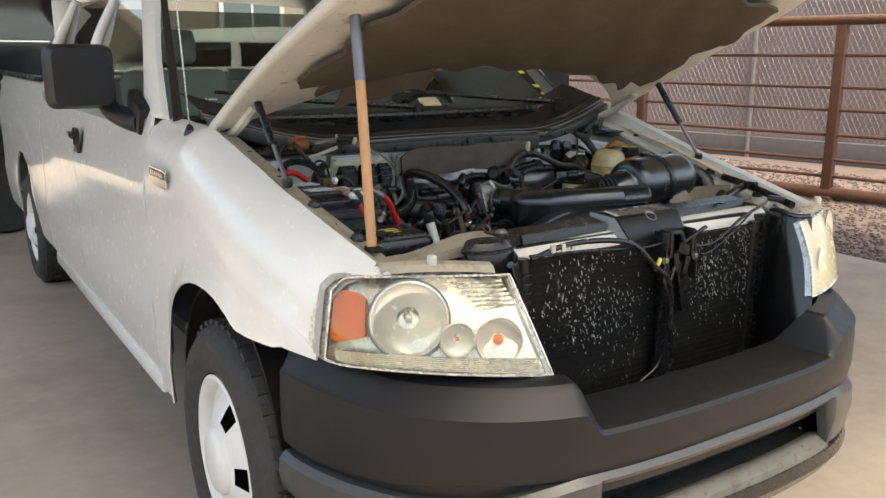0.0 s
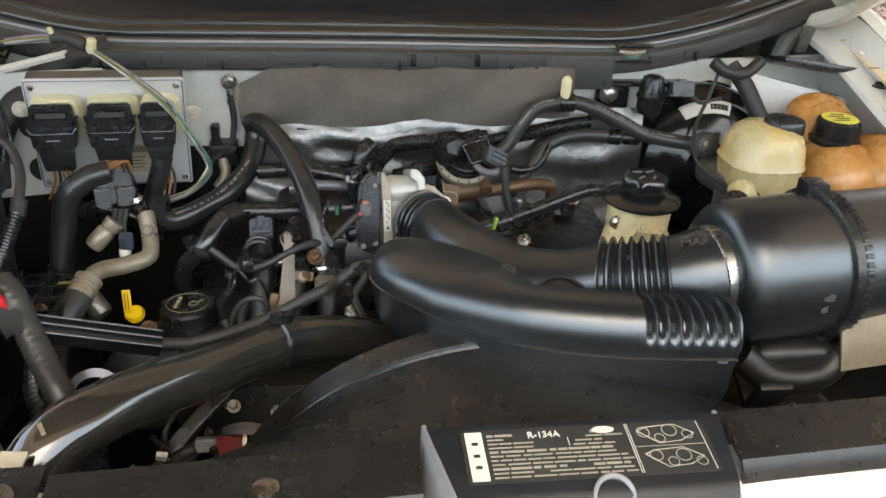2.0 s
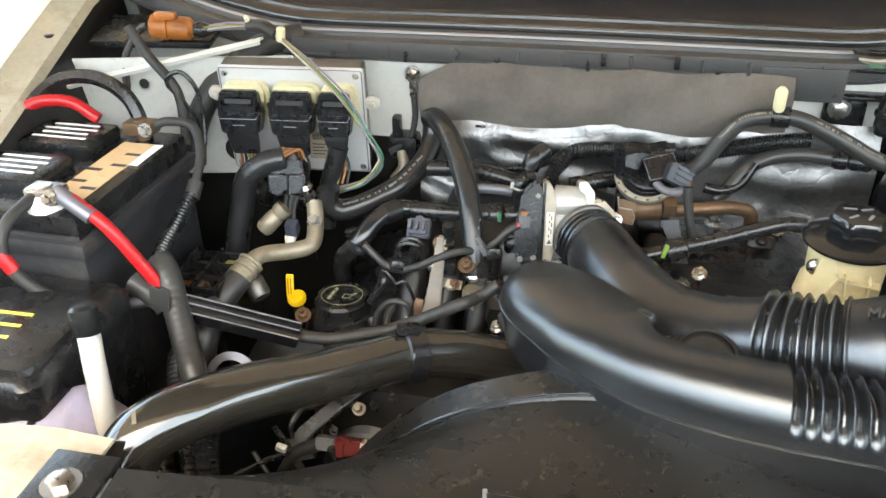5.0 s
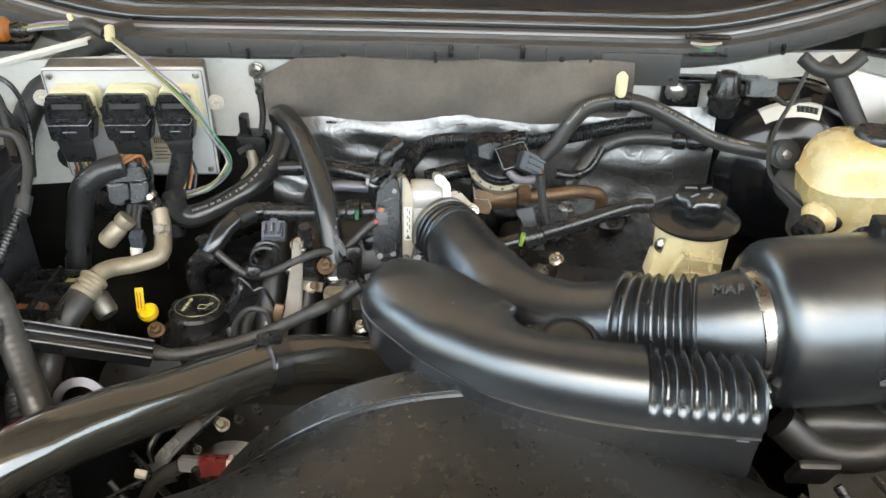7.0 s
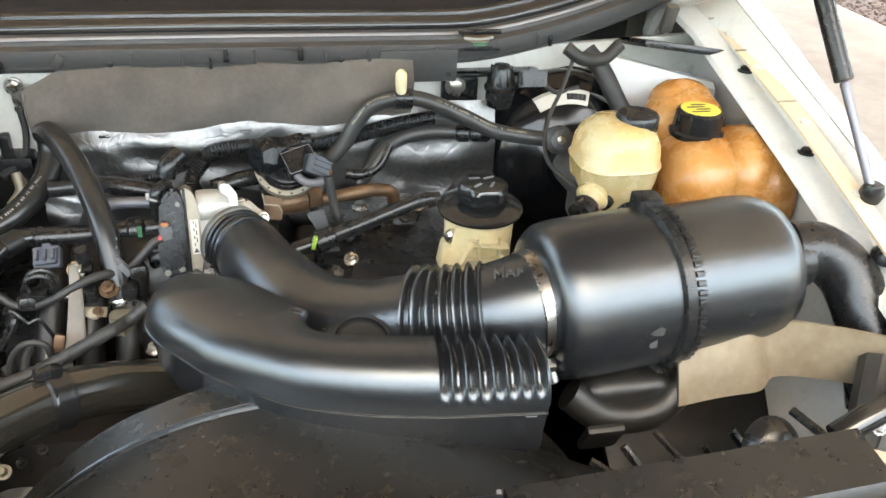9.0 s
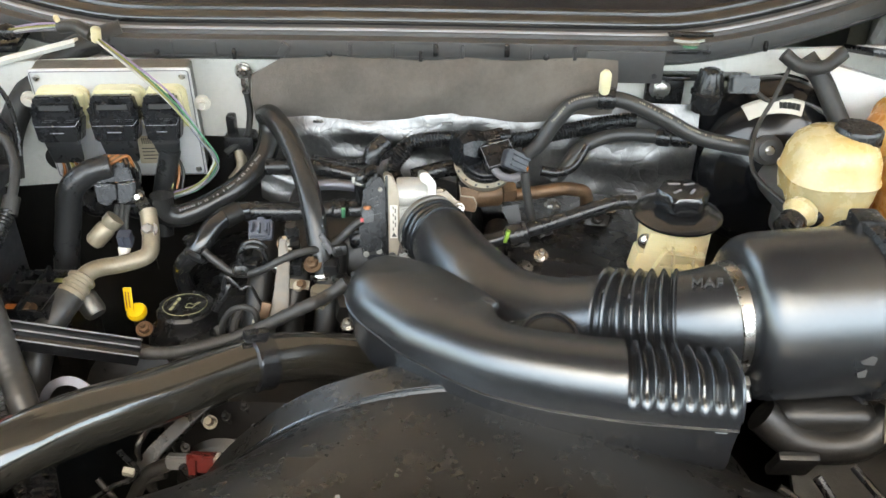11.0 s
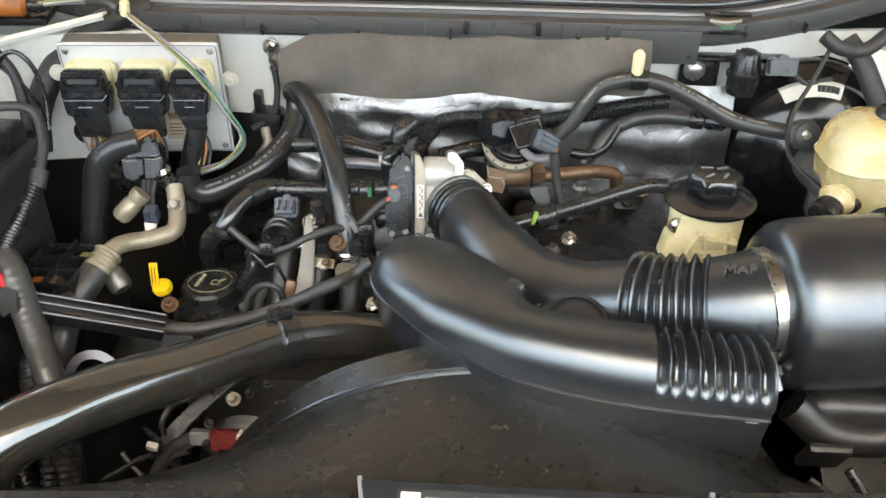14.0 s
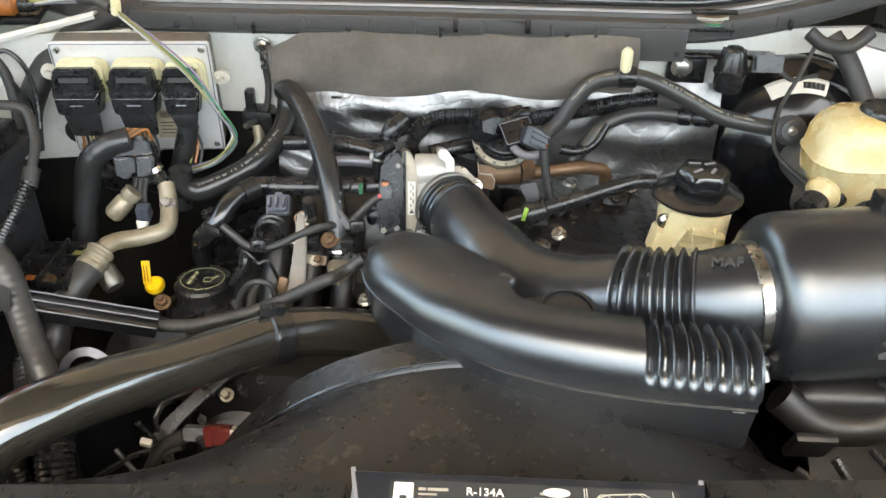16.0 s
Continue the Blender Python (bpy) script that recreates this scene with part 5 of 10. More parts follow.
    part("oval_mark", outline_prism([(0.011 * math.cos(a), 0.0042 * math.sin(a)) for a in np.linspace(0, 2 * math.pi, 25)[:-1]], m @ pose(0.018, 0.0235, 0.0016), 0.0003), LABEL, st)
    for x, y, r in ((0.056, 0.018, 0.006), (0.070, 0.010, 0.005), (0.082, 0.019, 0.007), (0.098, 0.013, 0.005), (0.060, -0.010, 0.006), (0.074, -0.018, 0.005), (0.086, -0.011, 0.007), (0.101, -0.019, 0.005)):
        part("belt_ring", sweep([m @ Vector((x + r * math.cos(a), y + r * math.sin(a), 0.0014)) for a in np.linspace(0, 2 * math.pi, 17)], 0.0005, 4), PRINT_DIM, st)
    for dy in (0.0, -0.028):
        part("belt_line", sweep([m @ Vector((x, y + dy, 0.0014)) for x, y in ((0.050, 0.020), (0.068, 0.004), (0.090, 0.006), (0.105, 0.014), (0.088, 0.026), (0.060, 0.024), (0.050, 0.020))], 0.0006, 4), PRINT_DIM, st)
    hole = m @ Vector((0.010, -0.047, -0.004))
    part("plate_hole", lathe([(0.018, -0.003), (0.0195, 0.001), (0.018, 0.002), (0.015, 0.0), (0.014, -0.006), (0.0, -0.006)], hole, hole + Vector((0, -0.6, 0.8)), 28, cap=False), SILVER_PL, pl, "round moulded hole in the plate")
    # left wing panel, white and worn, and its black bracket
    w = thing("wing_panel", "worn white sheet-metal panel beside the radiator", "panel", (-0.55, 0.06, 1.06))
    part("panel_top", sheet([[(x, y, 1.112 + 0.022 * t - 0.012 * math.sin(6 * t)) for t, x in zip(np.linspace(0, 1, 8), np.linspace(-0.735, -0.355, 8))] for y in (0.165, 0.12, 0.085, 0.075)], 0.004), LEDGE, w)
    part("panel_front", sheet([[(x, 0.073, z + 0.03 * t) for t, x in zip(np.linspace(0, 1, 8), np.linspace(-0.735, -0.355, 8))] for z in (1.112, 1.10, 1.085)], 0.004), LEDGE, w)
    b = part("bracket", join(box((-0.362, 0.10, 1.142), (0.065, 0.075, 0.007), 0.003), box((-0.362, 0.062, 1.128), (0.065, 0.006, 0.03), 0.002)), BLACK_PL, w, "black steel bracket")
    part("bracket_bolt", bolt((-0.364, 0.097, 1.1455), (0, 0, 1), 0.012, 0.008), STEEL, b)
    part("gap_filler", sheet([[(x, y, 1.078 + 0.012 * math.sin(9 * x)) for x in np.linspace(-0.74, -0.42, 8)] for y in (0.075, 0.03, -0.01)], 0.006), RUBBER, w, "black rubber filler behind the headlight")
    part("fender_clip", join(box((-0.742, 0.11, 1.145), (0.03, 0.05, 0.012), 0.004), cyl((-0.742, 0.12, 1.14), (-0.742, 0.12, 1.165), 0.013)), DARK, w)
    wr = thing("wing_panel", "worn white sheet-metal panel beside the radiator", "panel", (0.74, 0.06, 1.06))
    part("panel_top", sheet([[(x, y, 1.135 - 0.02 * t) for t, x in zip(np.linspace(0, 1, 6), np.linspace(0.665, 0.715, 6))] for y in (0.165, 0.12, 0.085)], 0.004), LEDGE, wr)
    part("seal_strip", hose([(0.80, 0.03, 1.118), (0.815, 0.12, 1.135), (0.822, 0.22, 1.155), (0.826, 0.34, 1.175)], 0.013, 10), RUBBER, wr, "crumpled black fender seal")
    part("black_catch", box((0.775, 0.075, 1.135), (0.055, 0.05, 0.02), 0.006, (0, 8, 20)), BLACK_PL, wr)
    part("black_clip", box((0.80, 0.20, 1.165), (0.02, 0.05, 0.025), 0.006), BLACK_PL, wr)
    part("panel_bolt", bolt((0.70, 0.12, 1.130), (0, 0, 1), 0.012, 0.008), STEEL, wr)


support_panel()


def hood_latch():
    l = thing("hood_latch", "black steel hood latch with cables and a yellow tag", "latch", (0.19, 0.02, 0.70))
    part("latch_post", join(box((0.165, 0.0, 0.86), (0.03, 0.02, 0.48), 0.004), box((0.225, -0.002, 0.98), (0.03, 0.018, 0.26), 0.004, (0, -14, 0))), BLACK_PL, l)
    part("latch_plate", join(box((0.19, -0.005, 1.07), (0.11, 0.012, 0.09), 0.004), box((0.145, -0.022, 1.075), (0.012, 0.04, 0.08), 0.003), box((0.235, -0.022, 1.075), (0.012, 0.04, 0.08), 0.003)), DARK, l)
    part("latch_hook", hose([(0.19, -0.02, 1.03), (0.20, -0.035, 1.06), (0.195, -0.03, 1.10), (0.17, -0.02, 1.105)], 0.007, 8), DARK, l)
    part("spring", ribbed([(0.215, -0.028, 1.04), (0.25, -0.03, 1.09)], 0.009, 0.4, 0.005), STEEL, l)
    for x in (0.128, 0.252):
        part("side_plate", join(box((x, -0.012, 1.045), (0.006, 0.055, 0.13), 0.002, (0, 6 if x < 0.2 else -6, 0)), box((x, -0.03, 0.985), (0.006, 0.03, 0.05), 0.002)), BLACK_PL, l)
        part("pivot_bolt", bolt((x, -0.035, 1.03), (0, -1, 0.1), 0.008, 0.008), SILVER_C, l)
    part("claw", join(box((0.205, -0.034, 1.055), (0.05, 0.008, 0.03), 0.003, (0, 24, 0)), box((0.175, -0.036, 1.02), (0.02, 0.008, 0.06), 0.003, (0, -18, 0)), box((0.222, -0.03, 1.005), (0.022, 0.010, 0.05), 0.003, (0, 14, 0))), DARK, l, "greasy latch claw")
    part("spring", ribbed([(0.160, -0.03, 0.965), (0.172, -0.034, 1.01)], 0.007, 0.4, 0.004), STEEL, l)
    part("lever", hose([(0.20, -0.035, 1.075), (0.245, -0.05, 1.105), (0.27, -0.055, 1.118)], 0.006, 8), BLACK_PL, l)
    part("lower_brace", join(box((0.150, -0.006, 0.80), (0.018, 0.012, 0.34), 0.003, (0, 4, 0)), box((0.195, -0.006, 0.84), (0.016, 0.012, 0.30), 0.003, (0, -7, 0)), box((0.172, -0.012, 0.73), (0.035, 0.02, 0.07), 0.005)), BLACK_PL, l)
    part("yellow_tag", box((0.105, -0.03, 1.02), (0.012, 0.006, 0.04), 0.002, (0, 25, 0)), PRINT_Y, l, "small yellow pull tag")
    for pts, r in (([(-0.33, 0.01, 1.085), (-0.2, -0.005, 1.115), (-0.02, -0.03, 1.10), (0.08, -0.045, 1.02), (0.14, -0.04, 0.97), (0.17, -0.03, 0.90), (0.165, -0.03, 0.82)], 0.008),
                   ([(-0.34, 0.005, 1.095), (-0.15, -0.012, 1.09), (0.05, -0.02, 1.075), (0.16, -0.02, 1.085)], 0.004),
                   ([(0.22, -0.02, 1.06), (0.36, -0.01, 1.05), (0.5, 0.0, 1.11), (0.62, 0.02, 1.135), (0.70, 0.06, 1.135)], 0.0045),
                   ([(0.25, -0.02, 1.05), (0.33, -0.01, 1.02), (0.44, -0.004, 1.06), (0.56, 0.01, 1.12)], 0.003),
                   ([(0.15, -0.03, 1.06), (0.12, -0.04, 0.98), (0.16, -0.035, 0.88), (0.15, -0.02, 0.72), (0.06, -0.02, 0.66)], 0.005)):
        part("latch_cable", hose(pts, r, 8), RUBBER, l)
    for x in (-0.27, -0.235, -0.20):
        part("cable_clip", box((x, -0.004, 1.108), (0.012, 0.012, 0.022), 0.003), LABEL, l, "small white cable clip")
    part("lower_sensor", join(lathe([(0.03, 0), (0.034, 0.02), (0.02, 0.04)], (0.17, -0.06, 0.645), (0.17, -0.03, 0.72), 16), box((0.20, -0.05, 0.665), (0.05, 0.03, 0.03), 0.006)), BLACK_PL, l)
    # broom handle that props up the hood
    s = thing("prop_stick", "wooden broom handle with a grey metal sleeve propping the hood", "stick", (-0.745, 0.115, 1.15))
    a, j, e = Vector((-0.745, 0.115, 1.150)), Vector((-0.732, 0.185, 1.555)), Vector((-0.722, 0.24, 1.80))
    part("wooden_handle", cyl(a, j, 0.0125, 18), WOOD, s)
    part("metal_sleeve", lathe([(0.0135, 0), (0.0135, 0.18), (0.012, 0.26)], j - (e - j).normalized() * 0.01, e, 18), GREY_TUBE, s, "grey metal sleeve")


hood_latch()

# ---- engine bay, passenger side ----
def connector(o, x, y, w, h, d, material, parent, name="plug_body"):
    """A moulded plug: stepped body with latch ribs; x and y span its face."""
    m = on_plane(o, x, y)
    g = [outline_prism(rounded(w, h, min(w, h) * 0.12), m, d * 0.6, min(w, h) * 0.03),
         outline_prism(rounded(w * 0.86, h * 0.8, min(w, h) * 0.1), m @ pose(0, 0, d * 0.6), d * 0.4, min(w, h) * 0.03),
         outline_prism(rounded(w * 0.3, h * 0.24, h * 0.05), m @ pose(0, h * 0.5, d * 0.15), d * 0.55, 0.0008),
         outline_prism(rounded(w * 0.9, h * 0.08, h * 0.02), m @ pose(0, h * 0.26, d * 0.98), d * 0.05, 0)]
    return part(name, join(*g), material, parent)


def engine_computer():
    e = thing("engine_computer", "silver engine control module with three black plugs on the firewall", "control module", (-0.40, 0.87, 1.09))
    TL, TR, BR, BL = Vector((-0.521, 0.806, 1.285)), Vector((-0.294, 0.832, 1.282)), Vector((-0.300, 0.852, 1.098)), Vector((-0.522, 0.834, 1.100))
    nrm = (TR - TL).cross(BL - TL).normalized()
    if nrm.y < 0:
        nrm = -nrm
    m = on_plane(TL.lerp(BR, 0.5), TR - TL, TL - BL)
    w, h = (TR - TL).length, (TL - BL).length
    part("case", outline_prism(rounded(w, h, 0.004), m @ pose(0, 0, -0.006), 0.006, 0.0015), ECU_M, e)
    part("case_back", outline_prism(rounded(w - 0.004, h - 0.004, 0.006), m @ pose(0, 0, -0.036), 0.0305, 0.002), ALU, e, "dull grey cast module back")
    part("case_rim", sweep([m @ Vector((x, y, 0.0005)) for x, y in rounded(w - 0.006, h - 0.006, 0.004)] + [m @ Vector((rounded(w - 0.006, h - 0.006, 0.004)[0][0], rounded(w - 0.006, h - 0.006, 0.004)[0][1], 0.0005))], 0.0008, 4), GREY_TUBE, e, "thin dark joint round the plate")
    for x in (-w / 2 + 0.012, w / 2 - 0.012):
        for y in (h / 2 - 0.012, -h / 2 + 0.012):
            part("case_screw", lathe([(0.005, 0), (0.005, 0.002), (0.003, 0.003)], m @ Vector((x, y, 0)), m @ Vector((x, y, 1)), 12), STEEL, e)
    for x, y in ((-w / 2 - 0.008, 0.045), (w / 2 + 0.010, 0.035)):
        part("mount_ear", join(lathe([(0.012, -0.006), (0.012, 0)], m @ Vector((x, y, 0)), m @ Vector((x, y, 1)), 16), bolt(m @ Vector((x, y, 0)), m.to_3x3() @ Vector((0, 0, 1)), 0.006, 0.006)), LABEL, e, "pale mounting ear")
    for k, (x, ww) in enumerate(((-0.074, 0.064), (0.006, 0.066), (0.073, 0.050))):
        c = part("socket", join(outline_prism(rounded(ww * 1.14, 0.070, 0.014), m @ pose(x + 0.004, 0.036, 0), 0.012, 0.002), outline_prism(rounded(ww * 1.02, 0.052, 0.012), m @ pose(x + 0.002, 0.046, 0.010), 0.014, 0.002)), CREAM, e, "pale yellow plug socket")
        tilt = pose(x, 0.034, 0.022, -17)
        pm = m @ tilt
        body = [(-0.44, 0.031), (0.44, 0.031), (0.49, 0.006), (0.54, -0.001), (0.45, -0.036), (-0.45, -0.036), (-0.54, -0.001), (-0.49, 0.006)]
        g = [outline_prism([(q_ * ww, y_) for q_, y_ in body], pm @ pose(0, 0, -0.004), 0.030, 0.003),
             outline_prism([(q_ * ww, y_) for q_, y_ in ((-0.50, -0.003), (0.50, -0.003), (0.43, -0.034), (-0.43, -0.034))], pm @ pose(0, 0, 0.024), 0.006, 0.002),
             outline_prism(rounded(ww * 0.12, 0.008, 0.002), pm @ pose(0, 0.026, 0.022), 0.008, 0.001)]
        for x0, x1, y0, y1 in ((-0.34, 0.34, 0.020, 0.020), (-0.34, 0.34, 0.010, 0.010), (-0.34, -0.34, 0.010, 0.020), (0.34, 0.34, 0.010, 0.020)):
            g.append(sweep([pm @ Vector((x0 * ww, y0, 0.0265)), pm @ Vector((x1 * ww, y1, 0.0265))], 0.0014, 6))
        for s_ in (-1, 1):
            g.append(outline_prism(rounded(0.004, 0.020, 0.001), pm @ pose(s_ * ww * 0.42, 0.012, 0.022), 0.008, 0.0008))
            g.append(outline_prism(rounded(0.003, 0.014, 0.001), pm @ pose(s_ * ww * 0.50, 0.006, 0.010, 0, 0, -18 * s_), 0.014, 0.0008))
        part("plug_slot", outline_prism(rounded(ww * 0.64, 0.008, 0.001), pm @ pose(0, 0.015, 0.0258), 0.0006), PRINT_K, c)
        p = part("plug", join(*g), CLEAN, c, "black multi-pin plug", 25)
        # thin pale line stands in for the highlight on the plug's chamfer
        part("plug_glint", sweep([pm @ Vector((q_ * ww, y_, 0.0330)) for q_, y_ in ((-0.53, -0.002), (-0.43, -0.0105), (0.43, -0.0105), (0.53, -0.002))], 0.0005, 4), SILVER_PL, c, "painted highlight along the plug edge")
        part("plug_line", outline_prism(rounded(ww * 0.3, 0.0016, 0.0005), pm @ pose(0, -0.021, 0.0302), 0.0003), SILVER_PL, c)
        part("plug_neck", loft([[pm @ Vector((px, py - 0.034 - 0.018 * q, 0.014 - 0.008 * q)) for px, py in rounded(ww * (0.80 - 0.06 * q - 0.10 * (k == 2) * q), 0.022, 0.006)] for q in (0, 0.5, 1, 1.6)]), VINYL, c, "taped plug neck")
        for j in range(5):
            a = pm @ Vector((ww * (-0.16 + 0.08 * j), -0.06, 0.002))
            part("plug_wire", hose([a, a + Vector((0.002 * j, 0.0, -0.03)), a + Vector((0.004 * j - 0.01, -0.012, -0.055))], 0.0022, 6), (ORANGE_W, TAPE, OLIVE, ORANGE_W, TAPE)[j], c)
    lb = part("label", outline_prism(rounded(0.040, 0.050, 0.002), m @ pose(0.036, -0.044, 0.0005), 0.0006), mat("tan_module_label", (0.40, 0.33, 0.24), 0.55, var=0.08), e, "small tan paper label with printed code")
    for k in range(9):
        part("print_bar", outline_prism([(0, 0), (0.0016, 0), (0.0016, 0.011), (0, 0.011)], m @ pose(0.024 + 0.003 * k, -0.033, 0.0013), 0.0002), PRINT_K, lb)
    for k in range(4):
        part("print_bar", outline_prism([(0, 0), (0.024 - 0.005 * (k % 2), 0), (0.024 - 0.005 * (k % 2), 0.0016), (0, 0.0016)], m @ pose(0.022, -0.042 - 0.0062 * k, 0.0013), 0.0002), PRINT_K, lb)
    # bundle of thin coloured wires that arches from the cowl down past the case
    b = thing("wire_bundle", "loose bundle of thin coloured wires with taped ends", "wires", (-0.33, 0.83, 1.10))
    base = [(-0.575, 0.862, 1.318), (-0.52, 0.855, 1.330), (-0.455, 0.845, 1.337), (-0.425, 0.835, 1.325), (-0.36, 0.80, 1.290), (-0.315, 0.785, 1.250), (-0.285, 0.785, 1.20), (-0.264, 0.79, 1.160), (-0.266, 0.79, 1.140), (-0.284, 0.79, 1.116), (-0.310, 0.79, 1.101), (-0.340, 0.79, 1.093)]
    for k, m_ in enumerate((GREEN, VIOLET, OLIVE, WHITE_W, VIOLET, GREY_TUBE)):
        off = Vector((0.0035 * math.cos(k * 1.05), 0.003 * math.sin(k * 2.0), 0.0035 * math.sin(k * 1.05)))
        part("wire", hose([Vector(p) + off * (1 + 0.9 * math.sin(i * 1.3 + k)) for i, p in enumerate(base)], 0.0016, 6), m_, b)
    part("tape_wrap", hose([(-0.48, 0.85, 1.334), (-0.455, 0.845, 1.337), (-0.43, 0.836, 1.328)], 0.010, 10), TAPE, b)
    part("butt_end", cyl((-0.478, 0.848, 1.338), (-0.482, 0.846, 1.352), 0.004, 8), CREAM, b, "pale yellow butt connector")
    part("butt_end", cyl((-0.424, 0.834, 1.318), (-0.420, 0.831, 1.340), 0.007, 10), CREAM, b, "pale yellow butt connector")
    o = thing("orange_plug", "dirty orange in-line plug lying on the cowl", "connector", (-0.60, 0.85, 1.31))
    part("plug_shell", join(lathe([(0.012, 0), (0.019, 0.004), (0.020, 0.028), (0.017, 0.030), (0.019, 0.034), (0.018, 0.062), (0.012, 0.068)], (-0.645, 0.845, 1.329), (-0.575, 0.862, 1.322), 18), box((-0.612, 0.84, 1.348), (0.035, 0.012, 0.012), 0.003)), CONN_OR, o)
    part("plug_tail", lathe([(0.011, 0), (0.013, 0.012), (0.007, 0.03)], (-0.578, 0.861, 1.322), (-0.545, 0.868, 1.32), 12), BLACK_PL, o)
    part("plug_lead", hose([(-0.648, 0.844, 1.33), (-0.67, 0.85, 1.318), (-0.69, 0.83, 1.28), (-0.672, 0.79, 1.245)], 0.006, 8), TAPE, o)


engine_computer()


def wall_details():
    """Felt pad, foil, earth strap and brackets on the firewall."""
    p = thing("firewall_pad", "brown felt sound pad hanging below the cowl", "insulation", (0.05, 0.91, 1.17))
    rows = []
    for x in np.linspace(-0.218, 0.335, 26):
        bot = 1.191 + 0.005 * math.sin(x * 17) + 0.012 * (x > 0.2) * (x - 0.2) / 0.1
        top = 1.284 if x > -0.16 else 1.284 - 0.03 * min(1, (-0.16 - x) / 0.06)
        rows.append([(x, 0.890 - 0.010 * math.sin(math.pi * k / 6) + 0.004 * math.sin(x * 31 + k), lerp(top, bot, k / 6)) for k in range(7)])
    part("felt", sheet(rows, 0.010), MAT_PAD, p)
    part("frayed_edge", sweep([Vector(r[-1]) + Vector((0, 0.004, 0.0015 * math.sin(k * 2.3))) for k, r in enumerate(rows)], 0.0045, 6), HOOD_PAD, p, "dark frayed lower edge")
    f = thing("heat_foil", "crinkled silver heat-shield foil on the firewall", "foil", (0.05, 0.92, 1.0))
    rows = []
    for x in np.linspace(-0.215, 0.47, 230):
        col = []
        drop = interp(x, [(-0.215, 1.06), (-0.15, 1.03), (0.05, 1.02), (0.2, 0.98), (0.32, 0.93), (0.47, 0.93)])
        top = 1.205 + 0.012 * max(0, (x - 0.2) / 0.27)
        for k in range(56):
            t = k / 55
            z = lerp(top, drop, t)
            fold = 0.006 * noise.noise(Vector((x * 9, z * 6, 1.7))) + 0.0045 * noise.noise(Vector((x * 17, z * 24, 6.2))) + 0.0016 * (1 - 2 * abs(noise.noise(Vector((x * 20, z * 12, 4.1))))) + 0.0004 * (1 - 2 * abs(noise.noise(Vector((x * 52, z * 26, 9.3)))))
            quilt = 0.0007 * abs(math.sin(x * math.pi / 0.0105)) ** 0.5 if -0.16 < x < 0.05 else 0.0
            sag = 0.034 * min(1, t / 0.7) + 0.0010 * math.sin(27 * t + 5 * noise.noise(Vector((x * 7, 0.0, 2.2)))) + 0.006 * math.sin(9 * t) + 0.020 * max(0, x - 0.22) / 0.25 * t
            col.append((x, 0.893 - sag - fold - quilt, z))
        rows.append(col)
    part("foil_sheet", sheet(rows, 0.002), FOIL, f, sharp=24)
    for x in (-0.12, 0.08, 0.30):
        part("staple", box((x, 0.872, 1.185), (0.016, 0.004, 0.003), 0.001), STEEL, f)
    s = thing("earth_strap", "ring-ended earth cable bolted to the white firewall", "cable", (-0.235, 0.92, 1.17))
    part("ring_terminal", join(lathe([(0.013, 0), (0.013, 0.004)], (-0.235, 0.902, 1.255), (-0.235, 0.6, 1.255), 18), box((-0.234, 0.899, 1.232), (0.012, 0.004, 0.03), 0.001)), STEEL, s)
    part("terminal_bolt", bolt((-0.235, 0.898, 1.255), (0, -1, 0), 0.008, 0.008), STEEL, s)
    part("strap_cable", hose([(-0.233, 0.897, 1.22), (-0.231, 0.893, 1.185), (-0.24, 0.885, 1.15), (-0.27, 0.87, 1.13)], 0.005, 8), TAPE, s)
    g = thing("pipe_clamp", "dark heater pipe bracket on the firewall", "bracket", (-0.25, 0.90, 1.10))
    part("bracket", join(box((-0.25, 0.90, 1.135), (0.05, 0.05, 0.04), 0.01), box((-0.262, 0.895, 1.165), (0.014, 0.02, 0.04), 0.004)), BLACK_PL, g)
    part("pipe", hose([(-0.252, 0.88, 1.13), (-0.248, 0.87, 1.105), (-0.262, 0.86, 1.085)], 0.009, 10), AC_TUBE, g)
    part("brass_nut", lathe([(0.012, 0), (0.012, 0.02)], (-0.258, 0.87, 1.085), (-0.248, 0.86, 1.07), 6), COPPER, g)
    c = thing("cowl_side_panel", "white cowl corner panel with black rubber trim", "panel", (-0.62, 0.85, 1.22))
    part("white_rail", sheet([[(lerp(-0.74, -0.47, t), lerp(0.74, 0.862, t) + dy, lerp(1.262, 1.308, t) + dz) for t in np.linspace(0, 1, 10)] for dy, dz in ((0.014, 0.003), (0.004, 0.004), (-0.003, 0.0), (0.0, -0.006))], 0.004), WORN_WHITE, c)
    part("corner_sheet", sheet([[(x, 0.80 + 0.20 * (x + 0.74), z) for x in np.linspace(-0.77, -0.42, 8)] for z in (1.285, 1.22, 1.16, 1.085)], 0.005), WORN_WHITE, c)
    # the corner wall goes on below the white sheet in a dark colour
    part("lower_sheet", sheet([[(x, 0.815 + 0.20 * (x + 0.74), z) for x in np.linspace(-0.77, -0.42, 8)] for z in (1.09, 1.03, 0.9)], 0.005), DARK, c, "dark lower wall")
    for x, z, r in ((-0.655, 1.245, 0.008), (-0.53, 1.20, 0.018), (-0.525, 1.13, 0.02)):
        part("hole_plug", lathe([(r, 0), (r, 0.002), (r * 0.7, 0.003)], (x, 0.797 + 0.20 * (x + 0.74), z), (x, 0.3, z), 16), PRINT_K, c)
    part("black_tray", box((-0.66, 0.90, 1.305), (0.20, 0.11, 0.012), 0.004, (8, 0, 6)), BLACK_PL, c)
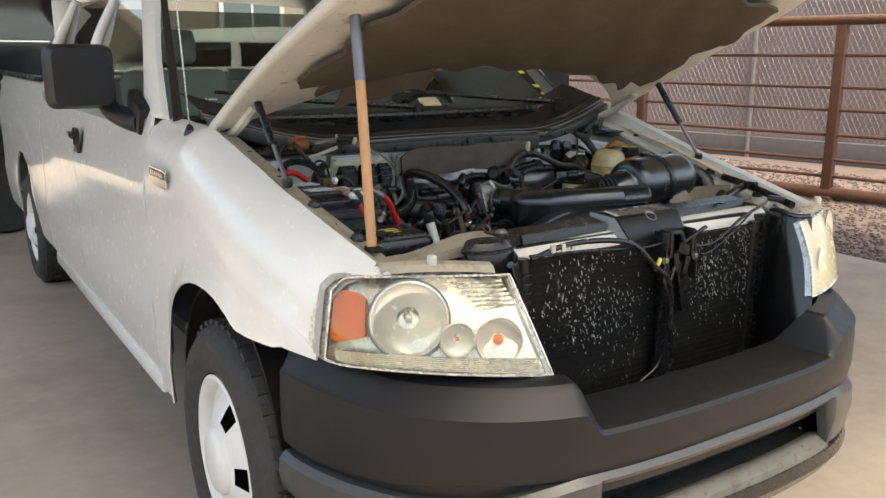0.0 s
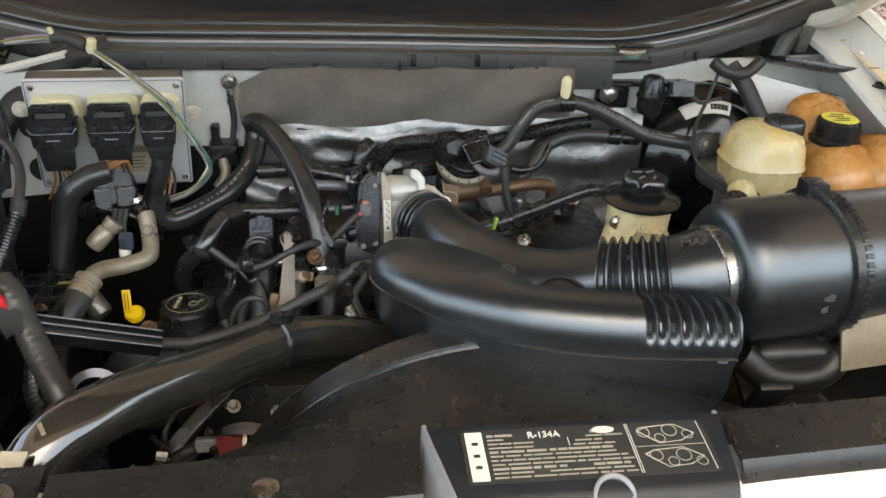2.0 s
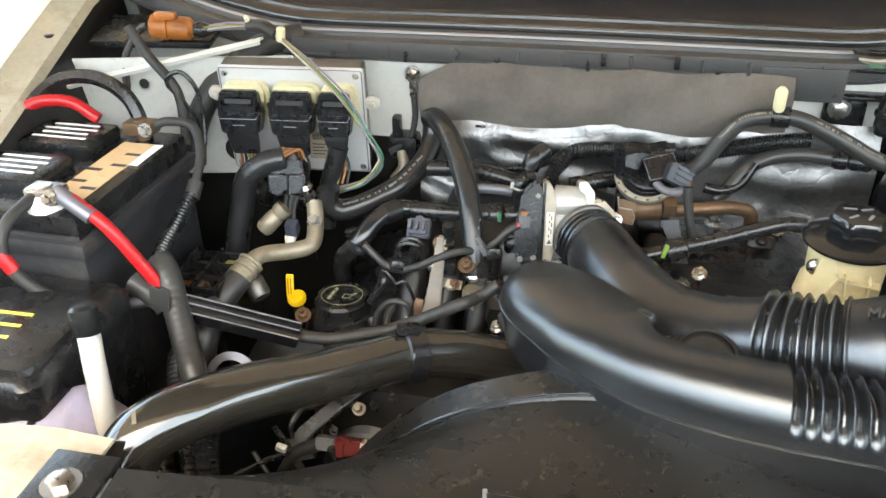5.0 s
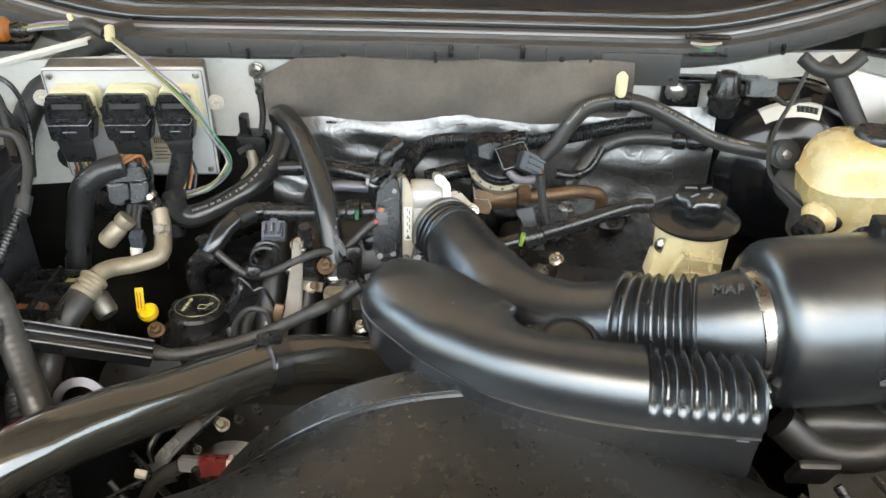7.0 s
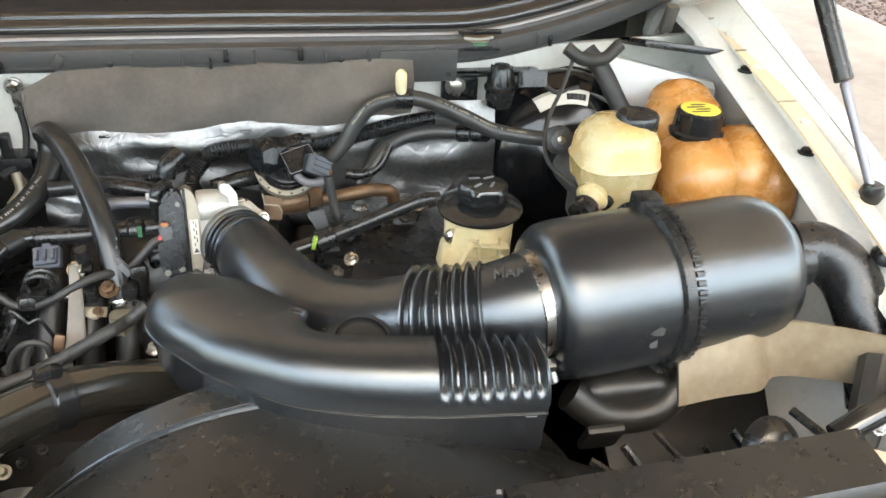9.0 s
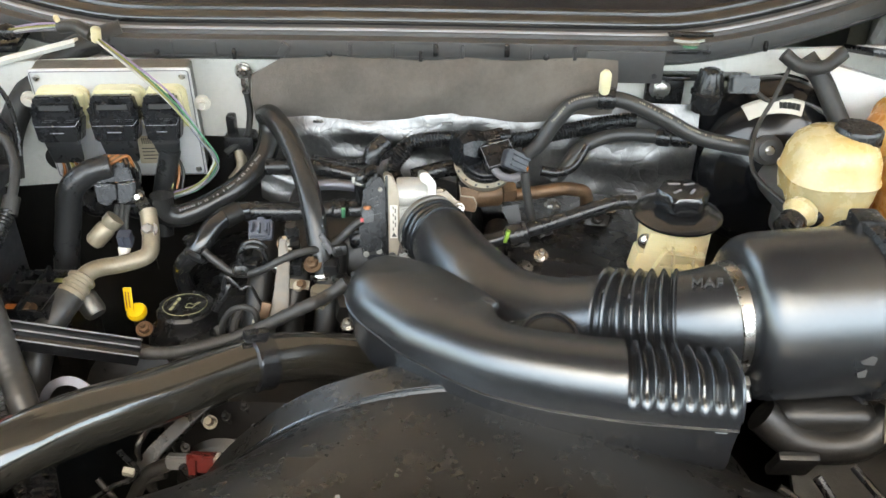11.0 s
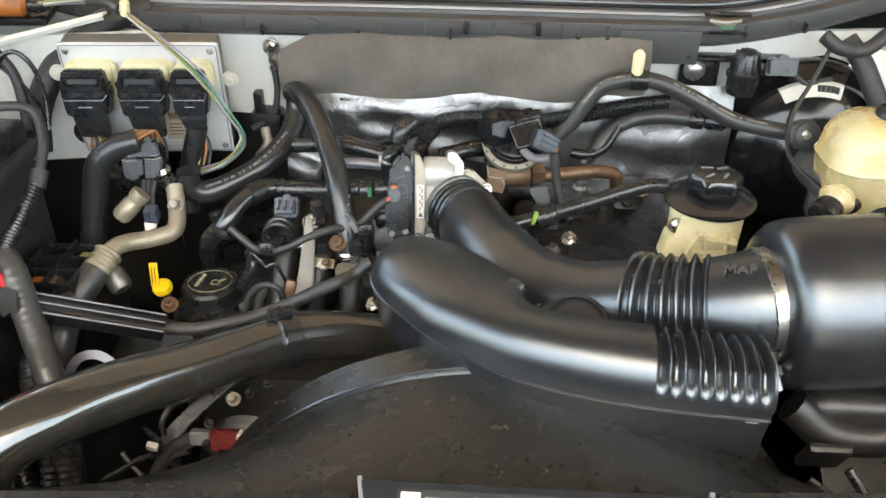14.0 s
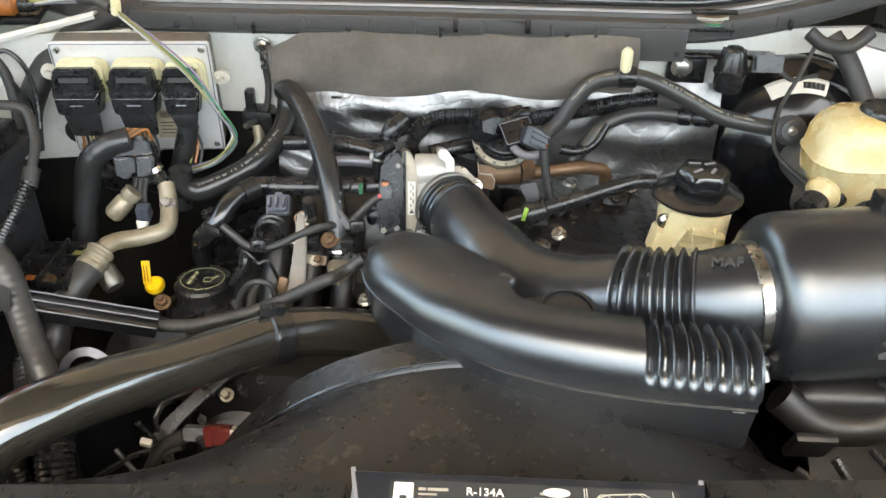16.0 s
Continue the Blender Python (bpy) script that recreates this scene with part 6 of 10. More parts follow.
    part("tape_loom", hose([(-0.42, 0.925, 1.305), (-0.49, 0.895, 1.285), (-0.545, 0.845, 1.24), (-0.575, 0.81, 1.18), (-0.58, 0.79, 1.12)], 0.020, 12), TAPE, c, "fat taped wiring loom")


wall_details()


def battery():
    b = thing("battery", "black car battery with tan label and red cables", "battery", (-0.68, 0.57, 0.90))
    R = pose(-0.665, 0.580, 0, 0, 0, -2)

    def at(x, y, z):
        return R @ Vector((x, y, z))
    def bx(c, s, bev, rot=(0, 0, 0)):
        return moved(box(c, s, bev, rot), R)
    part("case", join(bx((0, 0, 1.05), (0.235, 0.275, 0.29), 0.008), bx((0, 0, 1.165), (0.255, 0.295, 0.022), 0.006)), mat("battery_black_plastic", (0.022, 0.022, 0.024), 0.45, var=0.15, dirt=(0.12, 0.10, 0.085), amount=0.3, dscale=10, grain=0.1), b)
    part("lid", bx((0, 0, 1.192), (0.238, 0.275, 0.035), 0.008), BLACK_PL, b, "dusty black battery lid")
    for y in (0.066, -0.048):
        v = part("vent_cover", bx((-0.025, y, 1.218), (0.115, 0.085, 0.022), 0.008), BLACK_PL, b, "black vent cover with white print")
        for k in range(4):
            part("print_bar", moved(box((-0.025, y - 0.022 + 0.015 * k, 1.2298), (0.085 - 0.012 * (k % 2), 0.005, 0.0006), 0), R), PRINT_W, v)
    lb = part("label", bx((0.075, -0.010, 1.2105), (0.05, 0.19, 0.001), 0), TAN_LABEL, b, "tan paper battery label")
    for k in range(8):
        part("print_bar", moved(box((0.062 + 0.026 * (k % 2), -0.08 + 0.018 * k, 1.2113), (0.022, 0.007, 0.0004), 0), R), PRINT_K if k % 3 else TAN_LABEL, lb)
    part("side_print", bx((0.105, 0.05, 1.2105), (0.016, 0.07, 0.0008), 0), PRINT_W, b)
    for y, m_ in ((0.105, "neg"), (-0.115, "pos")):
        t = part("terminal", join(moved(cyl((0.07, y, 1.205), (0.07, y, 1.240), 0.010), R), bx((0.07, y, 1.228), (0.045, 0.03, 0.02), 0.004)), COPPER if m_ == "neg" else STEEL, b, "corroded battery terminal clamp")
        part("terminal_bolt", bolt(at(0.085, y - 0.014, 1.23), (0, -1, 0.2), 0.007, 0.01), STEEL, t)
    # terminal boot, white corrosion and cables
    part("corrosion", lathe([(0.024, 0), (0.026, 0.01), (0.018, 0.02), (0.008, 0.024)], at(0.065, -0.115, 1.208), at(0.065, -0.115, 2), 14), PRINT_W, b, "crust of white corrosion")
    part("positive_cable", hose([at(0.085, -0.115, 1.23), (-0.555, 0.452, 1.225), (-0.515, 0.448, 1.195), (-0.485, 0.455, 1.140), (-0.468, 0.460, 1.105)], 0.0085, 12), RED, b, "red battery cable")
    part("cable_sleeve", hose([at(0.085, -0.115, 1.23), (-0.562, 0.452, 1.226), (-0.532, 0.447, 1.209)], 0.0105, 12), GREY_TUBE, b, "grey cable sleeve")
    part("second_cable", hose([at(0.06, -0.115, 1.23), (-0.62, 0.40, 1.21), (-0.615, 0.385, 1.165), (-0.57, 0.395, 1.118), (-0.52, 0.43, 1.094), (-0.475, 0.455, 1.088)], 0.008, 12), TAPE, b, "grey taped cable")
    part("red_band", hose([(-0.627, 0.398, 1.20), (-0.622, 0.386, 1.182), (-0.612, 0.386, 1.160)], 0.0092, 12), RED, b)
    part("rear_red_cable", hose([(-0.80, 0.60, 1.20), (-0.76, 0.655, 1.255), (-0.705, 0.68, 1.262), (-0.66, 0.685, 1.235)], 0.009, 10), RED, b, "red cable behind the battery")
    part("hold_strap", hose([(-0.78, 0.60, 1.20), (-0.74, 0.685, 1.275), (-0.68, 0.71, 1.29), (-0.62, 0.705, 1.265), (-0.59, 0.69, 1.21)], lambda s, k: 0.011, 6), RUBBER, b, "black rubber hold-down strap")
    part("negative_cable", hose([at(0.085, 0.105, 1.228), (-0.553, 0.69, 1.236), (-0.520, 0.70, 1.226), (-0.499, 0.672, 1.196), (-0.496, 0.632, 1.160)], 0.0068, 12), TAPE, b, "grey-black negative cable")
    part("cable_sleeve", hose([(-0.4955, 0.640, 1.168), (-0.4965, 0.622, 1.150)], 0.0110, 12, 4), TAPE, b)
    part("cable_conduit", ribbed([(-0.496, 0.630, 1.158), (-0.503, 0.585, 1.130), (-0.507, 0.540, 1.112), (-0.500, 0.495, 1.100), (-0.488, 0.472, 1.094)], 0.0105, 0.15, 0.0055), RUBBER, b, "split ribbed cable conduit")
    part("tray", join(box((-0.665, 0.58, 0.895), (0.30, 0.34, 0.03), 0.006), box((-0.665, 0.42, 0.93), (0.3, 0.012, 0.08), 0.003)), DARK, b)


battery()


def fuse_box_and_bottle():
    f = thing("fuse_box", "black fuse box with a brown dusty lid and yellow mark", "fuse box", (-0.61, 0.34, 0.95))
    part("box_body", box((-0.615, 0.33, 1.03), (0.24, 0.20, 0.16), 0.01), BLACK_PL, f)
    part("box_lid", loft([[(-0.615 + px, 0.33 + py, z) for px, py in rounded(0.25 - d, 0.21 - d, 0.02)] for z, d in ((1.095, 0), (1.118, 0.0), (1.126, 0.012), (1.128, 0.03))]), BLACK_PL, f, "black lid with dust")
    part("lid_panel", loft([[(-0.57 + px, 0.315 + py, z) for px, py in rounded(0.14 - d, 0.15 - d, 0.015)] for z, d in ((1.126, 0), (1.134, 0.004), (1.136, 0.02))]), BLACK_PL, f)
    for k in range(3):
        part("yellow_mark", box((-0.585 + 0.006 * k, 0.335 - 0.022 * k, 1.1368), (0.055 - 0.014 * k, 0.005, 0.0006), 0), PRINT_Y, f, "yellow printed warning bars")
    w = thing("washer_bottle", "translucent white washer bottle with black-capped filler neck", "bottle", (-0.47, 0.27, 0.80))
    part("bottle", loft([[(-0.475 + dx + px, 0.26 + py, z) for px, py in rounded(wd, dp, 0.03)] for z, wd, dp, dx in ((0.80, 0.14, 0.15, -0.03), (0.95, 0.14, 0.15, -0.03), (1.02, 0.125, 0.14, -0.03), (1.06, 0.09, 0.11, -0.035), (1.075, 0.05, 0.07, -0.03))]), mat("frosted_white_plastic", (0.42, 0.40, 0.52), 0.4, var=0.08, sub=0.3, dirt=(0.36, 0.30, 0.22), amount=0.35, dscale=9), w)
    n = part("filler_neck", hose([(-0.440, 0.258, 0.98), (-0.447, 0.272, 1.05), (-0.456, 0.288, 1.11), (-0.462, 0.300, 1.150)], 0.0125, 14), mat("white_neck_plastic", (0.44, 0.43, 0.39), 0.4, var=0.05, sub=0.2), w, "white filler neck")
    part("cap", lathe([(0.014, 0), (0.0165, 0.004), (0.0165, 0.03), (0.013, 0.034), (0.0, 0.035)], (-0.462, 0.300, 1.148), (-0.470, 0.314, 1.20), 18), BLACK_PL, n, "black cap")


fuse_box_and_bottle()


def harness():
    h = thing("wiring_harness", "taped wiring loom with a grey plastic trough and splice", "wiring harness", (-0.3, 0.5, 0.98))
    part("trunk", ribbed([(-0.482, 0.490, 1.128), (-0.465, 0.475, 1.115), (-0.446, 0.450, 1.083), (-0.424, 0.420, 1.053), (-0.402, 0.390, 1.028), (-0.392, 0.372, 0.99), (-0.392, 0.360, 0.92), (-0.395, 0.355, 0.86)], 0.0172, 0.035, 0.010, 14), GREY_HOSE, h, "fat grey taped trunk")
    part("splice_tape", join(hose([(-0.505, 0.462, 1.108), (-0.482, 0.455, 1.100), (-0.462, 0.450, 1.092)], 0.0165, 12), sheet([[(-0.470 + 0.007 * k, 0.438 - 0.002 * (k % 2), 1.118 + 0.006 * (k % 2)), (-0.468 + 0.006 * k, 0.432, 1.098), (-0.466 + 0.005 * k, 0.436, 1.080 + 0.004 * (k % 3))] for k in range(5)], 0.0015)), GREY_HOSE, h, "torn grey splice tape")
    a, b = Vector((-0.466, 0.452, 1.090)), Vector((-0.303, 0.498, 1.024))
    x = (b - a).normalized()
    y = Vector((0, 1, 0.25))
    m = on_plane(a.lerp(b, 0.5), x, y)
    L = (b - a).length
    prof = [(-0.017, -0.016), (0.015, -0.001), (0.016, 0.014), (0.011, 0.014), (0.010, 0.006), (0.003, 0.006), (0.002, 0.012), (-0.002, 0.012), (-0.003, 0.006), (-0.010, 0.006), (-0.012, 0.010), (-0.018, 0.010)]
    part("trough", loft([[m @ Vector((q, py * 0.8, pz * 0.8)) for py, pz in prof] for q in (-L / 2, -L / 2 + 0.002, L / 2 - 0.002, L / 2)]), SHINY, h, "black plastic wire trough", 20)
    # bright strips along the ridges paint in the trough's highlights
    for py, pz in ((0.0, 0.0125), (0.0135, 0.0145), (-0.0165, 0.0105)):
        part("trough_glint", sweep([m @ Vector((q, py * 0.8, pz * 0.8)) for q in (-L / 2 + 0.002, 0, L / 2 - 0.002)], 0.0010, 6), SILVER_PL, h, "painted pale highlight on the trough ridge")
    part("lower_branch", ribbed([(-0.315, 0.503, 1.018), (-0.27, 0.512, 1.012), (-0.235, 0.522, 1.014), (-0.190, 0.540, 1.018), (-0.153, 0.550, 1.030), (-0.125, 0.552, 1.045), (-0.091, 0.556, 1.062), (-0.070, 0.575, 1.064), (-0.045, 0.585, 1.080)], 0.0088, 0.08, 0.011, 12), TAPE, h)
    part("yellow_tag", box((-0.427, 0.375, 0.992), (0.004, 0.004, 0.028), 0.001, (0, 50, 0)), YELLOW, h)
    part("thin_conduit", ribbed([(-0.445, 0.36, 0.98), (-0.43, 0.33, 0.93), (-0.425, 0.32, 0.86)], 0.012, 0.15, 0.006), RUBBER, h)
    part("pigtail", ribbed([(-0.398, 0.742, 1.166), (-0.43, 0.735, 1.158), (-0.458, 0.725, 1.135), (-0.470, 0.72, 1.09), (-0.480, 0.705, 1.03), (-0.485, 0.69, 0.97)], 0.0185, 0.025, 0.019, 16), VINYL, h, "thick taped pigtail")
    bm_ = on_plane((-0.392, 0.735, 1.142), (1, 0.02, 0.05), (-0.03, 0.42, 0.9))
    p = part("splice_box", join(
        outline_prism([(-0.024, 0.022), (0.022, 0.022), (0.027, 0.002), (-0.029, 0.002)], bm_ @ pose(0, 0, -0.018), 0.030, 0.002),
        outline_prism([(-0.029, 0.000), (-0.003, 0.000), (-0.003, -0.026), (-0.012, -0.032), (-0.026, -0.027)], bm_ @ pose(0, 0, -0.014), 0.030, 0.002),
        outline_prism([(0.003, 0.000), (0.031, 0.000), (0.028, -0.022), (0.018, -0.028), (0.003, -0.026)], bm_ @ pose(0, 0, -0.014), 0.030, 0.002),
        outline_prism(rounded(0.008, 0.022, 0.002), bm_ @ pose(0.0, -0.012, -0.012), 0.032, 0.001),
        outline_prism(rounded(0.028, 0.008, 0.002), bm_ @ pose(-0.001, 0.026, -0.014), 0.020, 0.001)), CLEAN, h, "black two-part splice plug", 25)
    for q in (((-0.029, 0.0035), (-0.018, 0.0015), (-0.010, 0.0025)), ((0.012, 0.0030), (0.020, 0.0035), (0.027, 0.0050)), ((-0.029, -0.001), (-0.022, -0.004), (-0.006, -0.002)), ((0.006, -0.001), (0.020, -0.002), (0.030, 0.001))):
        part("pale_edge", sweep([bm_ @ Vector((x, y, 0.0162 if y < 0.0012 else 0.0122)) for x, y in q], 0.0006, 4), SILVER_PL, p)
    part("loom_stalk", hose([(-0.332, 0.800, 1.165), (-0.338, 0.798, 1.145), (-0.350, 0.795, 1.105), (-0.357, 0.79, 1.07), (-0.358, 0.78, 1.03)], 0.0155, 14), VINYL, h, "taped stalk below the third plug")
    for k in range(6):
        part("wire", hose([(-0.41 + 0.008 * k, 0.745, 1.168), (-0.405 + 0.006 * k, 0.742, 1.182), (-0.42 + 0.004 * k, 0.738, 1.17)], 0.0024, 6), ORANGE_W if k % 2 else COPPER, h)
    for k in range(3):
        part("wire", hose([(-0.394 + 0.008 * k, 0.722, 1.115), (-0.396 + 0.006 * k, 0.715, 1.09), (-0.372 - 0.004 * k, 0.70, 1.07)], 0.004, 8), TAPE, h)
    part("side_loop", hose([(-0.556, 0.77, 1.170), (-0.555, 0.78, 1.195), (-0.575, 0.78, 1.235), (-0.595, 0.78, 1.258), (-0.588, 0.78, 1.274), (-0.569, 0.78, 1.279), (-0.553, 0.78, 1.265), (-0.545, 0.78, 1.241), (-0.541, 0.775, 1.205), (-0.538, 0.76, 1.17)], 0.0036, 8), RUBBER, h, "thin black looped lead")
    part("tall_loom", hose([(-0.655, 0.80, 1.34), (-0.625, 0.79, 1.30), (-0.585, 0.785, 1.25), (-0.575, 0.775, 1.20), (-0.565, 0.75, 1.17)], 0.008, 10), TAPE, h)


harness()


def ac_lines():
    a = thing("ac_line", "dull beige air-conditioning pipe with crimped black hose", "pipe", (-0.40, 0.62, 0.98))
    part("pipe", hose([(-0.352, 0.725, 1.105), (-0.345, 0.70, 1.075), (-0.345, 0.675, 1.058), (-0.375, 0.655, 1.055), (-0.398, 0.64, 1.058), (-0.410, 0.622, 1.060), (-0.420, 0.60, 1.050)], 0.0125, 14), AC_TUBE, a)
    part("crimp", lathe([(0.0165, 0), (0.0195, 0.002), (0.0195, 0.006), (0.0175, 0.008), (0.0175, 0.012), (0.0195, 0.014), (0.0195, 0.018), (0.0175, 0.020), (0.0175, 0.024), (0.0195, 0.026), (0.0195, 0.032), (0.0165, 0.034)], (-0.414, 0.615, 1.058), (-0.428, 0.580, 1.041), 18), AC_TUBE, a)
    part("hose", hose([(-0.424, 0.590, 1.045), (-0.432, 0.570, 1.036), (-0.442, 0.548, 1.022), (-0.446, 0.520, 1.006), (-0.45, 0.49, 0.97), (-0.46, 0.47, 0.90)], 0.0195, 14), GREY_HOSE, a)
    part("service_valve", join(lathe([(0.010, 0), (0.012, 0.01), (0.009, 0.012), (0.009, 0.03), (0.011, 0.036), (0.008, 0.042)], (-0.352, 0.725, 1.095), (-0.365, 0.72, 1.14), 14), bolt((-0.345, 0.70, 1.085), (0, -0.7, 0.7), 0.008, 0.01)), STEEL, a)
    part("drier", lathe([(0.011, 0), (0.014, 0.005), (0.014, 0.03), (0.0115, 0.034), (0.014, 0.038), (0.014, 0.05)], (-0.425, 0.685, 1.070), (-0.395, 0.70, 1.10), 18), AC_TUBE, a)
    part("second_fitting", lathe([(0.013, 0), (0.016, 0.006), (0.016, 0.03), (0.012, 0.034)], (-0.40, 0.60, 1.005), (-0.425, 0.62, 1.03), 16), ALU, a)
    sw = part("switch", join(box((-0.375, 0.682, 1.080), (0.019, 0.018, 0.022), 0.003, (12, 0, 4)), box((-0.375, 0.672, 1.082), (0.003, 0.004, 0.018), 0.001, (12, 0, 4))), mat("slate_switch_plug", (0.035, 0.04, 0.055), 0.45, var=0.1), a, "slate blue pressure switch plug")
    part("switch_collar", lathe([(0.008, 0), (0.009, 0.003), (0.0075, 0.010), (0.0065, 0.014)], (-0.378, 0.680, 1.068), (-0.380, 0.674, 1.05), 14), LABEL, sw, "pale collar")
    part("black_loop", hose([(-0.49, 0.80, 1.09), (-0.46, 0.79, 1.075), (-0.42, 0.785, 1.085), (-0.38, 0.785, 1.07), (-0.34, 0.79, 1.05)], 0.018, 12), RUBBER, a)
    f = thing("relay_rack", "dirty black slotted relay rack low in the bay", "relay rack", (-0.47, 0.60, 0.86))
    part("rack", box((-0.475, 0.60, 0.955), (0.09, 0.14, 0.16), 0.006), DARK, f)
    for x in (-0.513, -0.475, -0.437):
        part("rail", box((x, 0.593, 1.043), (0.005, 0.105, 0.026), 0.001), BLACK_PL, f)
    for k in range(4):
        part("rib", box((-0.475, 0.545 + 0.032 * k, 1.040), (0.08, 0.005, 0.022), 0.001), BLACK_PL, f)
    part("rusty_bolt", bolt((-0.475, 0.562, 1.037), (0, -0.2, 1), 0.010, 0.01), COPPER, f)
    for k in range(3):
        part("relay", box((-0.475 + 0.02 * (k - 1), 0.561 + 0.032 * k, 1.036), (0.018, 0.020, 0.014), 0.002), (CONN_OR, BLACK_PL, OLIVE)[k], f)
    part("spring_fitting", ribbed([(-0.435, 0.57, 0.985), (-0.440, 0.60, 1.03)], 0.009, 0.35, 0.007), STEEL, f)


ac_lines()


# ---- engine ----
def print_row(parent, pts, r, seed, tilt=(0, -0.62, 0.78), material=None):
    """A row of small pale marks printed along a hose, on the side towards the front."""
    rnd = random.Random(seed)
    line_ = even(spline(pts, 12), 0.0035)
    side = Vector(tilt).normalized()
    geos = []
    for a, b in zip(line_, line_[1:]):
        d = (b - a).normalized()
        n = (side - d * side.dot(d)).normalized()
        if rnd.random() < 0.74:
            geos.append(moved(box((0, 0, 0), (rnd.uniform(0.0012, 0.0026), rnd.uniform(0.0026, 0.0040), 0.0005), 0), on_plane(a + n * (r + 0.0001), d, n.cross(d))))
    return part("hose_print", join(*geos), material or SILVER_PL, parent, "worn pale printing on the hose", smooth=False)


def big_hoses():
    h = thing("heater_hose", "pair of thick black heater hoses over the engine", "hose", (-0.2, 0.75, 1.0))
    part("upright_hose", hose([(-0.200, 0.868, 1.195), (-0.185, 0.845, 1.203), (-0.155, 0.795, 1.195), (-0.128, 0.745, 1.172), (-0.108, 0.70, 1.140), (-0.094, 0.662, 1.085), (-0.086, 0.640, 1.030)], 0.0165, 16), DUSTY, h, "curved heater hose with white print")
    part("cross_hose", hose([(-0.196, 0.875, 1.20), (-0.195, 0.862, 1.165), (-0.205, 0.83, 1.135), (-0.235, 0.79, 1.110), (-0.275, 0.765, 1.092), (-0.315, 0.748, 1.082), (-0.335, 0.742, 1.095), (-0.335, 0.742, 1.12)], 0.0175, 16), DUSTY, h)
    for k in range(7):
        t = 0.2 + 0.08 * k
        part("print_dash", box((-0.094 + 0.0012 * k - 0.0, 0.646 + 0.004 * k, 1.062 + 0.011 * k), (0.0014, 0.001, 0.004), 0, (0, 8, 0)), SILVER_PL, h)
    print_row(h, [(-0.205, 0.83, 1.135), (-0.235, 0.79, 1.110), (-0.275, 0.765, 1.092), (-0.315, 0.748, 1.082)], 0.0175, 3)
    part("hose_clip", lathe([(0.019, 0), (0.020, 0.004), (0.019, 0.008)], (-0.0895, 0.650, 1.05), (-0.0865, 0.642, 1.03), 20), STEEL, h)
    e = thing("pcv_elbow", "shiny black elbow hose with spring clips", "hose", (-0.27, 0.65, 0.98))
    part("elbow", hose([(-0.205, 0.715, 1.112), (-0.225, 0.70, 1.114), (-0.243, 0.672, 1.108), (-0.258, 0.65, 1.088), (-0.283, 0.652, 1.062), (-0.300, 0.675, 1.03), (-0.305, 0.70, 0.975)], 0.0135, 14), SHINY, e)
    part("clip", lathe([(0.015, 0), (0.017, 0.005), (0.015, 0.01)], (-0.262, 0.646, 1.082), (-0.275, 0.632, 1.06), 16), BLACK_PL, e)
    part("oil_stain_cuff", hose([(-0.215, 0.708, 1.114), (-0.232, 0.69, 1.112)], 0.0155, 14, 4), DARK, e)
    part("bellows", ribbed([(-0.290, 0.705, 1.075), (-0.282, 0.70, 1.05)], 0.012, 0.3, 0.006), RUBBER, e)
    s = thing("fuel_rail_hose", "straight black vapour hose with a green clip", "hose", (-0.13, 0.73, 1.08))
    part("straight_hose", hose([(-0.212, 0.722, 1.107), (-0.15, 0.728, 1.104), (-0.10, 0.735, 1.102), (-0.055, 0.742, 1.102)], 0.0145, 14), RUBBER, s)
    part("coupling", lathe([(0.015, 0), (0.018, 0.003), (0.018, 0.02), (0.014, 0.024), (0.016, 0.03), (0.016, 0.045)], (-0.085, 0.736, 1.102), (-0.04, 0.742, 1.102), 18), BLACK_PL, s)
    part("green_clip", box((-0.066, 0.722, 1.104), (0.006, 0.006, 0.022), 0.001), GREEN, s, "small green clip")
    part("upper_tube", hose([(-0.14, 0.765, 1.125), (-0.09, 0.77, 1.128), (-0.04, 0.775, 1.122)], 0.0085, 10), GREY_TUBE, s)
    part("rear_hose", hose([(-0.19, 0.80, 1.14), (-0.12, 0.80, 1.142), (-0.05, 0.795, 1.130), (-0.02, 0.79, 1.12)], 0.0125, 12), RUBBER, s)


big_hoses()


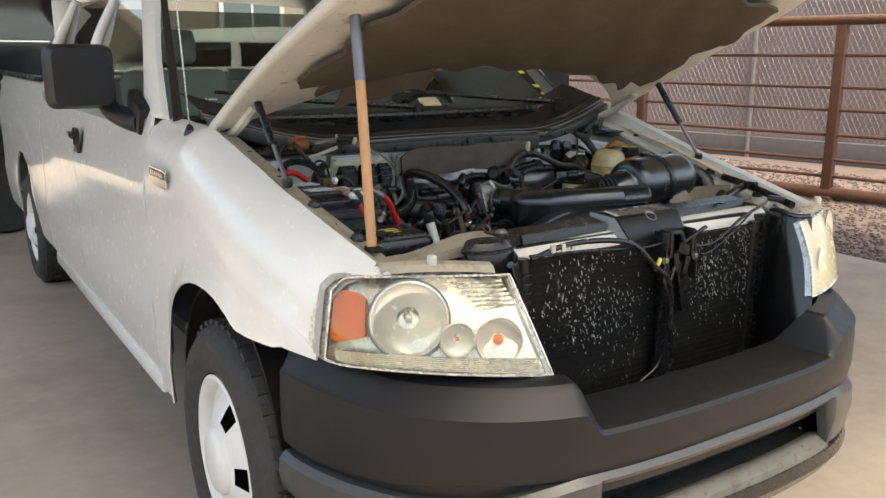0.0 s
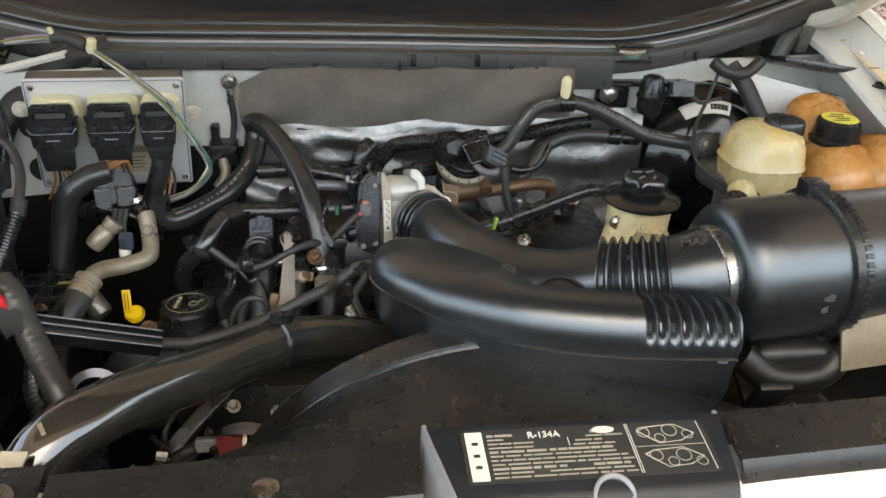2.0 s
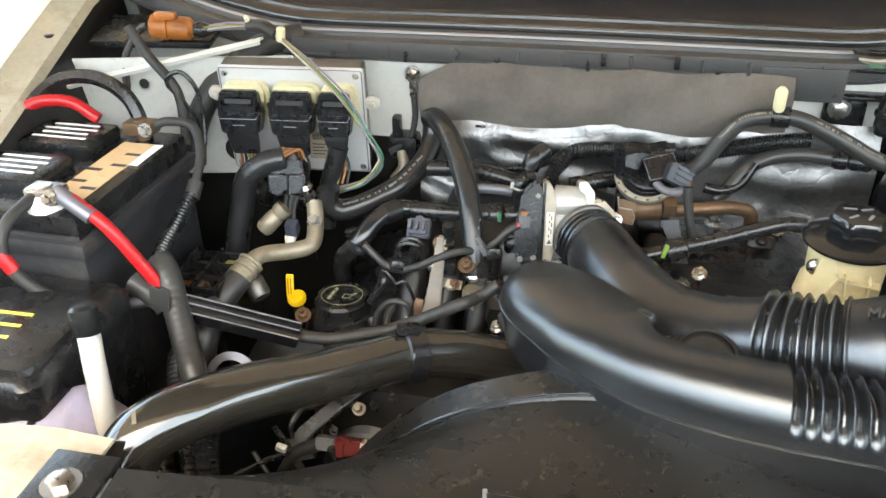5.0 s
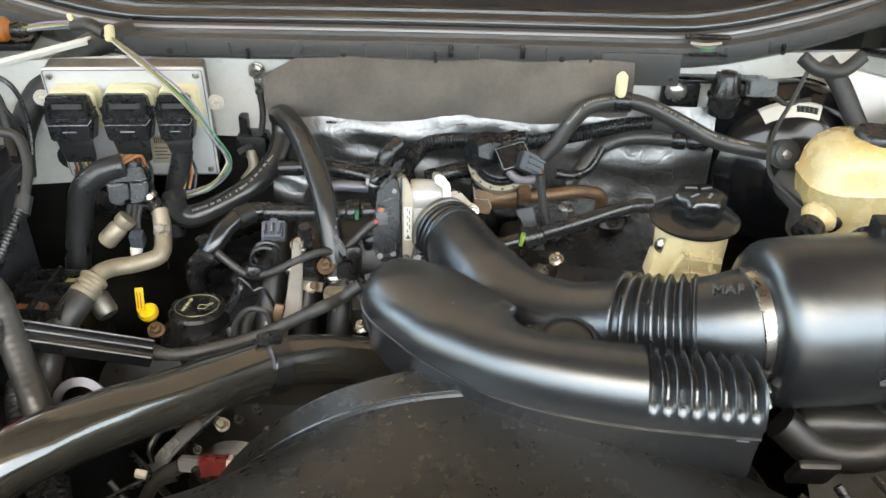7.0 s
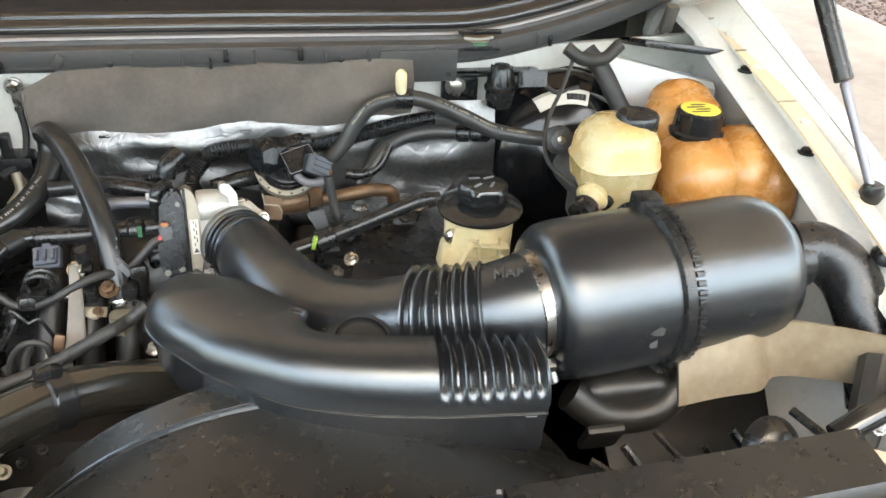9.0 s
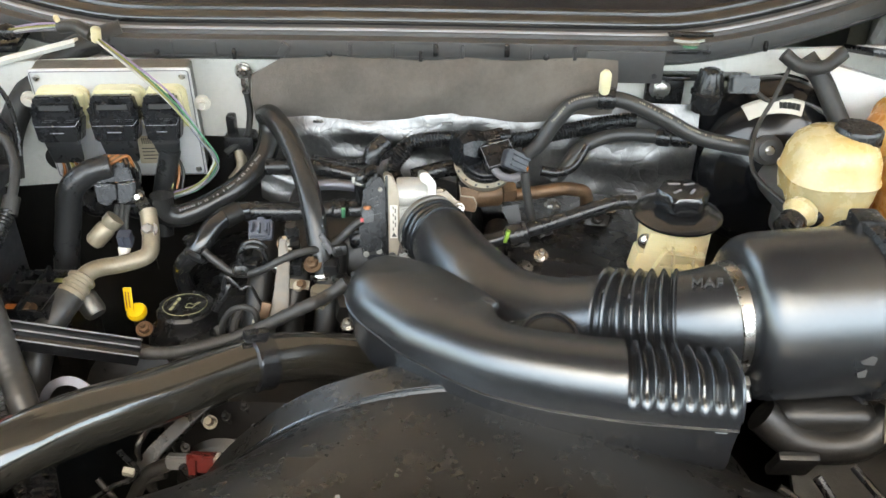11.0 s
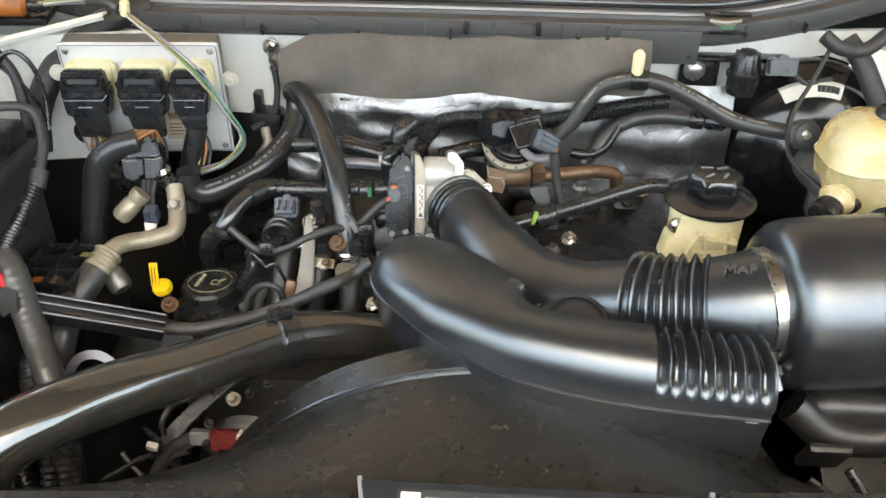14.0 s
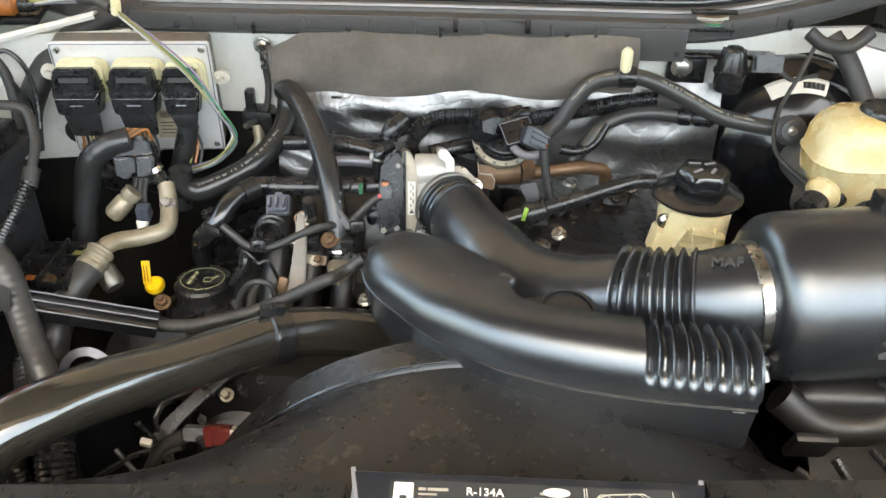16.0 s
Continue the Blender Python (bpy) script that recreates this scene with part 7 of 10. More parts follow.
def engine_block():
    """The dark mass of the engine: covers, rails, coils, fittings."""
    e = thing("engine", "dark grimy engine with covers, rails and injector wiring", "engine", (0.0, 0.68, 0.63))
    part("block", loft([[(0.0 + px, 0.70 + py, z) for px, py in rounded(w, d, 0.05)] for z, w, d in ((0.63, 0.50, 0.46), (0.80, 0.56, 0.48), (0.90, 0.60, 0.46), (0.95, 0.52, 0.42))]), DARK, e, "oily dark engine block")
    part("valve_cover", loft([[(-0.265 + px + 0.02 * k, 0.72 + py, z) for px, py in rounded(w, d, 0.035)] for k, (z, w, d) in enumerate(((0.86, 0.17, 0.40), (0.945, 0.165, 0.39), (0.965, 0.15, 0.37), (0.972, 0.12, 0.34)))]), BLACK_PL, e, "dusty black valve cover")
    part("valve_cover", loft([[(0.285 + px - 0.01 * k, 0.70 + py, z) for px, py in rounded(w, d, 0.03)] for k, (z, w, d) in enumerate(((0.90, 0.22, 0.34), (1.055, 0.21, 0.32), (1.078, 0.195, 0.30), (1.084, 0.17, 0.27)))]), BLACK_PL, e, "dusty black valve cover")
    rnd = random.Random(12)
    for x, y in ((0.245, 0.80), (0.345, 0.60), (0.275, 0.58), (0.19, 0.62)):
        part("cover_bolt", bolt((x, y, 1.082), (0, 0, 1), 0.009, 0.009), STEEL, e)
    part("cover_plate", join(box((0.262, 0.60, 1.088), (0.10, 0.045, 0.004), 0.001, (0, 0, -12)), box((0.262, 0.60, 1.091), (0.03, 0.02, 0.003), 0.001, (0, 0, -12))), MATTE, e)
    part("intake_plenum", loft([[(-0.02 + px, 0.78 + py, z) for px, py in rounded(w, d, 0.04)] for z, w, d in ((0.95, 0.34, 0.24), (1.04, 0.32, 0.22), (1.085, 0.28, 0.19), (1.10, 0.22, 0.15))]), DARK, e, "dark intake plenum")
    for x in (-0.17, -0.12, -0.07, 0.10, 0.16):
        part("intake_runner", hose([(x, 0.74, 1.075), (x - 0.004, 0.68, 1.065), (x - 0.01, 0.62, 1.01), (x - 0.015, 0.59, 0.95)], 0.019, 12), DARK, e)
    part("fuel_rail", cyl((-0.20, 0.655, 1.052), (-0.06, 0.665, 1.056), 0.010, 12), STEEL, e)
    for x in (-0.185, -0.125, -0.075):
        part("injector", join(lathe([(0.011, 0), (0.014, 0.01), (0.010, 0.02), (0.010, 0.045), (0.006, 0.055)], (x, 0.655, 1.058), (x - 0.006, 0.64, 1.0), 14), box((x, 0.64, 1.066), (0.02, 0.024, 0.018), 0.003)), BLACK_PL, e)
    slate = mat("grey_plug_plastic", (0.075, 0.08, 0.095), 0.42, var=0.12)
    connector((-0.180, 0.694, 1.088), (1, 0.0, 0.08), (0, 0.75, 0.6), 0.034, 0.030, 0.020, slate, e, "grey_plug")
    for k in range(3):
        part("plug_rib", box((-0.190 + 0.010 * k, 0.678, 1.106), (0.004, 0.014, 0.010), 0.001, (35, 0, 0)), slate, e)
    am = on_plane((-0.140, 0.622, 1.060), (1, 0.05, 0), (0.06, 0.50, 0.86))
    arm = [(0.006, 0.052), (-0.003, 0.052), (-0.006, 0.020), (-0.013, -0.030), (-0.019, -0.050), (-0.017, -0.062), (-0.008, -0.068), (0.003, -0.065), (0.008, -0.054), (0.009, -0.030), (0.010, 0.020)]
    part("steel_arm", outline_prism(arm, am, 0.006, 0.0015), mat("worn_brown_steel", (0.075, 0.066, 0.055), 0.42, metal=0.5, var=0.25, dirt=(0.10, 0.07, 0.045), amount=0.4, dscale=60), e, "flat tapered steel arm")
    part("sensor_cap", join(lathe([(0.010, 0), (0.0105, 0.012), (0.008, 0.016), (0.008, 0.024), (0.0, 0.025)], (-0.131, 0.668, 1.098), (-0.131, 0.660, 1.125), 14), box((-0.136, 0.664, 1.086), (0.030, 0.018, 0.022), 0.004, (25, 0, 8))), BLACK_PL, e, "black sensor cap")
    part("cap_bolt", bolt((-0.141, 0.654, 1.086), (0, -0.7, 0.7), 0.006, 0.007), STEEL, e)
    part("spacer", lathe([(0.008, 0), (0.009, 0.004), (0.006, 0.006), (0.006, 0.014), (0.009, 0.018), (0.008, 0.022)], (-0.128, 0.64, 1.040), (-0.128, 0.646, 1.07), 14), STEEL, e)
    part("pale_tab", join(box((-0.119, 0.622, 1.048), (0.030, 0.014, 0.004), 0.0018, (35, 6, 0)), cyl((-0.119, 0.620, 1.046), (-0.119, 0.612, 1.054), 0.008, 18)), CAST_TAN, e, "pale zinc tab")
    part("bracket_bolt", bolt((-0.115, 0.616, 1.051), (0, -0.55, 0.83), 0.0055, 0.006), COPPER, e)
    part("copper_clip", join(box((-0.162, 0.588, 1.022), (0.014, 0.008, 0.034), 0.004, (-20, 15, 0)), box((-0.158, 0.584, 1.008), (0.022, 0.010, 0.014), 0.003)), COPPER, e)
    part("brass_fitting", join(lathe([(0.0125, 0), (0.0125, 0.022), (0.010, 0.024), (0.010, 0.045)], (-0.085, 0.617, 1.028), (-0.082, 0.610, 0.94), 6), lathe([(0.0155, -0.012), (0.0165, -0.006), (0.0165, 0.004), (0.014, 0.006)], (-0.086, 0.617, 1.034), (-0.082, 0.610, 0.94), 18)), AC_TUBE, e, "brass-coloured sensor fitting")
    for k in range(9):
        x0, y0, z0 = -0.20 + 0.018 * k + rnd.uniform(-0.01, 0.01), 0.66 + rnd.uniform(-0.03, 0.03), 1.04 + rnd.uniform(-0.03, 0.05)
        pts = [(x0, y0, z0)]
        for j in range(4):
            x0, y0, z0 = x0 + rnd.uniform(-0.03, 0.04), y0 - rnd.uniform(0.0, 0.03), z0 + rnd.uniform(-0.045, 0.02)
            pts.append((x0, y0, z0))
        part("engine_wire", hose(pts, rnd.uniform(0.003, 0.0065), 8), TAPE if k % 3 else RUBBER, e)
    part("wire_run", hose([(-0.250, 0.64, 1.088), (-0.232, 0.635, 1.074), (-0.213, 0.632, 1.060), (-0.192, 0.630, 1.059), (-0.168, 0.628, 1.068), (-0.144, 0.630, 1.081), (-0.120, 0.634, 1.091), (-0.103, 0.642, 1.092), (-0.084, 0.660, 1.083), (-0.064, 0.668, 1.096), (-0.045, 0.676, 1.113), (-0.031, 0.682, 1.120)], 0.0056, 12), TAPE, e, "taped throttle loom")
    part("loom_clip", join(box((-0.080, 0.655, 1.090), (0.010, 0.010, 0.020), 0.002, (0, -30, 0)), box((-0.086, 0.655, 1.104), (0.006, 0.006, 0.012), 0.001, (0, -30, 0))), SILVER_C, e, "pale loom clip")
    part("arch_cable", hose([(-0.222, 0.575, 0.985), (-0.218, 0.575, 1.012), (-0.208, 0.575, 1.030), (-0.195, 0.574, 1.041), (-0.180, 0.574, 1.041), (-0.171, 0.575, 1.032), (-0.169, 0.576, 1.008), (-0.172, 0.578, 0.98)], 0.0042, 10), TAPE, e, "arched cable")
    part("thin_wire", hose([(-0.222, 0.61, 1.040), (-0.217, 0.60, 1.060), (-0.211, 0.60, 1.073), (-0.200, 0.598, 1.064), (-0.193, 0.598, 1.055), (-0.181, 0.60, 1.058), (-0.173, 0.60, 1.042), (-0.168, 0.605, 1.02)], 0.0024, 8), RUBBER, e)
    part("coil_loop", sweep([Vector((-0.183 + 0.018 * math.cos(t), 0.652 - 0.0004 * i, 1.081 + 0.019 * math.sin(t))) for i, t in enumerate(np.linspace(0.4, 11.5, 60))], 0.0035, 8), RUBBER, e, "looped vacuum line")
    part("wire_run", hose([(-0.235, 0.60, 0.99), (-0.215, 0.585, 0.965), (-0.19, 0.58, 0.975), (-0.185, 0.575, 0.94)], 0.006, 10), TAPE, e)
    part("wire_run", hose([(-0.23, 0.595, 0.965), (-0.21, 0.57, 0.985), (-0.185, 0.57, 0.97), (-0.175, 0.555, 0.94)], 0.0085, 10), RUBBER, e)
    for x, y, z, s in ((-0.225, 0.60, 0.93, 0.05), (-0.11, 0.585, 0.96, 0.04), (-0.045, 0.62, 1.015, 0.05), (-0.02, 0.60, 0.97, 0.05), (0.03, 0.60, 1.03, 0.05), (-0.16, 0.56, 0.90, 0.06)):
        part("engine_bracket", box((x, y, z), (s, s * 0.7, s * 0.8), s * 0.12, (20, 10, 15)), DARK, e)
    small = [(-0.215, 0.575, 0.96, "s"), (-0.20, 0.63, 1.065, "c"), (-0.165, 0.585, 1.0, "b"), (-0.14, 0.66, 1.09, "s"), (-0.12, 0.605, 1.02, "c"), (-0.10, 0.64, 1.07, "s"), (-0.095, 0.575, 0.975, "b"), (-0.065, 0.655, 1.085, "c"), (-0.05, 0.595, 1.0, "s"), (-0.03, 0.64, 1.05, "b"), (0.0, 0.615, 1.02, "s"), (-0.345, 0.615, 0.97, "s"), (0.225, 0.71, 1.09, "c"), (0.26, 0.75, 1.088, "s"), (0.305, 0.745, 1.09, "b"), (0.33, 0.79, 1.088, "s"), (0.215, 0.645, 1.087, "s")]
    for x, y, z, kind_ in small:
        if kind_ == "s":
            part("stud", join(bolt((x, y, z), (rnd.uniform(-0.3, 0.3), -0.5, 0.8), rnd.uniform(0.006, 0.009), 0.009), cyl((x, y + 0.006, z - 0.012), (x, y - 0.006, z + 0.014), 0.004, 10, 0.001)), STEEL if rnd.random() < 0.6 else COPPER, e)
        elif kind_ == "b":
            part("bracket_tab", join(box((x, y, z), (0.034, 0.004, 0.022), 0.002, (-35, rnd.uniform(-30, 30), rnd.uniform(-25, 25))), bolt((x, y - 0.004, z + 0.003), (0, -0.6, 0.8), 0.006, 0.005)), DARK if rnd.random() < 0.5 else ALU, e)
        else:
            part("wire_clip", join(box((x, y, z), (0.020, 0.016, 0.014), 0.003, (-20, rnd.uniform(-30, 30), 20)), box((x, y - 0.008, z + 0.006), (0.010, 0.006, 0.010), 0.002, (-20, 0, 20))), BLACK_PL if rnd.random() < 0.7 else DULL, e)
    f = part("oil_filler", loft([[(-0.290 + r * math.cos(a), 0.640 + r * math.sin(a), z) for a in np.linspace(0, 2 * math.pi, 33)[:-1]] for z, r in ((0.93, 0.062), (0.955, 0.056), (0.972, 0.043), (0.980, 0.041), (0.992, 0.041), (0.996, 0.037), (0.9965, 0.02))]), BLACK_PL, e, "black oil filler cap with yellow print")
    m = on_plane((-0.290, 0.640, 0.9972), (1, 0.1, 0), (0, 1, 0))
    part("ring_print", sweep([m @ Vector((0.031 * math.cos(a), 0.027 * math.sin(a), 0.0)) for a in np.linspace(0, 2 * math.pi, 41)], 0.0004, 6), CAP_PRINT, f)
    words("SAE 5W-20", 0.0065, m @ pose(-0.014, 0.002, 0.0005, 0, 0, 75), CAP_PRINT, f)
    part("oil_can_mark", sweep([m @ Vector((x, y, 0.0004)) for x, y in [(0.002, -0.008), (0.012, -0.009), (0.015, -0.003), (0.022, 0.004), (0.0205, 0.005), (0.012, -0.0005), (0.007, 0.002), (0.003, 0.0)] + [(0.002, -0.008)]], 0.00045, 6), CAP_PRINT, f)
    d = thing("dipstick", "yellow dipstick handle standing by the engine", "dipstick", (-0.375, 0.67, 0.95))
    part("ring", lathe([(0.004, 0), (0.0140, 0.002), (0.0150, 0.008), (0.012, 0.013), (0.005, 0.015)], (-0.374, 0.668, 0.958), (-0.374, 0.655, 0.985), 22), YELLOW, d)
    fl = part("flag", box((-0.383, 0.666, 0.986), (0.0125, 0.004, 0.036), 0.002, (-20, -4, 0)), YELLOW, d, "yellow flag handle")
    for k in range(2):
        part("print_bar", box((-0.385 + 0.0045 * k, 0.6628, 0.987), (0.0014, 0.0006, 0.024), 0, (-20, -4, 0)), CONN_OR, fl)
    part("tube", cyl((-0.374, 0.67, 0.80), (-0.374, 0.668, 0.96), 0.008, 12), DARK, d)


engine_block()


def throttle_body():
    t = thing("throttle_body", "cast aluminium throttle body with a black actuator cover", "throttle body", (0.03, 0.72, 1.05))
    m = on_plane((0.034, 0.715, 1.110), (1, 0.10, -0.02), (0.02, 0.42, 1))
    up_ = m.to_3x3() @ Vector((0, 0, 1))
    plate = [(-0.0405, 0.0585), (-0.0300, 0.0585), (-0.0225, 0.046), (-0.0190, 0.030), (-0.0185, -0.037), (-0.0225, -0.057), (-0.0300, -0.065), (-0.0380, -0.061), (-0.0390, 0.040)]
    part("side_flange", outline_prism(plate, m @ pose(0, 0, -0.060), 0.079, 0.0022), CAST_TAN, t, "tan-stained cast flange")
    a, b = m @ Vector((-0.022, 0.029, -0.010)), m @ Vector((0.024, 0.0275, -0.010))
    part("barrel", lathe([(0.0235, 0), (0.0245, 0.003), (0.0250, 0.010), (0.0250, 0.036), (0.0235, 0.046)], a, b, 36), CAST_PALE, t, "bright cast barrel")
    part("lower_casting", join(outline_prism(rounded(0.034, 0.086, 0.008), m @ pose(-0.008, -0.026, -0.058), 0.068, 0.004), outline_prism(rounded(0.024, 0.026, 0.010), m @ pose(-0.008, -0.001, -0.02), 0.038, 0.003), outline_prism(rounded(0.020, 0.022, 0.008), m @ pose(-0.010, -0.061, -0.02), 0.038, 0.003)), CAST_PALE, t)
    ear = [(0.0105, 0.0610), (0.0215, 0.0618), (0.0330, 0.0470), (0.0335, 0.0090), (0.0300, 0.0030), (0.0230, 0.0080), (0.0215, 0.0430), (0.0105, 0.0500)]
    part("ear", outline_prism(ear, m @ pose(0, 0, -0.040), 0.062, 0.0018), CAST_PALE, t)
    lug = [(0.0300, 0.0360), (0.0460, 0.0380), (0.0720, 0.0120), (0.0680, 0.0040), (0.0600, 0.0030), (0.0330, 0.0120)]
    part("lug", join(outline_prism(lug, m @ pose(0, 0, -0.030), 0.044, 0.004), lathe([(0.0085, 0), (0.0085, 0.022), (0.007, 0.025)], m @ Vector((0.0645, 0.011, -0.006)), m @ Vector((0.0665, 0.009, 0.03)), 18)), CAST_TAN, t, "tan cast lug")
    part("lug_bolt", bolt(m @ Vector((0.066, 0.0105, 0.017)), up_, 0.0048, 0.006), STEEL, t)
    part("throat", lathe([(0.038, -0.03), (0.042, -0.02), (0.042, 0.0), (0.044, 0.004), (0.044, 0.012), (0.041, 0.014)], m @ Vector((0.028, -0.024, 0.01)), m @ Vector((0.034, -0.03, 0.05)), 32), ALU, t)
    face = [(-0.060, 0.0530), (-0.0545, 0.0590), (-0.0485, 0.0605), (-0.0375, 0.0440), (-0.0365, -0.0640), (-0.0460, -0.0672), (-0.0700, -0.0590), (-0.0750, -0.0480), (-0.0760, -0.0100), (-0.0710, 0.0180), (-0.0690, 0.0420)]
    c = part("actuator_cover", outline_prism(face, m @ pose(0, 0, -0.055), 0.080, 0.0055), CLEAN, t, "black plastic actuator cover")
    part("cover_rim", sweep([m @ Vector((-0.0366 + 0.0002 * (x + 0.04), y, 0.0215)) for x, y in ((-0.0475, 0.058), (-0.037, 0.043), (-0.037, 0.0), (-0.0365, -0.063))], 0.0022, 6), BLACK_PL, c)
    inner = [(-0.058, 0.044), (-0.050, 0.050), (-0.0435, 0.038), (-0.043, -0.044), (-0.049, -0.050), (-0.060, -0.046), (-0.064, -0.006), (-0.060, 0.020)]
    part("cover_face", outline_prism(inner, m @ pose(0, 0, 0.023), 0.0045, 0.0016), CLEAN, c)
    for k in range(3):
        part("cover_rib", outline_prism([(-0.0615, 0.026 - 0.012 * k), (-0.046, 0.031 - 0.012 * k), (-0.046, 0.0295 - 0.012 * k), (-0.0615, 0.0245 - 0.012 * k)], m @ pose(0, 0, 0.027), 0.003, 0.0005), BLACK_PL, c)
    part("motor_can", join(lathe([(0.020, 0.0), (0.0215, 0.004), (0.0215, 0.026), (0.018, 0.031), (0.0, 0.032)], m @ Vector((-0.060, -0.032, -0.008)), m @ Vector((-0.12, -0.035, -0.006)), 20), outline_prism([(-0.084, -0.021), (-0.054, -0.0185), (-0.054, -0.0215), (-0.084, -0.024)], m @ pose(0, 0, 0.004), 0.010, 0.001), outline_prism([(-0.080, -0.044), (-0.054, -0.030), (-0.054, -0.033), (-0.080, -0.047)], m @ pose(0, 0, 0.004), 0.010, 0.001)), CLEAN, c, "finned black motor housing")
    for x, y in ((-0.0465, 0.0385), (-0.0480, -0.0485), (-0.0665, -0.052)):
        part("cover_screw", bolt(m @ Vector((x, y, 0.0262)), up_, 0.0028, 0.0026), ALU, c)
    lb = part("label", outline_prism(rounded(0.0110, 0.0470, 0.001), m @ pose(-0.0268, -0.0075, 0.0192), 0.0006), LABEL, t, "white printed label")
    for k in range(7):
        part("print_bar", outline_prism([(0, 0), (0.0014, 0), (0.0014, 0.0042 + 0.002 * (k % 2)), (0, 0.0042 + 0.002 * (k % 2))], m @ pose(-0.0285 + 0.003 * (k % 2), -0.020 + 0.0050 * k, 0.0199), 0.0002), PRINT_K, lb)
    part("warning_mark", outline_prism([(-0.0305, -0.029), (-0.0230, -0.029), (-0.0268, -0.0225)], m @ pose(0, 0, 0.0199), 0.0002), PRINT_K, lb)
    for x, y in ((-0.0074, -0.0007), (-0.0101, -0.0623)):
        part("body_bolt", bolt(m @ Vector((x, y, 0.018)), up_, 0.0055, 0.007), STEEL, t)
    part("dowel", lathe([(0.0065, 0), (0.0065, 0.004), (0.004, 0.005), (0, 0.0045)], m @ Vector((-0.0301, -0.0575, 0.0185)), m @ Vector((-0.0301, -0.0575, 0.04)), 14), DARK, t)
    pm = m @ pose(-0.063, 0.004, 0.022)
    p = part("plug", join(outline_prism(rounded(0.016, 0.020, 0.004), pm, 0.020, 0.002), outline_prism(rounded(0.011, 0.004, 0.001), pm @ pose(0.002, -0.0075, 0.012), 0.011, 0.001)), BLACK_PL, t, "black throttle plug")
    part("plug_seal", outline_prism(rounded(0.011, 0.009, 0.003), pm @ pose(-0.001, 0.0085, 0.010), 0.009, 0.002), CONN_OR, p, "orange seal")
    part("red_dot", outline_prism(rounded(0.005, 0.006, 0.001), pm @ pose(-0.008, -0.006, 0.014), 0.005, 0.001), RED, p, "red lock tab")
    part("gauge_line", hose([(-0.03, 0.78, 1.16), (-0.025, 0.785, 1.175), (-0.01, 0.80, 1.185)], 0.014, 10), RUBBER, t)
    el = part("elbow", hose([m @ Vector(q) for q in ((-0.072, 0.020, -0.02), (-0.074, 0.040, -0.008), (-0.070, 0.056, -0.004), (-0.056, 0.064, -0.020))], 0.0085, 14), RUBBER, t, "small black elbow hose")
    part("spring_clip", join(lathe([(0.0095, 0), (0.0105, 0.002), (0.0095, 0.005)], m @ Vector((-0.0742, 0.044, -0.007)), m @ Vector((-0.072, 0.054, -0.004)), 18, cap=False), outline_prism(rounded(0.005, 0.009, 0.001), m @ pose(-0.083, 0.050, -0.006), 0.006, 0.001)), ALU, el)


throttle_body()


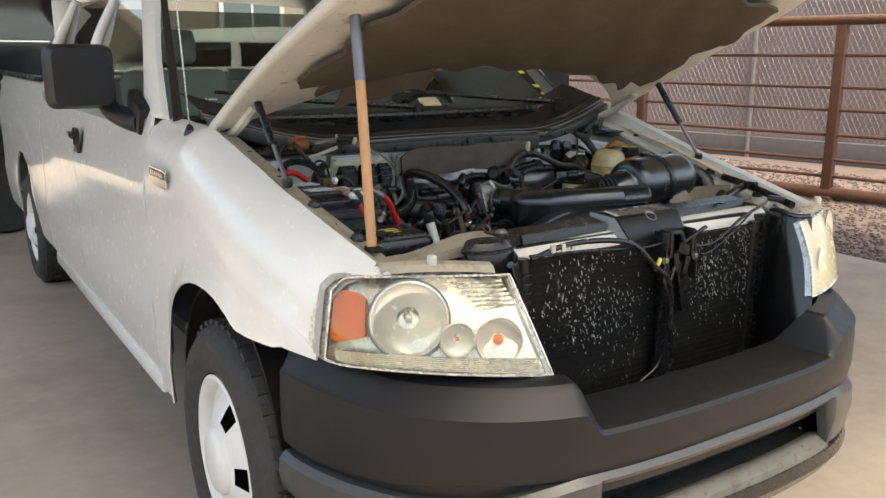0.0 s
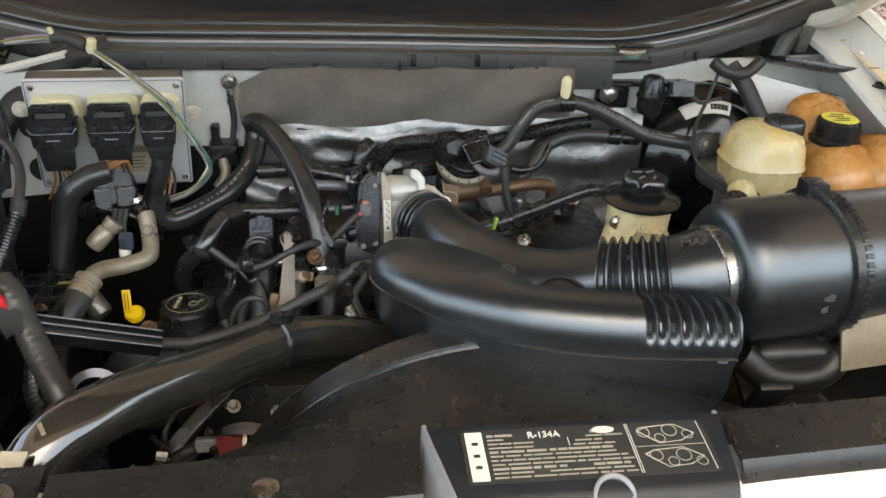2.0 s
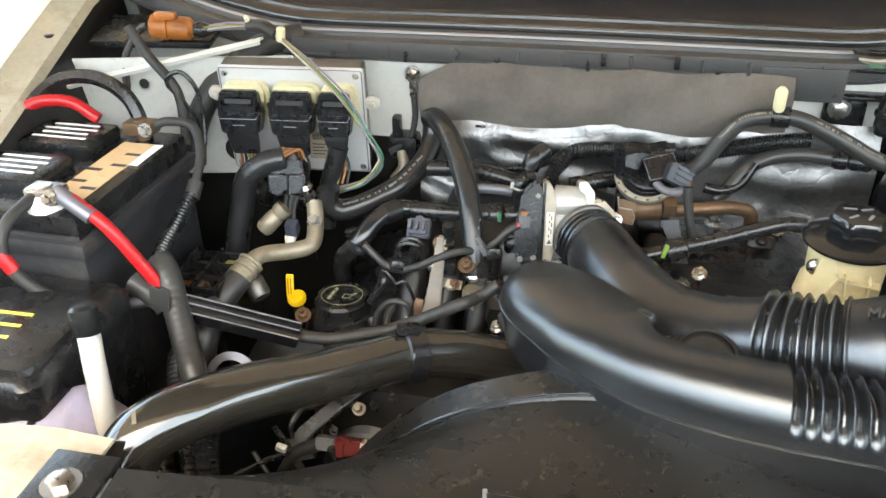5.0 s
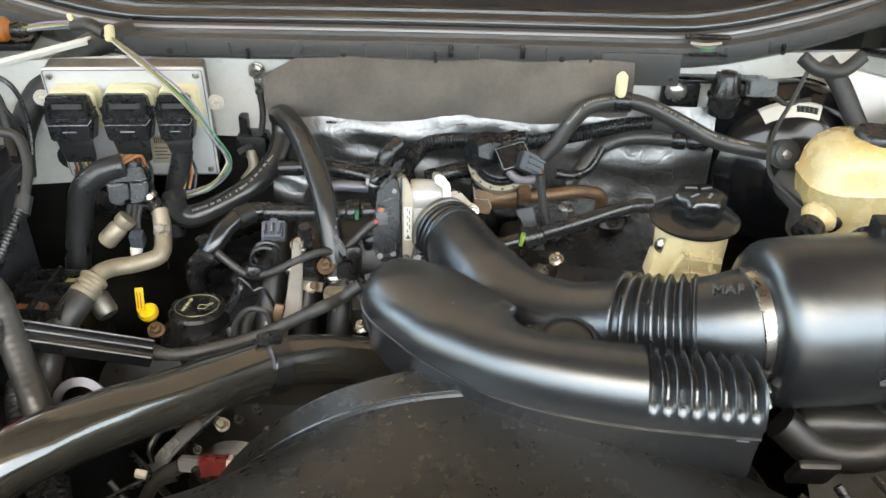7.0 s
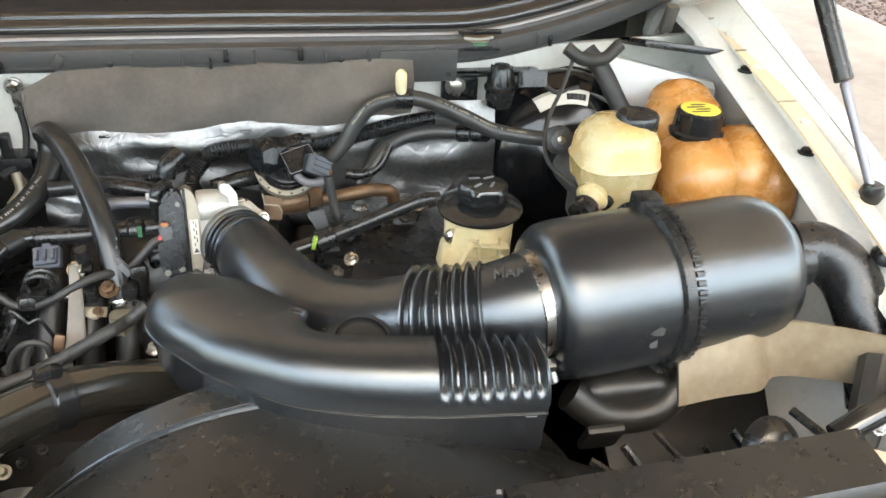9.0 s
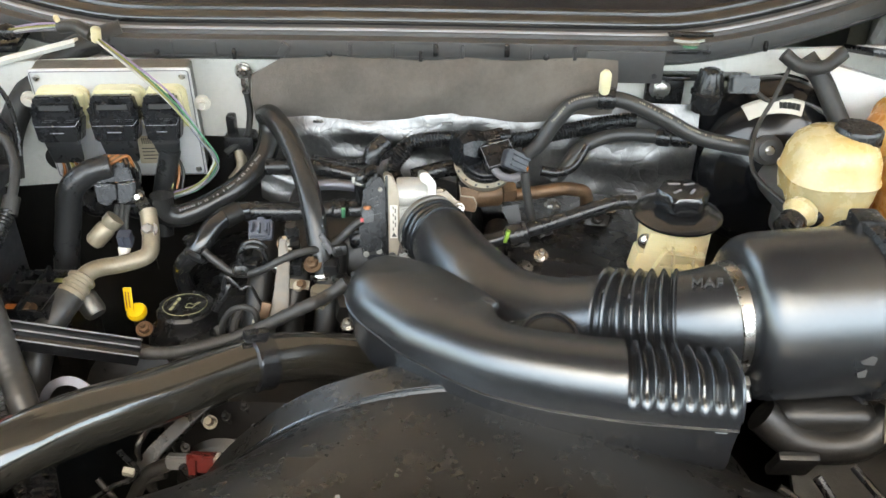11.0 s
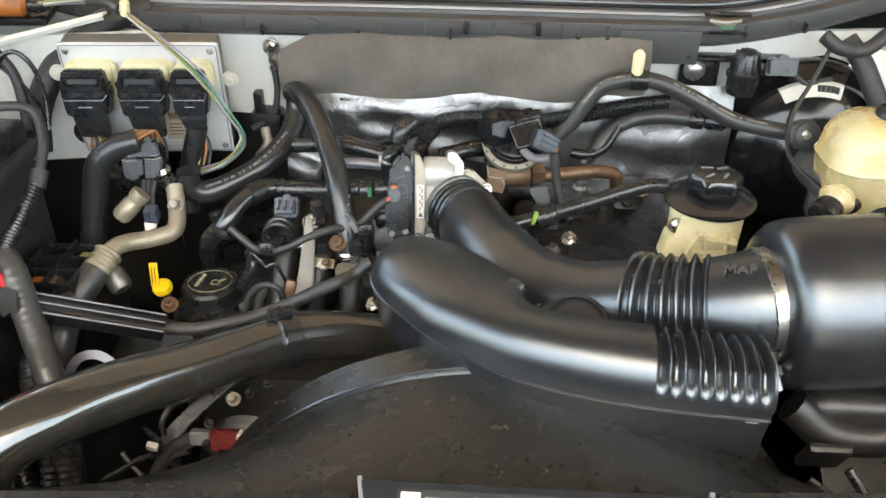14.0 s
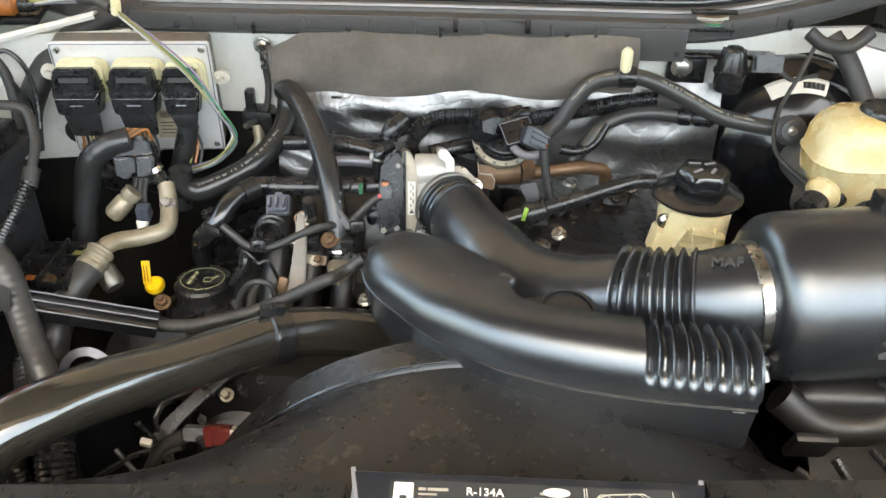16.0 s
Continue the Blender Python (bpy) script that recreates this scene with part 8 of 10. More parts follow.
def intake_tube():
    i = thing("intake_tube", "satin black moulded air intake tube with bellows and steel clamps", "air intake", (0.2, 0.52, 1.05))
    line = [(0.056, 0.698, 1.1020), (0.067, 0.680, 1.1025), (0.079, 0.660, 1.1030), (0.092, 0.620, 1.1032), (0.107, 0.580, 1.1035), (0.136, 0.522, 1.1040), (0.172, 0.485, 1.106), (0.214, 0.459, 1.1135), (0.247, 0.445, 1.124), (0.280, 0.432, 1.138)]
    part("elbow", sweep(spline(line, 10), lambda s, k: interp(k, [(0, 0.0435), (0.08, 0.0435), (0.12, 0.0455), (0.28, 0.050), (0.45, 0.0545), (0.62, 0.0530), (0.8, 0.0520), (1, 0.0525)]), 40), SATIN, i)
    for q, r_ in ((0.012, 0.0470), (0.022, 0.0462), (0.032, 0.0470)):
        o = Vector((0.0575, 0.695, 1.1022))
        dr = (Vector((0.079, 0.660, 1.1030)) - o).normalized()
        part("cuff_ring", lathe([(0.043, q - 0.004), (r_, q - 0.003), (r_ + 0.001, q), (r_, q + 0.003), (0.043, q + 0.004)], o, o + dr, 40, cap=False), SATIN, i, "moulded rubber cuff ring")
    bel = even(spline([(0.268, 0.4375, 1.136), (0.290, 0.427, 1.141), (0.316, 0.418, 1.147), (0.345, 0.410, 1.153)], 20), 0.0009)
    part("bellows", sweep(bel, lambda s, k: 0.0535 + 0.0050 * math.cos(2 * math.pi * s / 0.0133), 36), SATIN, i, "ribbed black bellows")
    part("sensor_sleeve", sweep(spline([(0.338, 0.412, 1.152), (0.370, 0.405, 1.159), (0.408, 0.403, 1.166)], 8), lambda s, k: lerp(0.053, 0.060, min(1, k * 1.6)), 36), SATIN, i, "black sensor sleeve")
    cl = part("clamp", lathe([(0.0605, -0.003), (0.0625, -0.002), (0.0625, 0.015), (0.0605, 0.016)], (0.389, 0.4035, 1.1625), (0.429, 0.4075, 1.1665), 40, cap=False), STEEL, i, "bright steel hose clamp")
    part("clamp_screw", join(cyl((0.398, 0.345, 1.128), (0.404, 0.335, 1.106), 0.0065, 12), box((0.397, 0.340, 1.125), (0.014, 0.012, 0.018), 0.003, (20, 0, 0))), STEEL, cl)
    c2 = part("clamp", lathe([(0.0455, 0), (0.0478, 0.001), (0.0478, 0.008), (0.0455, 0.009)], (0.0560, 0.698, 1.1020), (0.079, 0.660, 1.1030), 36, cap=False), ALU, i, "worm-drive clamp on the cuff")
    part("clamp_screw", join(cyl((0.026, 0.668, 1.104), (0.028, 0.664, 1.078), 0.006, 12), box((0.026, 0.667, 1.098), (0.012, 0.010, 0.014), 0.002)), STEEL, c2)
    m = on_plane((0.3575, 0.3905, 1.2168), (0.937, -0.28, 0.21), (0.221, 0.938, 0.263))
    words("MAF", 0.017, m, COWL_M, i, "embossed_letters", 0.0018)
    stub = Vector((0.1995, 0.400, 1.100))
    part("stub_web", loft([[stub + Vector((0.000 + r_ * 1.1 * math.cos(a), g + r_ * math.sin(a), z)) for a in np.linspace(0, 2 * math.pi, 33)[:-1]] for z, r_, g in ((-0.02, 0.050, 0.012), (0.02, 0.047, 0.010), (0.034, 0.041, 0.006), (0.040, 0.034, 0.002))]), SATIN, i, "moulded web under the stub")
    part("resonator_stub", lathe([(0.0335, 0.02), (0.0335, 0.049), (0.0315, 0.0525), (0.0285, 0.0525), (0.0275, 0.048), (0.0245, 0.0475), (0.0235, 0.050), (0.012, 0.0505), (0.0, 0.050)], stub, stub + Vector((0, -0.28, 1)), 36, cap=False), SATIN, i, "round capped stub below the tube")


intake_tube()


def snorkel():
    """The broad curved inlet duct in front of the intake tube: top shell, lower shell, ribbed mouth."""
    s = thing("air_snorkel", "satin black curved air inlet snorkel with ribbed mouth", "air duct", (0.15, 0.38, 1.03))
    front = [(0.369, 0.257), (0.308, 0.262), (0.255, 0.268), (0.193, 0.280), (0.138, 0.298), (0.106, 0.315), (0.067, 0.343), (0.037, 0.367), (0.016, 0.391), (-0.007, 0.418), (-0.024, 0.446), (-0.030, 0.473), (-0.024, 0.507), (-0.010, 0.527), (0.005, 0.537)]
    rear = [(0.369, 0.331), (0.315, 0.339), (0.258, 0.345), (0.203, 0.353), (0.176, 0.360), (0.158, 0.367), (0.147, 0.377), (0.1415, 0.390), (0.1405, 0.403), (0.139, 0.415), (0.131, 0.431), (0.111, 0.457), (0.090, 0.486), (0.077, 0.499)]

    def station(table):
        line = even(spline([(x, y, 0) for x, y in table], 14), 0.0015)
        return lambda t: line[min(len(line) - 1, int(round(t * (len(line) - 1))))]
    fr, re_ = station(front), station(rear)
    # the two edges run past the same places at different speeds
    pace = [(0, 0), (0.19, 0.27), (0.32, 0.46), (0.41, 0.555), (0.50, 0.63), (0.60, 0.71), (0.72, 0.78), (0.86, 0.88), (1, 1)]
    arc = [k / 26 for k in range(27)]

    def section(t, groove=0.0):
        f, r = fr(t), re_(interp(t, pace))
        d = r - f
        w = d.length
        d = d / w
        c = 0.515 * w
        high = interp(t, [(0, 0.050), (0.3, 0.050), (0.6, 0.046), (0.85, 0.040), (0.96, 0.034), (1, 0.026)])
        zs = interp(t, [(0, 1.139), (0.6, 1.139), (1, 1.134)])
        ring = []
        for q in arc:
            if q < 0.5:
                a = math.pi * q
                cs, sn = math.cos(a), math.sin(a)
                x, z, nx, nz = c - c * cs ** 0.85, high * sn ** 0.82, -cs, sn
            elif q < 0.8:
                k = (q - 0.5) / 0.3
                x, z, nx, nz = c + (c - 0.013) * k, high * (1 - 0.10 * k * k), 0.1 * k, 1.0
            else:
                a = math.pi / 2 * (q - 0.8) / 0.2
                x, z, nx, nz = 2 * c - 0.013 + 0.013 * math.sin(a), 0.9 * high - 0.017 * (1 - math.cos(a)), math.sin(a), math.cos(a)
            if groove:
                k = min(1, max(0, (q - 0.07) / 0.14))
                k = groove * k * k * (3 - 2 * k)
                x, z = x - nx * k, z - nz * k
            ring.append(f + d * x + Vector((0, 0, zs + z)))
        inn = interp(t, [(0, 0.45), (0.2, 0.50), (0.5, 0.52), (0.8, 0.55), (1, 0.5)])
        for x, z in ((2 * c - 0.004, -0.03), (1.7 * c, -0.075), (c, -0.084), (0.062 * inn, -0.082), (0.040 * inn, -0.076), (0.024 * inn, -0.064), (0.013 * inn, -0.048), (0.006, -0.030), (0.003, -0.014), (0.0025, -0.004), (-0.0012, -0.0035), (-0.0016, -0.001)):
            ring.append(f + d * x + Vector((0, 0, zs + z)))
        return ring
    mouth = 0.192
    part("body", loft([section(t) for t in np.linspace(mouth, 1, 90)]), SATIN, s)
    steps = 112
    fine = []
    for k in range(steps + 1):
        u = k / steps
        wave = 0.5 - 0.5 * math.cos(2 * math.pi * 8 * (u - 0.008))
        fine.append(section(mouth * u, 0.0105 * wave ** 0.75 if 0.02 < u < 0.995 else 0.0))
    part("ribbed_mouth", loft(fine), SATIN, s, "deeply ribbed end of the duct")
    part("seam", sweep([section(t)[0] + Vector((0, -0.0012, -0.0015)) for t in np.linspace(0, 0.93, 90)], 0.0006, 6), COWL_M, s, "pale worn parting line")
    part("mouth_lip", sweep(section(0)[1:24], 0.0018, 6), SATIN, s)
    for t, q in ((0.395, 18), (0.435, 17)):
        p = section(t)[q]
        part("moulding_pip", lathe([(0.0060, -0.003), (0.0055, -0.0004), (0.003, 0.0002), (0, 0.0002)], p, p + Vector((0, 0.25, 1)), 14), SATIN, s)
    p = section(0.60)[22]
    part("edge_knob", lathe([(0.012, -0.012), (0.012, -0.004), (0.009, 0.000), (0.005, 0.0018), (0, 0.002)], p, p + Vector((0.3, 0.2, 0.8)), 18), SATIN, s)
    tip = section(0.004)[0]
    part("pale_corner", box(tip + Vector((-0.012, 0.004, -0.006)), (0.012, 0.003, 0.004), 0.001, (0, 6, 0)), SILVER_PL, s, "small pale edge at the mouth corner")


snorkel()


def air_filter():
    a = thing("air_filter_housing", "satin black cylindrical air filter housing with toothed lock ring", "air filter", (0.56, 0.37, 1.08))
    A, B = Vector((0.377, 0.400, 1.165)), Vector((0.783, 0.446, 1.174))
    part("front_shell", lathe([(0.058, 0.018), (0.070, 0.020), (0.081, 0.024), (0.088, 0.033), (0.0905, 0.046), (0.0915, 0.075), (0.092, 0.160)], A, B, 56), SATIN, a)
    part("rear_shell", lathe([(0.089, 0.165), (0.089, 0.280), (0.087, 0.301), (0.080, 0.317), (0.066, 0.328), (0.040, 0.333), (0.0, 0.334)], A, B, 56), SATIN, a)
    rg = part("lock_ring", lathe([(0.091, 0.150), (0.098, 0.153), (0.099, 0.164), (0.093, 0.168)], A, B, 56), BLACK_PL, a, "toothed lock ring")
    d = (B - A).normalized()
    u, v = frame_of(d)
    for k in range(56):
        t = 2 * math.pi * k / 56
        c = A + d * 0.173 + (u * math.cos(t) + v * math.sin(t)) * 0.0935
        m = on_plane(c, d, u * math.cos(t + math.pi / 2) + v * math.sin(t + math.pi / 2))
        part("tooth", moved(box((0, 0, 0), (0.010, 0.0065, 0.006), 0.001), m), BLACK_PL, rg)
    part("outlet", lathe([(0.040, 0.328), (0.036, 0.336), (0.036, 0.37)], A, B, 32), RUBBER, a)
    part("inlet_boot", hose([(0.73, 0.448, 1.182), (0.775, 0.445, 1.178), (0.81, 0.42, 1.15), (0.825, 0.37, 1.09), (0.83, 0.33, 1.02)], 0.036, 20), RUBBER, a, "black rubber boot to the fender")
    part("top_tab", join(box(A + d * 0.156 + Vector((0, 0.03, 0.092)), (0.03, 0.03, 0.02), 0.004)), BLACK_PL, a)
    m = on_plane(A + d * 0.12 + d.cross(Vector((0, 0, 1))).normalized() * 0.0922, d, (0, 0.05, 1))
    part("paint_scuff", outline_prism([(-0.008, 0.006), (0.004, 0.012), (0.010, 0.008), (0.008, 0.000), (-0.004, 0.002)], m, 0.0008), COWL_M, a, "worn pale paint fleck")
    part("paint_scuff", outline_prism([(-0.008, -0.008), (0.002, -0.004), (0.002, -0.014), (-0.006, -0.014)], m, 0.0008), COWL_M, a)
    part("lower_bracket", join(hose([(0.43, 0.350, 1.075), (0.47, 0.335, 1.050), (0.53, 0.335, 1.050), (0.57, 0.350, 1.075)], 0.020, 12), box((0.50, 0.36, 1.065), (0.11, 0.05, 0.05), 0.02, seg=3), box((0.462, 0.318, 1.035), (0.045, 0.012, 0.05), 0.006, (25, 0, 0))), DARK, a, "black moulded bracket under the housing")
    part("ring_foot", lathe([(0.020, 0), (0.024, 0.004), (0.024, 0.012), (0.018, 0.016)], A + d * 0.150 + Vector((0.004, -0.050, -0.098)), A + d * 0.170 + Vector((0.004, -0.050, -0.098)), 20), RUBBER, a)


air_filter()


def radiator_hose_and_shroud():
    h = thing("radiator_hose", "shiny black upper radiator hose with a wide clamp", "hose", (-0.2, 0.4, 1.0))
    part("hose", sweep(spline([(-0.372, 0.172, 1.03), (-0.368, 0.178, 1.075), (-0.352, 0.205, 1.106), (-0.318, 0.245, 1.110), (-0.275, 0.305, 1.093), (-0.232, 0.363, 1.070), (-0.188, 0.421, 1.050), (-0.145, 0.466, 1.037), (-0.10, 0.495, 1.024), (-0.05, 0.517, 1.006), (0.0, 0.535, 0.982), (0.04, 0.55, 0.95)], 10), 0.0318, 24), OILY, h)
    c = part("clamp", lathe([(0.032, 0), (0.0362, 0.002), (0.0368, 0.006), (0.0350, 0.014), (0.0368, 0.022), (0.0362, 0.027), (0.032, 0.029)], (-0.154, 0.459, 1.0395), (-0.125, 0.481, 1.031), 32, cap=False), SHINY, h, "wide black band clamp")
    part("clamp_ear", box((-0.143, 0.470, 1.076), (0.030, 0.014, 0.012), 0.003, (0, 12, 35)), BLACK_PL, c)
    part("spring_clip", lathe([(0.035, 0), (0.0375, 0.003), (0.035, 0.014)], (-0.370, 0.175, 1.055), (-0.366, 0.183, 1.08), 28, cap=False), AC_TUBE, h)
    part("hose_mark", box((-0.352, 0.196, 1.137), (0.004, 0.014, 0.001), 0, (20, 0, 30)), AC_TUBE, h)
    s = thing("fan_shroud", "matte black fan shroud behind the radiator", "fan shroud", (0.05, 0.25, 0.75))
    rows = []
    for a in np.linspace(radians(6), radians(174), 64):
        c_, s_ = math.cos(a), math.sin(a)
        xr, zr = 0.13 + 0.3716 * c_, 0.74 + 0.3716 * s_
        xf = 0.13 + 0.50 * c_
        top, bend, edge = Vector((xf, 0.152, 1.102)), Vector((lerp(xf, xr, 0.12), 0.175, lerp(1.102, zr, 0.08))), Vector((xr, 0.333, zr))
        out = Vector((c_, 0, s_))
        rows.append([(xf, 0.14, 1.07), top, bend] + [bend.lerp(edge, k / 6) for k in range(1, 6)] + [edge, edge + out * 0.006 + Vector((0, 0.004, 0)), edge + out * 0.008 + Vector((0, 0.040, 0)), edge + out * 0.004 + Vector((0, 0.046, 0)), edge - out * 0.020 + Vector((0, 0.048, 0))])
    part("shroud_top", sheet(rows, 0.004), DULL, s)
    for dy, dr, rr in ((0.336, 0.007, 0.0024), (0.377, 0.007, 0.0030)):
        part("shroud_rim", sweep([Vector((0.13 + (0.3716 + dr) * math.cos(a), dy, 0.74 + (0.3716 + dr) * math.sin(a))) for a in np.linspace(radians(6), radians(174), 64)], rr, 8), SATIN, s)
    part("moulded_mark", box((-0.03, 0.235, 1.0975), (0.07, 0.03, 0.001), 0, (-2, 0, 0)), DULL, s)
    fan = part("fan", lathe([(0.10, 0), (0.11, 0.02), (0.10, 0.07), (0.03, 0.09)], (0.13, 0.27, 0.74), (0.13, 0.5, 0.74), 24), BLACK_PL, s)
    for k in range(9):
        a = 2 * math.pi * k / 9
        part("blade", moved(box((0.2, 0, 0), (0.2, 0.07, 0.004), 0.001, (30, 0, 0)), pose(0.13, 0.31, 0.74, 90, 0, 0) @ pose(0, 0, 0, 0, 0, math.degrees(a))), BLACK_PL, fan)
    w = thing("wire_plug", "maroon and grey in-line connector below the hose", "connector", (-0.21, 0.40, 0.90))
    m = on_plane((-0.221, 0.418, 0.918), (1, 0.05, -0.06), (0, 0.5, 1)) @ Matrix.Diagonal((0.66, 0.66, 0.8, 1))
    part("grey_half", outline_prism(rounded(0.040, 0.026, 0.005), m @ pose(-0.036, 0.0, 0), 0.024, 0.003), SILVER_C, w, "grey plug half")
    part("maroon_half", join(outline_prism(rounded(0.052, 0.032, 0.004), m @ pose(0.010, 0.0, 0), 0.028, 0.003), outline_prism(rounded(0.016, 0.036, 0.003), m @ pose(-0.004, 0.0, 0.004), 0.028, 0.002), outline_prism(rounded(0.03, 0.01, 0.002), m @ pose(0.0, 0.016, 0.022), 0.010, 0.001)), MAROON, w, "maroon plug half")
    part("end_cap", outline_prism(rounded(0.008, 0.030, 0.002), m @ pose(0.038, 0.0, 0.0), 0.027, 0.001), LABEL, w)
    part("lead", hose([(-0.255, 0.405, 0.922), (-0.285, 0.40, 0.905), (-0.31, 0.39, 0.86)], 0.009, 10), TAPE, w)
    part("lead", hose([(-0.19, 0.412, 0.915), (-0.165, 0.43, 0.93), (-0.14, 0.45, 0.95), (-0.11, 0.48, 0.95)], 0.007, 10), TAPE, w)
    n = thing("tensioner", "dark belt tensioner with a pale steel stud nut", "tensioner", (-0.15, 0.46, 0.80))
    part("arm", loft([[Vector(p) + Vector((px, 0, py)) for px, py in rounded(0.026, 0.008, 0.003)] for p in ((-0.299, 0.40, 0.900), (-0.275, 0.425, 0.925), (-0.250, 0.448, 0.942), (-0.222, 0.47, 0.960), (-0.205, 0.48, 0.962))]), DULL, n, "flat black strap")
    part("pulley", lathe([(0.055, 0), (0.06, 0.004), (0.052, 0.012), (0.06, 0.022), (0.055, 0.026)], (-0.20, 0.45, 0.86), (-0.20, 0.30, 0.88), 30), DARK, n)
    part("stud_nut", join(bolt((-0.155, 0.463, 0.925), (0, -0.6, 0.8), 0.006, 0.008), cyl((-0.155, 0.466, 0.92), (-0.155, 0.45, 0.945), 0.005)), ALU, n)
    part("brass_stud", bolt((-0.21, 0.45, 0.95), (0, -0.6, 0.8), 0.006, 0.012), AC_TUBE, n)
    part("plate", lathe([(0.026, 0), (0.036, 0.0), (0.037, 0.004), (0.026, 0.006)], (-0.378, 0.44, 0.985), (-0.375, 0.3, 1.05), 28, cap=False), GREY_TUBE, n, "crescent of a bright pulley edge")
    part("idler", lathe([(0.03, 0), (0.062, 0.004), (0.064, 0.02), (0.05, 0.024)], (-0.335, 0.54, 0.93), (-0.335, 0.40, 0.99), 30), DARK, n)
    rnd = random.Random(5)
    for (x, y, z), r_ in (((-0.218, 0.46, 0.945), 0.005), ((-0.19, 0.455, 0.955), 0.004), ((-0.245, 0.44, 0.915), 0.004), ((-0.17, 0.47, 0.96), 0.004)):
        part("fitting", join(bolt((x, y, z), (rnd.uniform(-0.4, 0.4), -0.5, 0.8), r_, 0.010), cyl((x, y + 0.01, z - 0.02), (x, y - 0.004, z + 0.014), r_ * 0.55, 10)), (DARK, AC_TUBE, DARK)[rnd.randrange(3)], n)
    part("white_clip", box((-0.294, 0.38, 0.933), (0.014, 0.008, 0.012), 0.002, (20, 15, 0)), LABEL, n, "small white plastic clip")
    lo = thing("lower_conduit", "ribbed black conduits and thin leads below the radiator hose", "conduit", (-0.34, 0.32, 0.85))
    part("conduit", ribbed([(-0.352, 0.335, 1.025), (-0.344, 0.300, 1.012), (-0.338, 0.275, 0.985), (-0.334, 0.26, 0.94), (-0.33, 0.25, 0.86)], 0.0135, 0.2, 0.0065, 14), RUBBER, lo)
    part("conduit", ribbed([(-0.372, 0.34, 1.02), (-0.366, 0.305, 1.005), (-0.362, 0.285, 0.98), (-0.36, 0.27, 0.92), (-0.36, 0.26, 0.86)], 0.0135, 0.2, 0.0065, 14), RUBBER, lo)
    part("conduit", ribbed([(-0.448, 0.46, 1.03), (-0.440, 0.42, 1.020), (-0.425, 0.385, 1.005), (-0.409, 0.36, 0.985), (-0.40, 0.34, 0.93)], 0.014, 0.2, 0.0065, 14), RUBBER, lo)
    for k in range(8):
        x0, y0, z0 = -0.33 + 0.024 * k, 0.40 + rnd.uniform(-0.03, 0.05), 0.93 + rnd.uniform(-0.03, 0.03)
        pts = [(x0, y0, z0)]
        for j in range(3):
            x0, y0, z0 = x0 + rnd.uniform(-0.035, 0.035), y0 - rnd.uniform(0.0, 0.03), z0 - rnd.uniform(0.0, 0.04)
            pts.append((x0, y0, z0))
        part("lead", hose(pts, rnd.uniform(0.003, 0.007), 8), (TAPE, RUBBER, DUSTY)[k % 3], lo)
    part("yellow_tag", box((-0.405, 0.40, 1.034), (0.012, 0.004, 0.004), 0.001, (0, 35, 0)), YELLOW, lo, "scrap of yellow tape")
    part("crossbar", box((-0.13, 0.40, 0.86), (0.05, 0.02, 0.018), 0.003, (0, -20, 0)), DARK, n)


radiator_hose_and_shroud()


